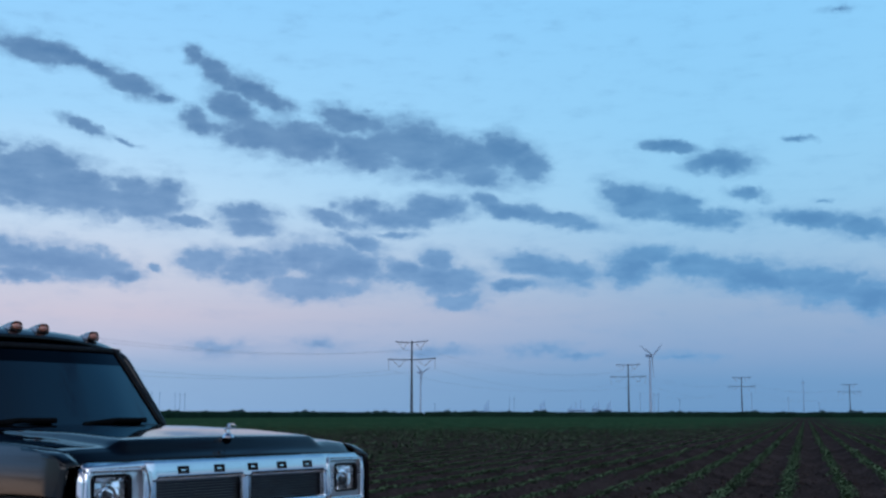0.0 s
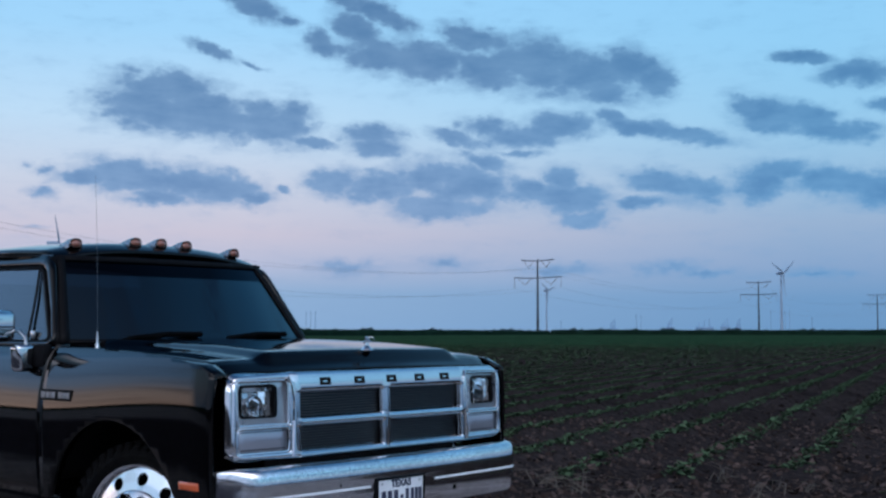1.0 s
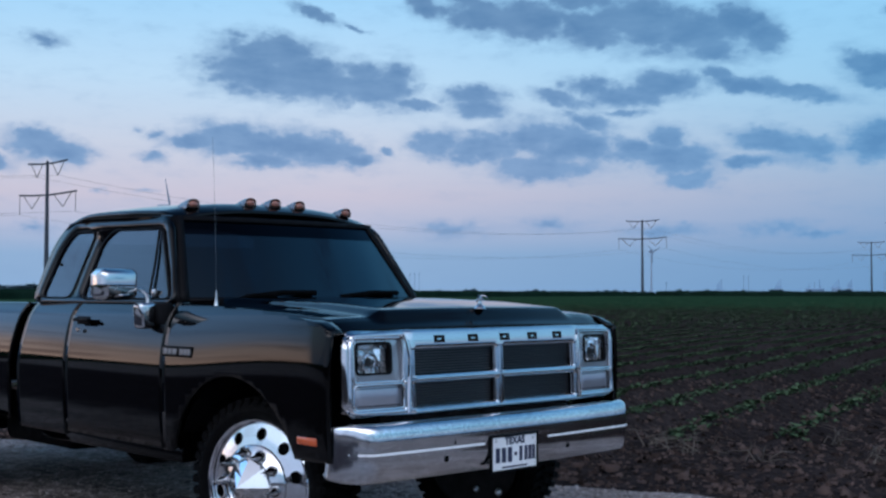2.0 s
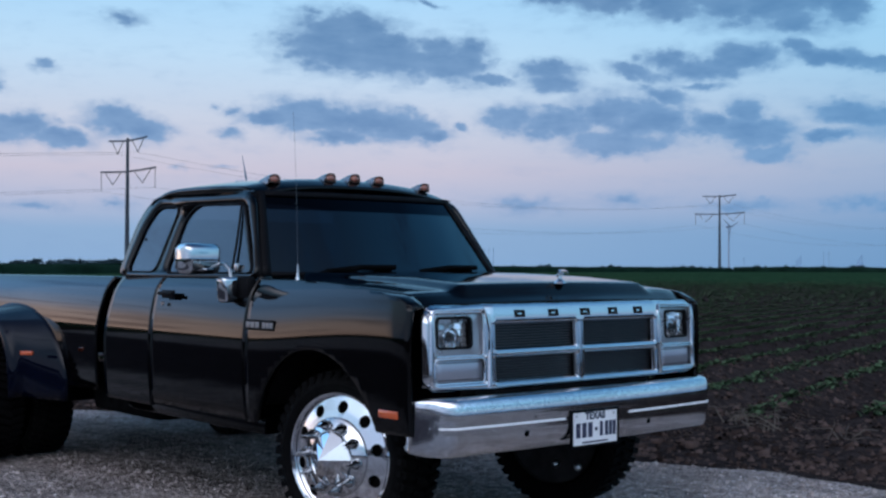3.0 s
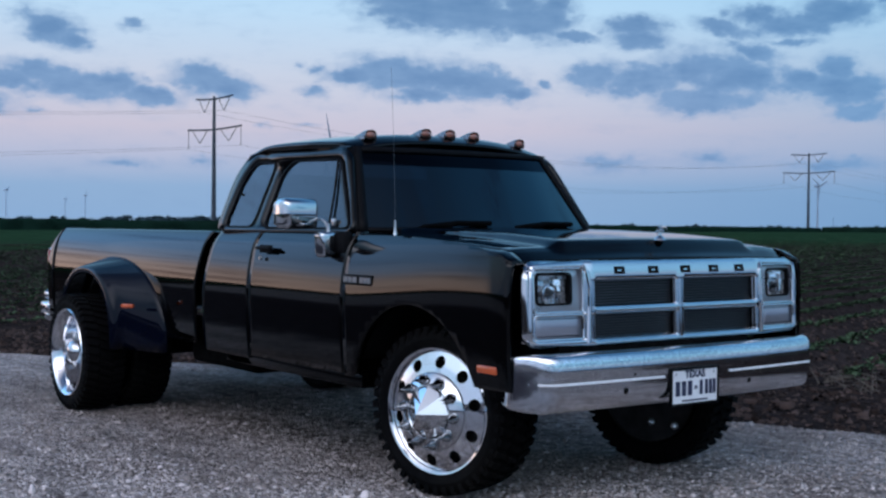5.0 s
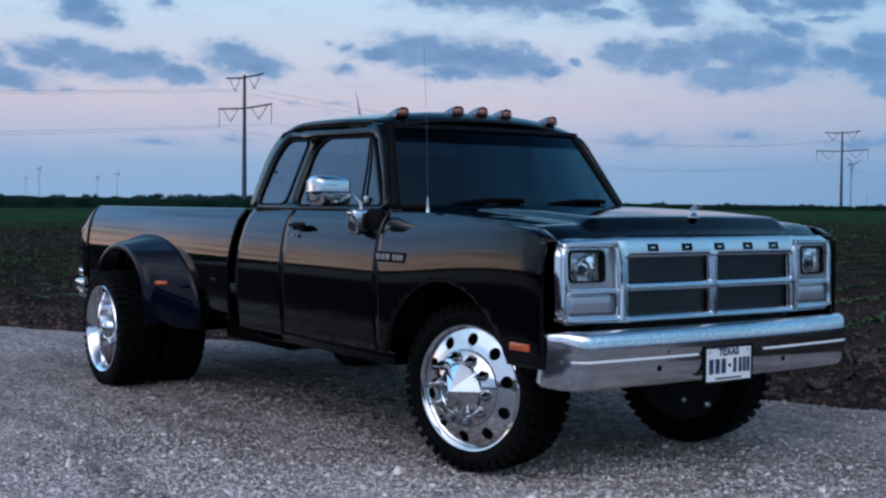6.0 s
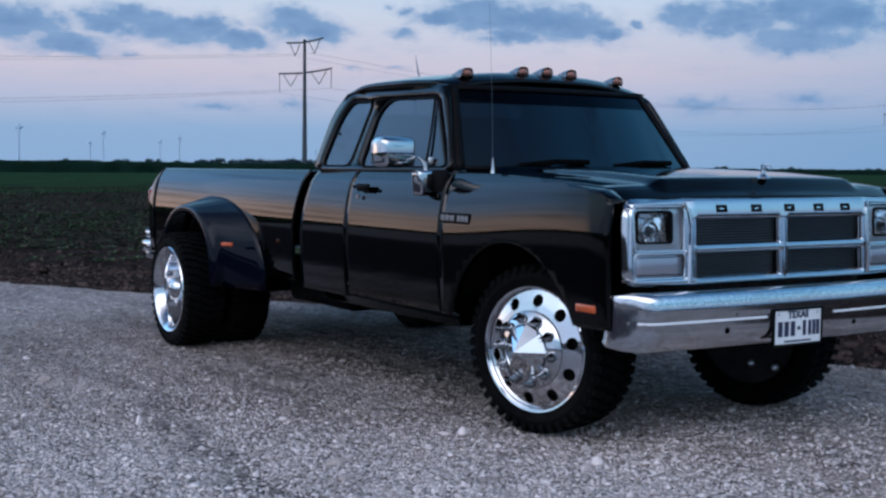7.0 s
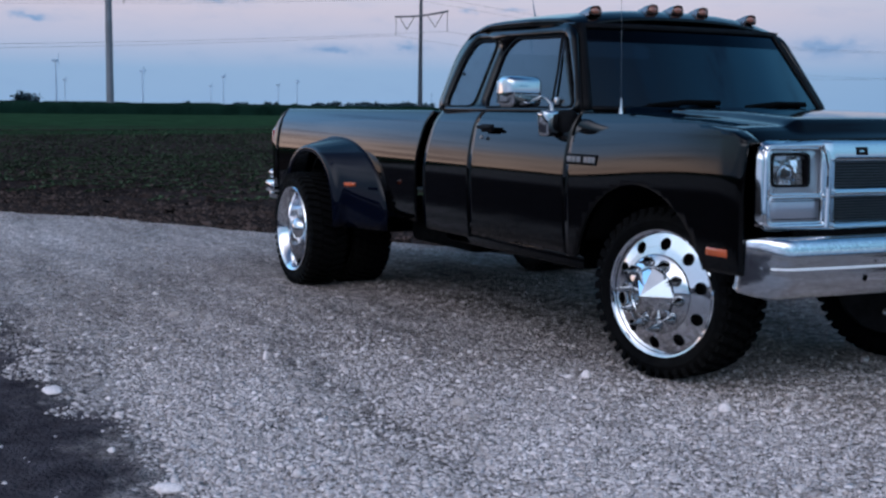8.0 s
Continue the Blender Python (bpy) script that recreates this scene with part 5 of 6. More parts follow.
sheet(bm, [[(x - 0.02 * u * u * max(0, (x + 1.12) / 0.15), u * roof_half(x), roof_z(x, u * 0.74) - (0.022 if abs(u) > 1 else 0)) for u in us_r] for x in xs_r])
bmesh.ops.recalc_face_normals(bm, faces=bm.faces)
if sum(f.normal.z for f in bm.faces) < 0:
    bmesh.ops.reverse_faces(bm, faces=bm.faces)
roof = thick(part("roof", bm, PAINT, truck, sharp=60), 0.03)


def wind(u, v):
    """Windscreen surface: u from the right to the left side, v from the cowl to the roof."""
    half = 0.843 + (0.690 - 0.843) * v
    bend = 1 - (abs(u)) ** 2.4
    x = (-0.695 + 0.12 * bend) + (-0.300 - 0.045 * bend) * v
    return Vector((x, u * half, 1.285 + 0.470 * v))


def wind_patch(u0, u1, v0, v1, nu=20, nv=8, lift=0.0):
    bm = bmesh.new()
    sheet(bm, [[wind(u0 + (u1 - u0) * i / nu, v0 + (v1 - v0) * j / nv) + Vector((lift, 0, lift * 0.7)) for i in range(nu + 1)] for j in range(nv + 1)])
    bmesh.ops.recalc_face_normals(bm, faces=bm.faces)
    if sum(f.normal.x for f in bm.faces) < 0:
        bmesh.ops.reverse_faces(bm, faces=bm.faces)
    return bm


screen = part("windscreen", wind_patch(-0.955, 0.955, 0.03, 0.785), GLASS_WIND, truck, "dark tinted windscreen")
GLASS_BAND = glass("dark_sun_band_film", (0.002, 0.003, 0.005), rough=0.12, ior=1.22, sheen=(0.6, 0.8, 1.0))
part("sun_band", wind_patch(-0.955, 0.955, 0.785, 0.955, 20, 3), GLASS_BAND, screen, "dark sun band along the top")
bm = bmesh.new()
for a in ((-1.0, -0.945, 0, 1, 2, 8), (0.945, 1.0, 0, 1, 2, 8), (-0.95, 0.95, 0.945, 1.0, 20, 2), (-0.95, 0.95, 0.0, 0.035, 20, 2)):
    join(bm, wind_patch(*a, lift=0.004))
thick(part("windscreen_seal", bm, SEAL, screen), 0.012, 0)
for sgn in (-1, 1):
    bm = bmesh.new()
    sheet(bm, [[wind(sgn * 1.0, j / 8) + Vector((0.004, 0, 0)), wind(sgn * 1.0, j / 8) + Vector((-0.012, sgn * 0.010, 0.0)), wind(sgn * 1.0, j / 8) + Vector((-0.035, sgn * (glass_y(wind(1, j / 8).x, 1.285 + 0.47 * j / 8) - abs(wind(1, j / 8).y)), 0))] for j in range(9)])
    thick(part("windscreen_pillar", bm, SEAL, truck, "black windscreen pillar"), 0.02, 0)
# header above the glass, rear wall of the cab with its window
part("rear_wall", box(bmesh.new(), -2.20, -2.17, -0.88, 0.88, 0.55, 1.30, 0.01), PAINT, truck)
bm = bmesh.new()
sheet(bm, [[(-2.20 + 0.10 * k, s * (0.915 - 0.16 * k), 1.28 + 0.44 * k) for s in (-1, -0.8, 0.8, 1)] for k in (0, 0.2, 0.8, 1)])
bmesh.ops.delete(bm, geom=[f for f in bm.faces if abs(f.calc_center_median().y) < 0.3 and 1.36 < f.calc_center_median().z < 1.7], context="FACES")
thick(part("rear_window_frame", bm, PAINT, truck), 0.02, 0)
bm = bmesh.new()
sheet(bm, [[(-2.202 + (z - 1.28) * 0.225, s * 0.74, z) for s in (-1, 1)] for z in (1.36, 1.64)])
part("rear_window", bm, GLASS_TINT, truck)

# wipers
for y0, y1 in ((-0.62, -0.02), (0.02, 0.66)):
    bm = bmesh.new()
    p0 = wind(y0 / 0.845, 0.0) + Vector((0.055, 0, 0.0))
    p1 = wind((y0 + y1) / 2 / 0.845, 0.05) + Vector((0.035, 0, 0.012))
    tube(bm, [p0, (p0 + p1) / 2 + Vector((0.01, 0, 0.015)), p1], 0.012, 6)
    a, b = wind((y0 + 0.12) / 0.845, 0.025) + Vector((0.02, 0, 0.012)), wind((y1 - 0.02) / 0.845, 0.075) + Vector((0.02, 0, 0.012))
    tube(bm, [a, (a + b) / 2 + Vector((0.012, 0, 0.012)), b], 0.017, 6)
    part("wiper", bm, PAINT_DULL, truck, "black wiper arm and blade")

# cab lights on the roof
for y, z in ((-0.552, 1.812), (-0.165, 1.838), (0.012, 1.842), (0.192, 1.838), (0.552, 1.812)):
    bm = bmesh.new()
    n = 12
    rows = []
    for i in range(n + 1):
        t = i / n
        x = -1.215 + 0.175 * t
        h = 0.006 + 0.046 * t ** 0.75 - 0.004 * max(0.0, t - 0.85) / 0.15
        w = 0.014 + 0.029 * t ** 0.7
        rows.append([(x + 0.012 * math.sin(a) * (t > 0.9), y + w * math.copysign(abs(math.cos(a)) ** 0.7, math.cos(a)), z - 0.006 + (h + 0.006) * math.sin(a) ** 0.8) for a in [math.pi * j / 12 for j in range(13)]])
    rows.append([(-1.040, y, z + 0.018)] * 13)
    sheet(bm, rows)
    light = part("cab_light", bm, LIGHT_BODY, truck, "smoked amber cab marker light")
    bm = lathe(bmesh.new(), [(0, 0.010), (0.016, 0.007), (0.025, 0.0), (0.027, -0.010)], 18, pose(-1.031, y, z + 0.020, 0, 84) @ Matrix.Diagonal((0.72, 1.15, 1, 1)))
    part("lens", bm, AMBER_ROOF, light)
    bm = lathe(bmesh.new(), [(0.026, -0.006), (0.030, 0.001), (0.033, -0.006)], 20, pose(-1.033, y, z + 0.020, 0, 84) @ Matrix.Diagonal((0.72, 1.15, 1, 1)), closed=True)
    part("bezel", bm, SATIN, light)

# aerial on the right fender
bm = lathe(bmesh.new(), [(0, 0.085), (0.003, 0.083), (0.005, 0.055), (0.006, 0.035), (0.010, 0.010), (0.013, 0.0)], 14, pose(-0.33, -0.86, 1.262))
aerial = part("aerial", bm, SATIN, truck, "thin chrome aerial")
part("mast", tube(bmesh.new(), [(-0.33, -0.86, 1.31), (-0.345, -0.86, 1.7), (-0.375, -0.86, 2.12)], 0.0010, 6, 0.0008), GUNMETAL, aerial)

# tow mirrors
for sgn in (-1, 1):
    base = part("mirror", box(bmesh.new(), -0.735, -0.612, sgn * 0.955 - 0.03, sgn * 0.955 + 0.03, 1.165, 1.285, 0.02), SEAL, truck, "chrome square tow mirror on a black bracket")
    bm = bmesh.new()
    b2 = box(bmesh.new(), -0.05, 0.04, -0.055, 0.055, -0.072, 0.062, 0.022, 3)
    for v in b2.verts:
        v.co.y *= 0.75 + 2.6 * max(0, v.co.z + 0.02)
    join(bm, b2, pose(-0.733, sgn * 1.025, 1.219))
    part("bracket_cover", bm, CHROME, base)
    part("arm", tube(bmesh.new(), [(-0.730, sgn * 1.012, 1.275), (-0.748, sgn * 1.004, 1.318), (-0.80, sgn * 1.004, 1.345), (-0.862, sgn * 1.022, 1.360)], 0.009, 8), SATIN, base)
    bm = box(bmesh.new(), -0.060, 0.050, -0.110, 0.110, -0.082, 0.082, 0.034, 5)
    for v in bm.verts:
        if v.co.x > 0:
            v.co.x += 0.012 * (1 - (v.co.y / 0.108) ** 2) + 0.014 * (1 - (v.co.z / 0.082) ** 2)
    bmesh.ops.transform(bm, matrix=pose(-0.862, sgn * 1.128, 1.374, 0, 0, -sgn * 6), verts=bm.verts)
    part("mirror_head", bm, CHROME, base)
    bm = box(bmesh.new(), -0.930, -0.920, sgn * 1.128 - 0.10, sgn * 1.128 + 0.10, 1.314, 1.434, 0.004)
    part("mirror_glass", bm, CHROME, base)
    if sgn > 0:  # folded back along its door
        base.matrix_local = pose(-0.36, -0.27, 0.0) @ pose(-0.66, 1.235, 0, 0, 0, 60) @ pose(0.66, -1.235, 0)

# interior
part("dashboard", box(bmesh.new(), -0.95, -0.66, -0.82, 0.82, 0.95, 1.24, 0.04), SEAL, truck)
part("cab_floor", box(bmesh.new(), -2.12, -0.6, -0.88, 0.88, 0.56, 0.62), PAINT_DULL, truck)
seat = part("bench_seat", box(bmesh.new(), -1.60, -1.12, -0.75, 0.75, 0.62, 0.98, 0.05), CLOTH, truck, "dark cloth bench seat")
bm = box(bmesh.new(), -0.07, 0.07, -0.74, 0.74, 0, 0.48, 0.05)
bmesh.ops.transform(bm, matrix=pose(-1.60, 0, 0.90, 0, -12), verts=bm.verts)
part("seat_back", bm, CLOTH, seat)
bm = bmesh.new()
bmesh.ops.create_cone(bm, segments=8, radius1=0.02, radius2=0.02, depth=0.3)
bmesh.ops.transform(bm, matrix=pose(-0.95, 0.40, 1.12, 0, 60), verts=bm.verts)
ring = [(0.19 * math.cos(a), 0.19 * math.sin(a), 0) for a in [2 * math.pi * k / 28 for k in range(29)]]
b2 = tube(bmesh.new(), ring, 0.014, 8)
join(bm, b2, pose(-1.06, 0.40, 1.17, 0, -65))
part("steering_wheel", bm, SEAL, truck)


# ---------- bed with wide rear fenders ----------
def rear_x(z):
    """The bed's rear corner leans out below the rail."""
    return -5.03 - 0.16 * min(1, max(0, (1.275 - z) / 0.17))


bed = part("bed_floor", box(bmesh.new(), -5.12, -2.20, -0.80, 0.80, 0.78, 0.82, 0.01), PAINT_DULL, truck)
part("bed_front_wall", box(bmesh.new(), -2.395, -2.36, -0.90, 0.90, 0.60, 1.26, 0.012), PAINT, truck)
tail = part("tailgate", box(bmesh.new(), -5.17, -5.13, -0.80, 0.80, 0.72, 1.24, 0.015), PAINT, truck)
part("tailgate_handle", box(bmesh.new(), -5.185, -5.165, -0.10, 0.10, 1.08, 1.13, 0.008), CHROME, tail)


def bed_bottom(x):
    r = 0.60
    d = x + WHEELBASE
    return max(0.56, 0.42 + math.sqrt(r * r - d * d)) if abs(d) < r else 0.56


def flare_lip(theta, u):
    """Rear fender skin: theta from the front round over the wheel to the back, u from the outer lip to the bed side."""
    c, s = math.cos(theta), max(0.0, math.sin(theta))
    wide = u ** 1.5
    rx = (0.495 + 0.05 * min(1, u * 6)) + (0.50 if c > 0 else 0.12) * wide
    rz = (0.515 + 0.035 * min(1, u * 6)) + 0.075 * wide
    y = 1.235 - 0.012 * (1 - min(1, u * 6)) ** 2 - 0.235 * smooth_u(u)
    x = -WHEELBASE + 0.03 + rx * math.copysign(abs(c) ** 0.92, c)
    z = 0.45 + rz * s ** 0.92
    if c > 0:  # the front tucks under towards its foot
        tuck = (1 - s) ** 1.5 * min(1, 3 * u)
        x -= 0.13 * tuck
        y -= 0.09 * tuck * (1 - u)
    return x, y, z


def smooth_u(u):
    return u * u * (1.6 - 0.6 * u)


for sgn in (-1, 1):
    bow_bed = lambda x, z: (min(0.0, rear_x(z) - x) if x < -5.0 else 0.0, 0.0)
    side = side_panel("bed_side", -5.03, -2.285, sgn, bed_bottom, truck, bow=lambda x, z: (-0.23 * (BELT - max(z, 0.9)) * max(0.0, (x + 2.9) / 0.615), 0.0), step=0.02)
    # rear corner behind the fender
    bm = bmesh.new()
    rows = []
    for k in range(5):
        rows.append([(-5.03 + (rear_x(z) + 5.03) * k / 4, sgn * (side_y(z, -5.0) - 0.012 * (k / 4) ** 2), z) for z in [lv for lv in LEVELS if lv > 0.55]])
    rows.append([(rear_x(z), sgn * (side_y(z, -5.0) - 0.16), z) for z in [lv for lv in LEVELS if lv > 0.55]])
    sheet(bm, rows)
    thick(part("bed_corner", bm, PAINT, truck), 0.015, 0)
    part("bed_rail", box(bmesh.new(), -5.02, -2.295, sgn * 0.88 - 0.045, sgn * 0.88 + 0.045, 1.225, 1.272, 0.015), PAINT, truck)
    part("bed_inner_wall", box(bmesh.new(), -5.10, -2.22, sgn * 0.80 - 0.015, sgn * 0.80 + 0.015, 0.80, 1.23, 0.01), PAINT_DULL, truck)
    bm = bmesh.new()
    nth, nu = 36, 14
    sheet(bm, [[(p[0], sgn * p[1], p[2]) for p in [flare_lip(math.pi * i / nth, (j / nu) ** 1.3) for j in range(nu + 1)]] for i in range(nth + 1)])
    bmesh.ops.recalc_face_normals(bm, faces=bm.faces)
    if sum(f.normal.z * f.calc_area() for f in bm.faces) < 0:
        bmesh.ops.reverse_faces(bm, faces=bm.faces)
    flare = thick(part("rear_fender", bm, PAINT_SATIN, truck, "wide bulging rear fender", sharp=60), 0.02)
    xm, ym, zm = flare_lip(0.62, 0.62)
    bm = box(bmesh.new(), -0.012, 0.012, -0.045, 0.045, -0.013, 0.013, 0.006)
    bmesh.ops.transform(bm, matrix=pose(-3.01, sgn * 1.195, 0.765, 0, 0, sgn * 55), verts=bm.verts)
    part("fender_marker", bm, AMBER, flare, "small amber marker lens")
    # tail lamp
    bm = box(bmesh.new(), -5.215, -5.16, sgn * 0.90 - 0.09, sgn * 0.90 + 0.09, 0.80, 1.12, 0.02)
    tl = part("tail_lamp", bm, CHROME_DARK, truck, "red tail lamp in a bright frame")
    part("lens", box(bmesh.new(), -5.225, -5.18, sgn * 0.915 - 0.085, sgn * 0.915 + 0.085, 0.82, 1.10, 0.015), RED, tl)
bm = box(bmesh.new(), -5.42, -5.22, -1.0, 1.0, 0.56, 0.66, 0.025, 3)
rb = part("rear_bumper", bm, CHROME_WORN, truck, "chrome step bumper")
for y in (-0.93, 0.93):
    for z in (0.53, 0.70):
        part("bumper_end", lathe(bmesh.new(), [(0, 0.07), (0.03, 0.06), (0.045, 0.03), (0.045, -0.03), (0, -0.04)], 16, pose(-5.30, y, z + 0.02, 90 if y < 0 else -90)), CHROME, rb)

# ---------- chassis ----------
for sgn in (-1, 1):
    part("frame_rail", box(bmesh.new(), -5.0, 0.7, sgn * 0.44 - 0.04, sgn * 0.44 + 0.04, 0.50, 0.64, 0.01), PAINT_DULL, truck)
    part("leaf_spring", tube(bmesh.new(), [(-4.5, sgn * 0.52, 0.55), (-3.785, sgn * 0.52, 0.44), (-3.0, sgn * 0.52, 0.55)], 0.035, 6), PAINT_DULL, truck)
part("front_axle", tube(bmesh.new(), [(0, -0.66, 0.405), (0, 0.66, 0.405)], 0.05, 12), PAINT_DULL, truck)
part("rear_axle", tube(bmesh.new(), [(-WHEELBASE, -1.0, 0.40), (-WHEELBASE, 1.0, 0.40)], 0.06, 12), PAINT_DULL, truck)
bm = lathe(bmesh.new(), [(0, -0.17), (0.12, -0.12), (0.17, 0), (0.12, 0.12), (0, 0.17)], 20, pose(-WHEELBASE, 0, 0.40, 0, 90))
part("differential", bm, PAINT_DULL, truck)
part("driveshaft", tube(bmesh.new(), [(-WHEELBASE, 0, 0.42), (-0.9, 0, 0.55)], 0.045, 10), PAINT_DULL, truck)
part("fuel_tank", box(bmesh.new(), -2.75, -1.85, -0.86, -0.50, 0.40, 0.60, 0.05, 3), PAINT_DULL, truck)
part("transmission", box(bmesh.new(), -1.5, -0.5, -0.22, 0.22, 0.38, 0.64, 0.05), PAINT_DULL, truck)
part("exhaust_pipe", tube(bmesh.new(), [(-0.5, -0.30, 0.46), (-1.6, -0.34, 0.44), (-3.0, -0.36, 0.46)], 0.038, 10), PAINT_DULL, truck)
part("oil_pan", box(bmesh.new(), -0.45, 0.35, -0.2, 0.2, 0.42, 0.64, 0.05), PAINT_DULL, truck)


# ---------- wheels: z of the wheel's own frame points outwards ----------
def tyre_mesh(width, lugs=44):
    """Mud tyre: carcass with rounded shoulders and staggered tread blocks."""
    bm = bmesh.new()
    w, R = width / 2, TYRE_R - 0.022
    lathe(bm, [(0.298, w * 0.80), (0.318, w * 0.93), (0.350, w * 1.0), (R - 0.020, w * 0.95), (R - 0.004, w * 0.84), (R, w * 0.6), (R + 0.001, 0), (R, -w * 0.6),
               (R - 0.004, -w * 0.84), (R - 0.020, -w * 0.95), (0.350, -w), (0.318, -w * 0.93), (0.298, -w * 0.80)], 72)
    carcass, bm = bm, bmesh.new()
    for k in range(lugs):
        a = 2 * math.pi * k / lugs
        for side in (-1, 1):
            aa = a + (math.pi / lugs if side > 0 else 0)
            b = box(bmesh.new(), R - 0.012, R + 0.022, -0.016, 0.016, 0.40 * w, 0.93 * w)
            for v in b.verts:
                if v.co.z > 0.9 * w:
                    v.co.x -= 0.006
                v.co.y += 0.035 * (v.co.z / w - 0.4)
                v.co.z *= side
            join(bm, b, pose(0, 0, 0, 0, 0, math.degrees(aa)))
            b = box(bmesh.new(), R - 0.03, R - 0.004, -0.013, 0.013, 0.90 * w, 0.985 * w)
            for v in b.verts:
                v.co.y += 0.02
                v.co.z *= side
            join(bm, b, pose(0, 0, 0, 0, 0, math.degrees(aa)))
        b = box(bmesh.new(), R - 0.008, R + 0.021, -0.014, 0.014, -0.33 * w, 0.33 * w)
        for v in b.verts:
            v.co.y += 0.05 * (v.co.z / w)
        join(bm, b, pose(0, 0, 0, 0, 0, math.degrees(a)))
    for b in (carcass, bm):
        bmesh.ops.recalc_face_normals(b, faces=b.faces)
    return carcass, bm


def spike(bm, m, r=0.021, h=0.094):
    lathe(bm, [(r * 0.85, -0.010), (r * 0.95, 0.0), (r * 1.12, 0.010), (r * 1.08, 0.022), (r * 0.72, 0.036), (r * 0.40, 0.052), (r * 0.16, 0.6 * h + 0.016), (0.0, h)], 14, m)


def front_wheel(m, turned=0.0):
    """Ten-hole polished wheel, stepped centre cap and ten pointed nut covers."""
    wheel = empty("wheel", "", "", m)
    wheel.parent = truck
    carcass, tread = tyre_mesh(0.30)
    part("tyre", carcass, RUBBER, wheel, "knobby black mud tyre", sharp=35)
    tagged(part("tread", tread, RUBBER, wheel, "chunky staggered tread blocks", sharp=35), kind="stuff")
    f = 0.128  # outer flange
    bm = bmesh.new()
    lathe(bm, [(0.287, -0.14), (0.296, f - 0.02), (0.309, f - 0.004), (0.312, f + 0.006), (0.306, f + 0.013), (0.297, f + 0.010), (0.291, f - 0.006)], 72)
    # disc, with ten round holes cut through
    n = 10
    b = bmesh.new()
    edges = []
    for radius, seg in ((0.291, 80), (0.10, 40)):
        vs = [b.verts.new((radius * math.cos(2 * math.pi * i / seg), radius * math.sin(2 * math.pi * i / seg), 0)) for i in range(seg)]
        edges += [b.edges.new((p, q)) for p, q in zip(vs, vs[1:] + vs[:1])]
    for k in range(n):
        a = 2 * math.pi * (k + 0.5) / n
        vs = [b.verts.new((0.240 * math.cos(a) + 0.030 * math.cos(t), 0.240 * math.sin(a) + 0.030 * math.sin(t), 0)) for t in [2 * math.pi * i / 20 for i in range(20)]]
        edges += [b.edges.new((p, q)) for p, q in zip(vs, vs[1:] + vs[:1])]
    bmesh.ops.triangle_fill(b, use_beauty=True, edges=edges, normal=(0, 0, 1))
    for v in b.verts:
        r = math.hypot(v.co.x, v.co.y)
        v.co.z = f - 0.010 + 0.34 * max(0.0, 0.291 - r) - 0.30 * max(0.0, 0.291 - r) ** 2
    g = bmesh.ops.extrude_face_region(b, geom=b.faces[:])
    for v in g["geom"]:
        if isinstance(v, bmesh.types.BMVert):
            v.co.z -= 0.016
    bmesh.ops.recalc_face_normals(b, faces=b.faces)
    join(bm, b)
    part("rim", bm, ALLOY, wheel, "polished ten-hole aluminium wheel")
    part("brake_drum", lathe(bmesh.new(), [(0, 0.06), (0.19, 0.05), (0.195, -0.1)], 32), GRILLE_BACK, wheel)
    part("backing_plate", lathe(bmesh.new(), [(0, -0.112), (0.20, -0.108), (0.284, -0.122), (0.288, -0.13)], 40), GRILLE_BACK, wheel)
    h = f + 0.017  # foot of the hub cover on the domed disc
    bm = lathe(bmesh.new(), [(0.192, h - 0.004), (0.190, h + 0.014), (0.182, h + 0.022), (0.130, h + 0.046), (0.126, h + 0.042)], 64)
    cap = part("hub_cover", bm, CHROME, wheel, "stepped chrome hub cover")
    bm = lathe(bmesh.new(), [(0.130, h + 0.042), (0.127, h + 0.050), (0.0, h + 0.140)], 8, pose(0, 0, 0, 0, 0, -turned))
    part("cone_cap", bm, CHROME, cap, "pointed chrome centre cone", sharp=20)
    for k in range(10):
        a = 2 * math.pi * k / 10
        bm = bmesh.new()
        spike(bm, pose(0.157 * math.cos(a), 0.157 * math.sin(a), h + 0.034), 0.023, 0.100)
        part("nut_cover", bm, CHROME_DARK, cap)
    return wheel


def rear_wheel(m):
    """Deep-dish polished dual wheel with a domed hub and its two tyres."""
    wheel = empty("wheel", "", "", m)
    wheel.parent = truck
    f = 0.0
    for z in (-0.150, -0.500):
        for nm, m in zip(("tyre", "tread"), tyre_mesh(0.29)):
            ob = part(nm, m, RUBBER, wheel, "knobby black mud tyre" if nm == "tyre" else "chunky staggered tread blocks", sharp=35)
            ob.location.z = z
            if nm == "tread":
                tagged(ob, kind="stuff")
    bm = lathe(bmesh.new(), [(0.290, -0.30), (0.296, f - 0.036), (0.306, f - 0.018), (0.312, f - 0.008), (0.307, f), (0.298, f - 0.004), (0.288, f - 0.022), (0.272, f - 0.05), (0.262, f - 0.09), (0.258, f - 0.19), (0.250, f - 0.215), (0.10, f - 0.225)], 72)
    part("rim", bm, ALLOY, wheel, "deep-dish polished aluminium wheel")
    bm = lathe(bmesh.new(), [(0.125, -0.225), (0.122, -0.16), (0.110, -0.150), (0.092, -0.146), (0.088, -0.07), (0.070, -0.035), (0.035, -0.018), (0, -0.012)], 40)
    hub = part("hub_cover", bm, CHROME, wheel, "domed chrome hub cover")
    for k in range(10):
        a = 2 * math.pi * k / 10
        bm = bmesh.new()
        spike(bm, pose(0.165 * math.cos(a), 0.165 * math.sin(a), -0.222), 0.016, 0.06)
        part("nut_cover", bm, CHROME, hub)
    return wheel


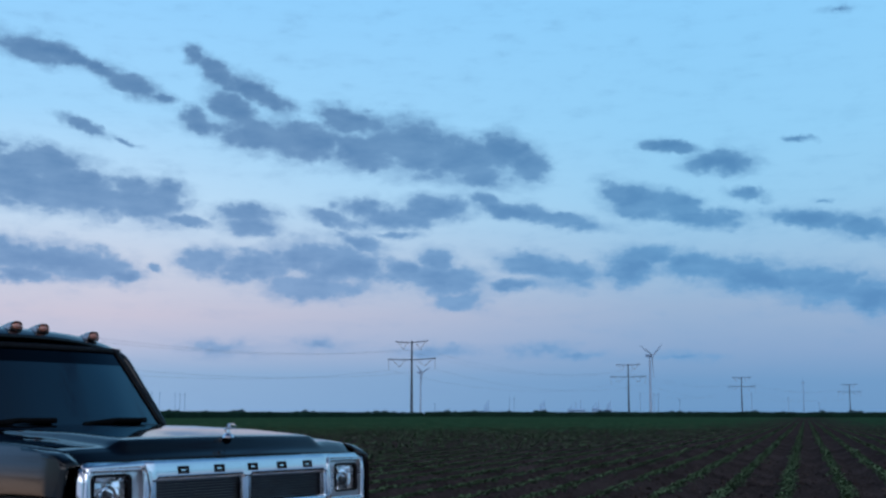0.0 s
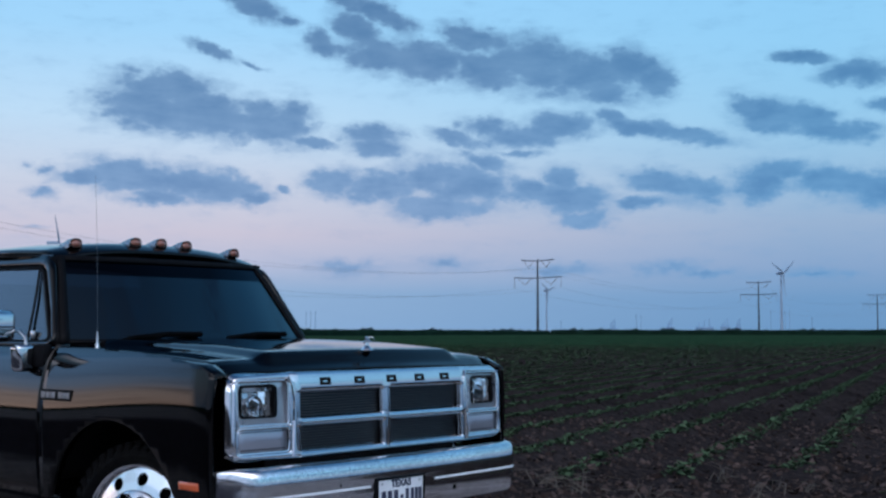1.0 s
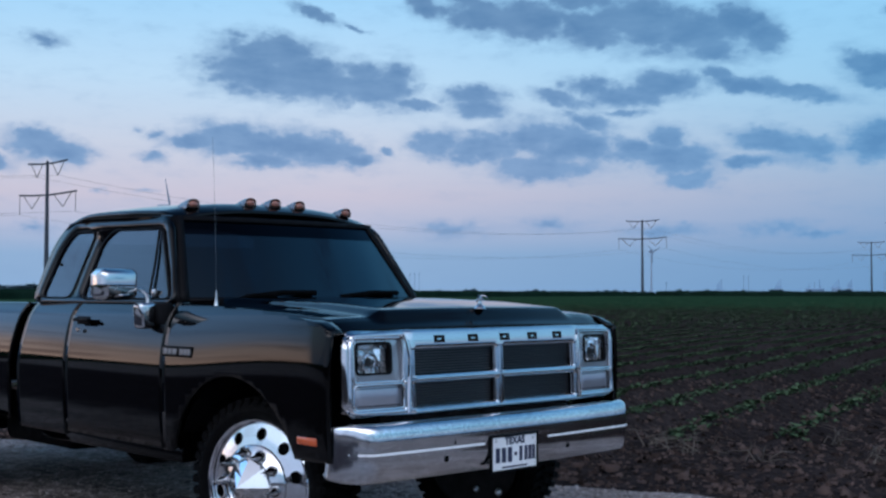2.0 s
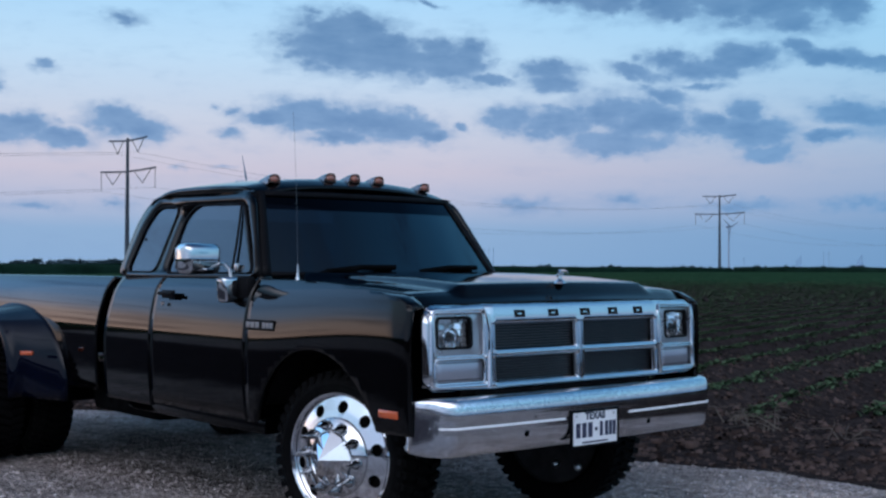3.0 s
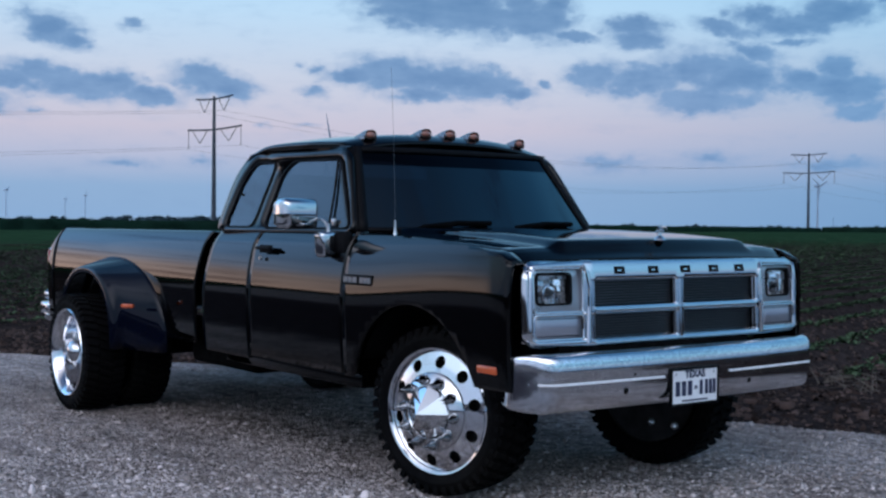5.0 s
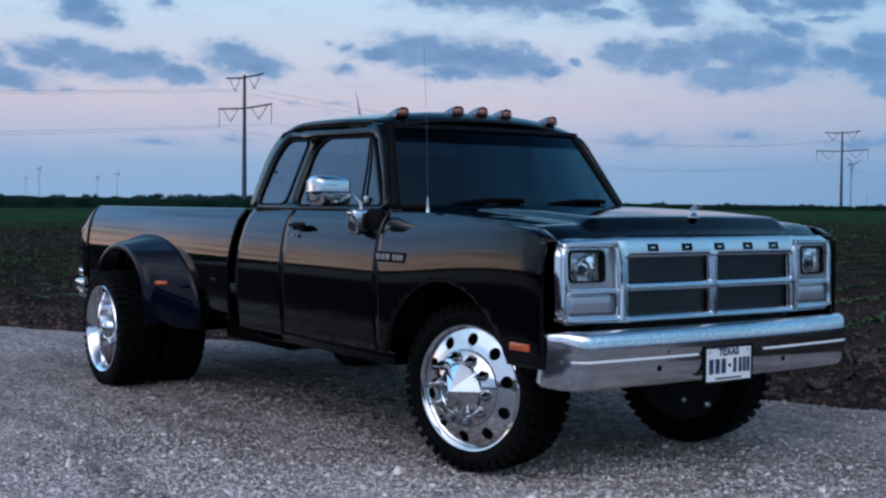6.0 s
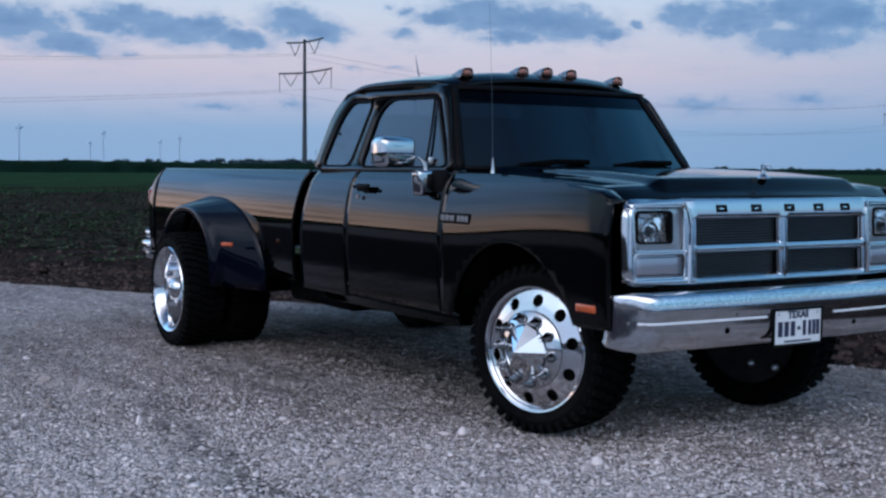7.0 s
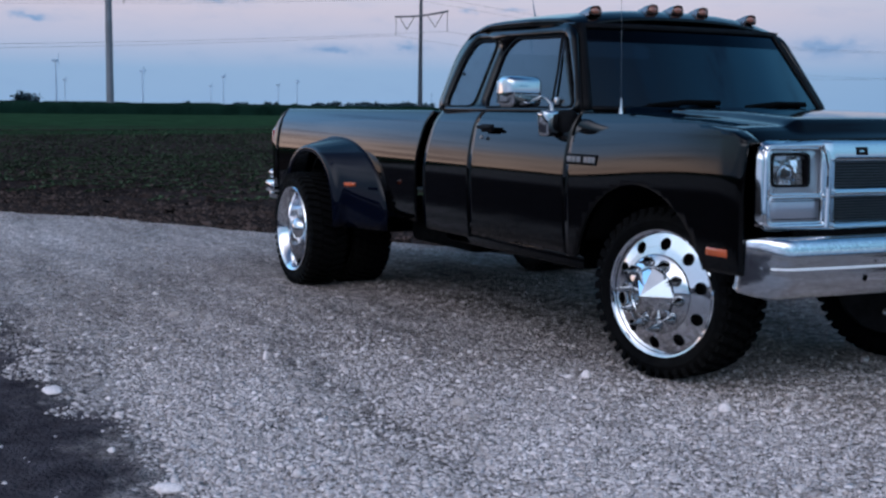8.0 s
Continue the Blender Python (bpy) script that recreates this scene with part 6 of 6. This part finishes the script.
STEER = 14.0
for xs in (0.116, 0.283):  # pale discs added for the light through the left wheel's holes
    part("hole_light_spot", lathe(bmesh.new(), [(0, 0.012), (0.012, 0.010), (0.020, 0.0), (0.020, -0.02)], 14, pose(xs, 0.545, 0.256, 75, 0, 40)), SATIN, truck, "pale disc standing in for light through a wheel hole")
front_wheel(pose(0, -0.73, TYRE_R + 0.006, 0, 0, STEER) @ pose(0, 0, 0, 90, 0, 0) @ pose(0, 0, 0, 0, 0, -6), -6)
front_wheel(pose(0, 0.73, TYRE_R, 0, 0, STEER) @ pose(0, 0, 0, -90, 0, 0))
rear_wheel(pose(-WHEELBASE, -1.345, TYRE_R - 0.021, 90))
rear_wheel(pose(-WHEELBASE, 1.345, TYRE_R - 0.021, -90))

# ---------- crop seedlings in rows ----------
def seedlings(n_row_lo, n_row_hi, s_lo, s_hi, gap, size, keep, leaves, seed):
    """Points along the rows, each a tuft of folded leaves."""
    r = np.random.default_rng(seed)
    pts = []
    for k in range(n_row_lo, n_row_hi):
        s = np.arange(s_lo, s_hi, gap)
        s = s + r.normal(0, gap * 0.35, len(s))
        c = ROW_0 + ROW_STEP * k + r.normal(0, 0.075, len(s)) + 0.02 * np.sin(0.6 * s + k)
        x, y = RP[0] * c + RD[0] * s, RP[1] * c + RD[1] * s
        stand = 0.5 + 0.5 * np.sin(0.35 * s + 1.7 * k) * np.sin(0.11 * s + 0.9 * k)
        m = (y - edge_y(x) > 3.4 + 0.8 * np.sin(2.1 * k)) & (r.random(len(s)) < keep * (0.55 + 0.6 * stand))
        pts.append(np.stack([x, y, c], -1)[m])
    p = np.concatenate(pts)
    n = len(p)
    z = soil_height(p[:, 0], p[:, 1], p[:, 2])
    s = size * r.uniform(0.55, 1.35, n)
    a = r.uniform(0, 6.28, (n, leaves))
    up = r.uniform(0.25, 0.95, (n, leaves))
    ln = s[:, None] * r.uniform(0.6, 1.2, (n, leaves))
    wd = ln * r.uniform(0.28, 0.42, (n, leaves))
    d = np.stack([np.cos(a), np.sin(a), up], -1)
    side = np.stack([-np.sin(a), np.cos(a), 0 * a], -1)
    root = np.stack([p[:, 0], p[:, 1], z - 0.01], -1)[:, None] + d * (0.15 * ln)[..., None] + np.array([0, 0, 1]) * (0.25 * s[:, None, None])
    tip = root + d * ln[..., None] - np.array([0, 0, 0.3]) * ln[..., None]
    mid = root + d * (0.55 * ln)[..., None]
    v = np.stack([root, mid + side * wd[..., None], tip, mid - side * wd[..., None]], 2).reshape(-1, 3)
    f = np.arange(len(v)).reshape(-1, 4)
    return v, f


near_v, near_f = seedlings(-26, 12, 2.0, 40.0, 0.025, 0.054, 0.96, 5, 11)
tagged(soup("crop_seedlings", near_v, near_f, LEAF), "low green crop seedlings in straight rows", "seedlings", kind="stuff")
mid_v, mid_f = seedlings(-60, 20, 40.0, 84.0, 0.13, 0.090, 0.92, 5, 12)
west_v, west_f = seedlings(-60, -26, -30.0, 40.0, 0.10, 0.066, 0.92, 5, 13)
thin_v, thin_f = seedlings(-80, 28, 84.0, 122.0, 0.30, 0.110, 0.85, 5, 17)
last_v, last_f = seedlings(-80, 34, 122.0, 180.0, 0.90, 0.120, 0.8, 5, 18)
mid_f = np.concatenate([mid_f, thin_f + len(mid_v), last_f + len(mid_v) + len(thin_v)])
mid_v = np.concatenate([mid_v, thin_v, last_v])
tagged(soup("crop_seedlings", np.concatenate([mid_v, west_v]), np.concatenate([mid_f, west_f + len(mid_v)]), LEAF), "low green crop rows further out", "seedlings", kind="stuff")


def row_humps(k0, k1, s0, s1, step, seed):
    """Far rows: low leafy ridges, uneven in height and width."""
    r = np.random.default_rng(seed)
    s = np.arange(s0, s1, step)
    vs, fs, base = [], [], 0
    for k in range(k0, k1):
        n = len(s)
        c = ROW_0 + ROW_STEP * k + r.normal(0, 0.03, n)
        grown = np.clip((np.maximum(s, -ROW_STEP * k) - 30.0) / 130.0, 0.10, 1.0)
        w, h = 0.15 * r.uniform(0.55, 1.3, n) * (0.35 + 0.65 * grown), 0.115 * r.uniform(0.35, 1.3, n) * grown
        prof = []
        for dc, dz in ((-1, 0), (0, 1), (1, 0)):
            cc = c + dc * w
            x, y = RP[0] * cc + RD[0] * s, RP[1] * cc + RD[1] * s
            prof.append(np.stack([x, y, -0.13 + fall(x) + dz * (h + 0.09)], -1))
        v = np.concatenate(prof)
        i = np.arange(3 * n).reshape(3, n) + base
        fs.append(np.stack([i[:-1, :-1], i[:-1, 1:], i[1:, 1:], i[1:, :-1]], -1).reshape(-1, 4))
        vs.append(v)
        base += len(v)
    return np.concatenate(vs), np.concatenate(fs)


a_v, a_f = row_humps(-186, 60, 62.0, 596.0, 2.6, 14)
b_v, b_f = row_humps(-186, -36, -130.0, 62.0, 1.3, 15)
far_rows = soup("crop_seedlings", np.concatenate([a_v, b_v]), np.concatenate([a_f, b_f + len(a_v)]), LEAF_FAR)
tagged(far_rows, "green crop rows running to the field's far end", "seedlings", kind="stuff")

# clods on the bare headland between road and rows
r = np.random.default_rng(21)
n = 30000
x = r.uniform(-22, 6, n)
y = edge_y(x) + 0.1 + 12.0 * r.random(n) ** 1.7
c = RP[0] * x + RP[1] * y
s = r.gamma(2.0, 0.0075, n) + 0.006
v, f = chips(x, y, soil_height(x, y, c) - 0.2 * s, s, 0.8, r)
CLOD = material("dry_soil_clod", (0.060, 0.042, 0.037), 0.95, spread=0.3, per_piece=0.65, spec=0.0)
tagged(soup("soil_clods", v, f.reshape(-1, 3), CLOD), "crumbled soil clods on the bare headland", "soil", kind="stuff")

# turned-up crumbs of soil between the rows
n = 45000
a, d = np.radians(r.uniform(12, 86, n)), 6.0 + 34.0 * r.random(n) ** 1.5
x, y = 4.7 - d * np.sin(a), -4.2 + d * np.cos(a)
c = RP[0] * x + RP[1] * y
ok = (y > edge_y(x) + 0.3) & (np.cos(2 * np.pi * (c - ROW_0) / ROW_STEP) < 0.35 + 3.0 * (y - edge_y(x) < 3.5))
x, y, d = x[ok], y[ok], d[ok]
s = (r.gamma(2.0, 0.005, len(x)) + 0.006) * (0.8 + 0.02 * d)
v, f = chips(x, y, soil_height(x, y, RP[0] * x + RP[1] * y) - 0.2 * s, s, 0.8, r)
DARK_CLOD = material("moist_soil_clod", (0.026, 0.020, 0.018), 0.95, spread=0.4, per_piece=0.85, spec=0.0)
tagged(soup("soil_clods", v, f.reshape(-1, 3), DARK_CLOD), "moist dark soil crumbs between the crop rows", "soil", kind="stuff")

# dry stalks: a pulled-up plant lying by the road, and scattered straw
def stalk_heap(x0, y0, size, count, seed):
    r = random.Random(seed)
    bm = bmesh.new()
    for k in range(count):
        a, b = r.uniform(0, 6.28), r.uniform(0.1, 1.1)
        p = Vector((r.gauss(0, size * 0.25), r.gauss(0, size * 0.25), 0.0))
        d = Vector((math.cos(a) * math.cos(b), math.sin(a) * math.cos(b), math.sin(b))) * size * r.uniform(0.5, 1.0)
        q = p + d * 0.5 + Vector((r.gauss(0, 0.03), r.gauss(0, 0.03), 0.02))
        e = p + d + Vector((r.gauss(0, 0.05), r.gauss(0, 0.05), -abs(d.z) * 0.5))
        tube(bm, [p, q, e], 0.006 * r.uniform(0.6, 1.3), 5, 0.002)
        if r.random() < 0.6:
            tube(bm, [q, q + Vector((r.gauss(0, 0.08), r.gauss(0, 0.08), r.uniform(0, 0.08)))], 0.003, 4, 0.001)
    ob = part("dry_stalks", bm, STRAW, label="heap of pale dried crop stalks on bare soil", category="dead plant", smooth=False)
    z = float(soil_height(np.float64(x0), np.float64(y0), RP[0] * x0 + RP[1] * y0))
    ob.location = (x0, y0, z)
    return tagged(ob, kind="stuff")


stalk_heap(-1.23, 4.51, 0.42, 16, 1)
stalk_heap(-0.85, 6.36, 0.3, 9, 2)
stalk_heap(0.13, 5.62, 0.22, 6, 3)
stalk_heap(0.25, 4.93, 0.24, 7, 4)
stalk_heap(-0.38, 4.32, 0.26, 7, 5)
stalk_heap(-1.73, 4.79, 0.34, 9, 6)
stalk_heap(0.27, 5.90, 0.2, 5, 7)

# ---------- tall crop closing the field ----------
def tall_crop(name, c0, s0, c1, s1, height, seed, label):
    """A long stand of tall leafy crop: an uneven core with blades over its face and top."""
    r = np.random.default_rng(seed)
    a = np.array([RP[0] * c0 + RD[0] * s0, RP[1] * c0 + RD[1] * s0])
    b = np.array([RP[0] * c1 + RD[0] * s1, RP[1] * c1 + RD[1] * s1])
    length = float(np.hypot(*(b - a)))
    d = (b - a) / length
    back = np.array([d[1], -d[0]])
    eye = np.array([4.7, -4.2])
    if back @ (a - eye) < 0:
        back = -back
    n = int(length / 0.7)
    t = np.linspace(0, length, n)
    h = height * (0.93 + 0.05 * np.sin(t * 0.05) + 0.04 * np.sin(t * 0.31 + 1) + r.normal(0, 0.035, n))
    rows = []
    for off, k in ((0.0, 0.0), (0.15, 0.5), (0.45, 0.9), (1.4, 1.0), (6.0, 1.02), (30.0, 1.0)):
        j = r.normal(0, 0.12, n)
        p = a + d * t[:, None] + back * (off + j)[:, None]
        rows.append(np.column_stack([p, -0.1 + k * h * (1 + (r.normal(0, 0.03, n) if k > 0.6 else 0))]))
    v = np.concatenate(rows)
    idx = np.arange(len(v)).reshape(len(rows), n)
    q = np.stack([idx[:-1, :-1], idx[1:, :-1], idx[1:, 1:], idx[:-1, 1:]], -1).reshape(-1, 4)
    nb = int(length * 14)
    tt = r.uniform(0, length, nb)
    off = np.abs(r.normal(0, 1.2, nb)) - 0.15
    z0 = r.uniform(0.1, 0.9, nb) * np.where(off > 0.4, 1.0, 0.8) * height
    p = np.column_stack([a + d * tt[:, None] + back * off[:, None], z0])
    lean = r.uniform(-0.5, 0.5, (nb, 2))
    ln = r.uniform(0.35, 0.75, nb) * height / 2.2
    tip = p + np.column_stack([lean * ln[:, None], ln * r.uniform(0.2, 1.0, nb)])
    tip[:, 2] = np.minimum(tip[:, 2], height * r.uniform(0.98, 1.10, nb))
    w = np.column_stack([d[None] * r.uniform(0.05, 0.12, nb)[:, None], np.zeros(nb)])
    bv = np.stack([p - w, p + w, tip + 0.2 * w, tip - 0.2 * w], 1).reshape(-1, 3)
    bf = np.arange(len(bv)).reshape(-1, 4) + len(v)
    tagged(soup(name, np.concatenate([v, bv]), np.concatenate([q, bf]), CANE), label, "tall crop", kind="stuff")


tall_crop("tall_crop", -188, -160, -188, 600, 2.15, 31, "dark green stand of tall crop along the field's side")
tall_crop("tall_crop", -188, 600, 420, 600, 2.6, 32, "dark green stand of tall crop across the field's end")

# ---------- far things, by bearing (left of +y) and distance from the turnout ----------
def bearing(az, dist, z=-0.04):
    return Vector((4.7 - dist * math.sin(radians(az)), -4.2 + dist * math.cos(radians(az)), z))


# ---------- transmission line ----------


def line_pole(group):
    pole = empty("transmission_pole", "tall dark steel transmission pole with two crossarms", "power pole", group=group)
    bm = lathe(bmesh.new(), [(0.48, 0), (0.46, 4), (0.36, 14), (0.27, 25.6), (0.0, 25.7)], 14)
    part("shaft", bm, STEEL_DARK, pole)
    for z, half in ((25.1, 6.3), (19.2, 9.2)):
        arm = part("crossarm", tube(bmesh.new(), [(-half, 0, z + 0.35), (-half * 0.5, 0, z + 0.12), (0, 0, z), (half * 0.5, 0, z + 0.12), (half, 0, z + 0.35)], 0.17, 8), STEEL_DARK, pole)
        for s in (-1, 1):
            low = Vector((s * half * 0.54, 0, z - 2.4))
            part("insulator_string", tube(bmesh.new(), [(s * half * 0.84, 0, z + 0.2), low], 0.09, 6), PORCELAIN, arm)
            part("insulator_string", tube(bmesh.new(), [(s * half * 0.24, 0, z), low], 0.09, 6), PORCELAIN, arm)
            if half > 7:
                part("insulator_string", tube(bmesh.new(), [(s * half * 0.98, 0, z + 0.3), (s * half * 0.98, 0, z - 3.4)], 0.08, 6), PORCELAIN, arm)
    return pole


BIG = 1.56  # pole height is 26 m times this
SPOTS = [bearing(*POLE) for POLE in ((64.26, 237 * BIG), (36.53, 410 * BIG), (26.32, 607 * BIG), (21.17, 834 * BIG), (16.46, 1050 * BIG))]
step = (SPOTS[1] - SPOTS[0])
SPOTS.insert(0, SPOTS[0] - step * 1.75)
first = line_pole("poles of the transmission line")
yaw = math.degrees(math.atan2(step.y, step.x)) - 90
turned = pose(0, 0, 0, 0, 0, yaw) @ Matrix.Diagonal((BIG, BIG, BIG, 1))
first.matrix_world = Matrix.Translation(SPOTS[0]) @ turned
poles = [first] + [copy_thing(first, Matrix.Translation(p) @ pose(0, 0, 0, 0, 0, yaw)) for p in SPOTS[1:]]
WIRE = material("dull_aluminium_cable", (0.14, 0.165, 0.20), 0.6)
for (hx, hz) in ((-6.3 * 0.54, 22.7), (6.3 * 0.54, 22.7), (-9.2 * 0.98, 15.8), (9.2 * 0.98, 15.8)):
    bm = bmesh.new()
    pts = []
    for a, b in zip(SPOTS, SPOTS[1:]):
        side = Vector((math.cos(radians(yaw)), math.sin(radians(yaw)), 0)) * hx * BIG
        for k in range(17):
            t = k / 16
            if k == 0 and pts:
                continue
            pts.append(a.lerp(b, t) + side + Vector((0, 0, BIG * (hz - 5.5 * min(1.6, (b - a).length / step.length) * 4 * t * (1 - t)))))
    tube(bm, pts, 0.036, 5)
    tagged(part("power_cable", bm, WIRE), "sagging overhead power cable between steel poles", "cable", group="cables of the transmission line")

# stout pale pole of a second line
pole = empty("steel_monopole", "stout pale galvanised steel pole rising past the crop", "power pole", Matrix.Translation(bearing(78.57, 222)))
part("shaft", lathe(bmesh.new(), [(0.66, 0), (0.64, 5), (0.56, 24), (0.45, 42), (0, 42.1)], 18), STEEL, pole)
part("crossarm", tube(bmesh.new(), [(-6, 0, 40), (0, 0, 39.2), (6, 0, 40)], 0.2, 8), STEEL, pole)
part("insulator_string", tube(bmesh.new(), [(3.0, 1.2, 39.5), (5.4, 1.5, 19.0)], 0.09, 6), PORCELAIN, pole)


# ---------- wind turbines ----------
def wind_turbine(az, dist, hub, blade, face, spin, paint=TURBINE):
    """Three tapered blades on a nacelle and a tapered tower."""
    t = empty("wind_turbine", "pale three-bladed wind turbine far across the fields", "wind turbine", Matrix.Translation(bearing(az, dist)) @ pose(0, 0, 0, 0, 0, az + face), "wind turbines")
    part("tower", lathe(bmesh.new(), [(1.9, 0), (1.6, hub * 0.4), (1.0, hub - 1.5), (0, hub - 1.4)], 14), paint, t)
    part("nacelle", box(bmesh.new(), -2.0, 2.0, -3.2, 6.5, hub - 2, hub + 2, 0.7), paint, t)
    rotor = part("rotor_hub", lathe(bmesh.new(), [(1.5, -1.0), (1.6, 0.2), (1.2, 1.6), (0, 2.4)], 14, pose(0, -3.4, hub, 90)), paint, t)
    for k in range(3):
        bm = bmesh.new()
        rows = []
        for i in range(9):
            u = i / 8
            w = (0.9 if i == 0 else 1.9 - 1.5 * u)
            d = 0.7 * (1 - u) + 0.12
            rows.append([(w * math.cos(a) + 0.3 * w, d * math.sin(a) * 0.6, 1.2 + (blade - 1.2) * u) for a in [2 * math.pi * j / 8 for j in range(8)]])
        sheet(bm, rows, close_u=True)
        bmesh.ops.transform(bm, matrix=pose(0, -4.2, hub, 0, 0, 0) @ pose(0, 0, 0, 0, spin + 120 * k, 0), verts=bm.verts)
        part("blade", bm, paint, rotor)


wind_turbine(25.31, 1660, 80, 30, 55, 55)
wind_turbine(36.12, 2240, 78, 24, 50, 65)
wind_turbine(59.02, 1060, 75.4, 25, 62, -20)
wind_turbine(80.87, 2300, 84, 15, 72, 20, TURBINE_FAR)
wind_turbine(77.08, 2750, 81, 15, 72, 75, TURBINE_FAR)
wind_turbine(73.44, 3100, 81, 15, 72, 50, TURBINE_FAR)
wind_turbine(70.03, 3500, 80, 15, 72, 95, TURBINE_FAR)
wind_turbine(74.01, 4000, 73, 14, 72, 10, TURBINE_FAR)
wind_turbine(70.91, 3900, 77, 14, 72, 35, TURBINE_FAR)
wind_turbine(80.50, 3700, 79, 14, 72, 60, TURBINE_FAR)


# ---------- masts, sheds and trees along the horizon ----------
def mast(az, el, dist, thick_m, count=1, gap=0.0):
    for k in range(count):
        h = 1.3 + dist * math.tan(radians(el))
        m = empty("lattice_mast", "thin hazy mast on the horizon", "mast", Matrix.Translation(bearing(az + gap * k, dist)), "masts on the horizon")
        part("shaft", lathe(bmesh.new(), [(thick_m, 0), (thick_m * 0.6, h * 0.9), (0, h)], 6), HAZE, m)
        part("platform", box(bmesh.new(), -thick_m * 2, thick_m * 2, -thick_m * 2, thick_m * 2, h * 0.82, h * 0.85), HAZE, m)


mast(18.45, 1.70, 2400, 1.1)
mast(20.74, 1.05, 2400, 0.8)
mast(19.12, 0.85, 2600, 0.8)
mast(17.78, 0.62, 2600, 0.8)
mast(31.69, 0.88, 2600, 0.7, 2, 0.22)
mast(25.79, 1.08, 2600, 0.8)
mast(24.96, 1.08, 2600, 0.8, 2, 0.2)
mast(23.98, 0.76, 2600, 0.8)
mast(35.43, 0.56, 2600, 0.8)
mast(48.24, 1.10, 2600, 0.7, 3, 0.35)
mast(47.10, 1.05, 2600, 0.7, 3, 0.22)
mast(63.7, 0.9, 2900, 0.8)


def shed(az, dist, w, h, d=30.0):
    s = empty("process_plant", "pale hazy industrial shed with stacks on the horizon", "building", Matrix.Translation(bearing(az, dist)) @ pose(0, 0, 0, 0, 0, az), "industrial sheds")
    h, w = 1.5 * h, 0.55 * w
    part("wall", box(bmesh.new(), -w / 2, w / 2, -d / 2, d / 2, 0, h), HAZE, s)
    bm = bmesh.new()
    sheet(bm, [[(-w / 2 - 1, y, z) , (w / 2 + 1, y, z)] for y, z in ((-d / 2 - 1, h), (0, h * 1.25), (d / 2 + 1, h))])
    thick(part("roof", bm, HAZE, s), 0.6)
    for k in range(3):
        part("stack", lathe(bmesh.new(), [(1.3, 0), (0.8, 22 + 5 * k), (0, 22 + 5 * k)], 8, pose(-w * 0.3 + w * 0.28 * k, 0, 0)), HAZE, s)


shed(30.36, 2600, 26, 7)
shed(28.77, 2700, 70, 7)
shed(27.84, 2700, 34, 8)
shed(27.25, 2700, 24, 7)
shed(33.0, 2700, 30, 5)


def far_tree(az, dist, w, h, seed):
    """Short trunk with limbs and a ragged crown of leaf clumps."""
    r = np.random.default_rng(seed)
    tree = empty("tree", "small dark broadleaf tree beyond the fields", "tree", Matrix.Translation(bearing(az, dist)), "trees on the horizon")
    bm = tube(bmesh.new(), [(0, 0, 0), (0.1, 0, h * 0.25), (0, 0.1, h * 0.45)], h * 0.05, 7, h * 0.03)
    for k in range(5):
        a = k * 1.26
        tube(bm, [(0, 0, h * 0.3), (math.cos(a) * w * 0.2, math.sin(a) * w * 0.2, h * 0.55), (math.cos(a) * w * 0.34, math.sin(a) * w * 0.34, h * 0.72)], h * 0.025, 5, h * 0.008)
    part("trunk", bm, BARK, tree)
    n = 700
    lobe = r.normal(0, 1, (9, 3)) * np.array([w * 0.24, w * 0.24, h * 0.12]) + np.array([0, 0, h * 0.60])
    p = lobe[r.integers(0, 9, n)] + r.normal(0, 1, (n, 3)) * np.array([w * 0.11, w * 0.11, h * 0.12])
    p[:, 2] = np.clip(p[:, 2], h * 0.18, h * 1.02)
    s = 0.055 * w
    v = p[:, None] + r.normal(0, s, (n, 4, 3))
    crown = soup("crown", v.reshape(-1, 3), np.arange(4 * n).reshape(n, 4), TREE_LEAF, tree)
    return tree


far_tree(82.11, 560, 11.0, 7.0, 41)
for i, (az, dist, w, h) in enumerate(((66.2, 600, 9, 8.5), (67.4, 620, 11, 8.2), (68.3, 640, 8, 8.5), (64.0, 600, 8, 8.2), (64.8, 620, 10, 8.7), (65.5, 600, 7, 7.9), (66.8, 640, 8, 9.0), (69.1, 620, 9, 7.8),
                                      (70.0, 640, 7, 7.9), (71.2, 640, 8, 7.5), (62.6, 640, 9, 8.3), (72.6, 600, 7, 7.4), (75.0, 600, 6, 7.2))):
    far_tree(az, dist, w, h * 0.58, 50 + i)


# ---------- low woods right along the horizon ----------
def far_woods(az0, az1, dist, tall, seed):
    """A ragged belt of small crowns: clumps of leaf patches of uneven height, with gaps."""
    r = np.random.default_rng(seed)
    n = int((az1 - az0) * 900)
    az = r.uniform(az0, az1, n)
    swell = 0.45 + 0.30 * np.sin(2.9 * az + 1) * np.sin(1.1 * az) + 0.25 * np.sin(9.7 * az) * np.sin(5.3 * az + 2)
    d = dist + r.normal(0, 25, n)
    z = tall * np.clip(swell, 0.12, 1.0) * r.random(n) ** 0.6
    a = np.radians(az)
    p = np.stack([4.7 - d * np.sin(a), -4.2 + d * np.cos(a), z], -1)
    v = p[:, None] + r.normal(0, 1.0, (n, 4, 3)) * np.array([0.9, 0.9, 0.45])
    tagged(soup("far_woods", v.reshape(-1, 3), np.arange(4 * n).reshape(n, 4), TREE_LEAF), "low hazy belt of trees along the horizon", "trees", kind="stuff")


far_woods(12.0, 48.0, 1250, 6.0, 71)
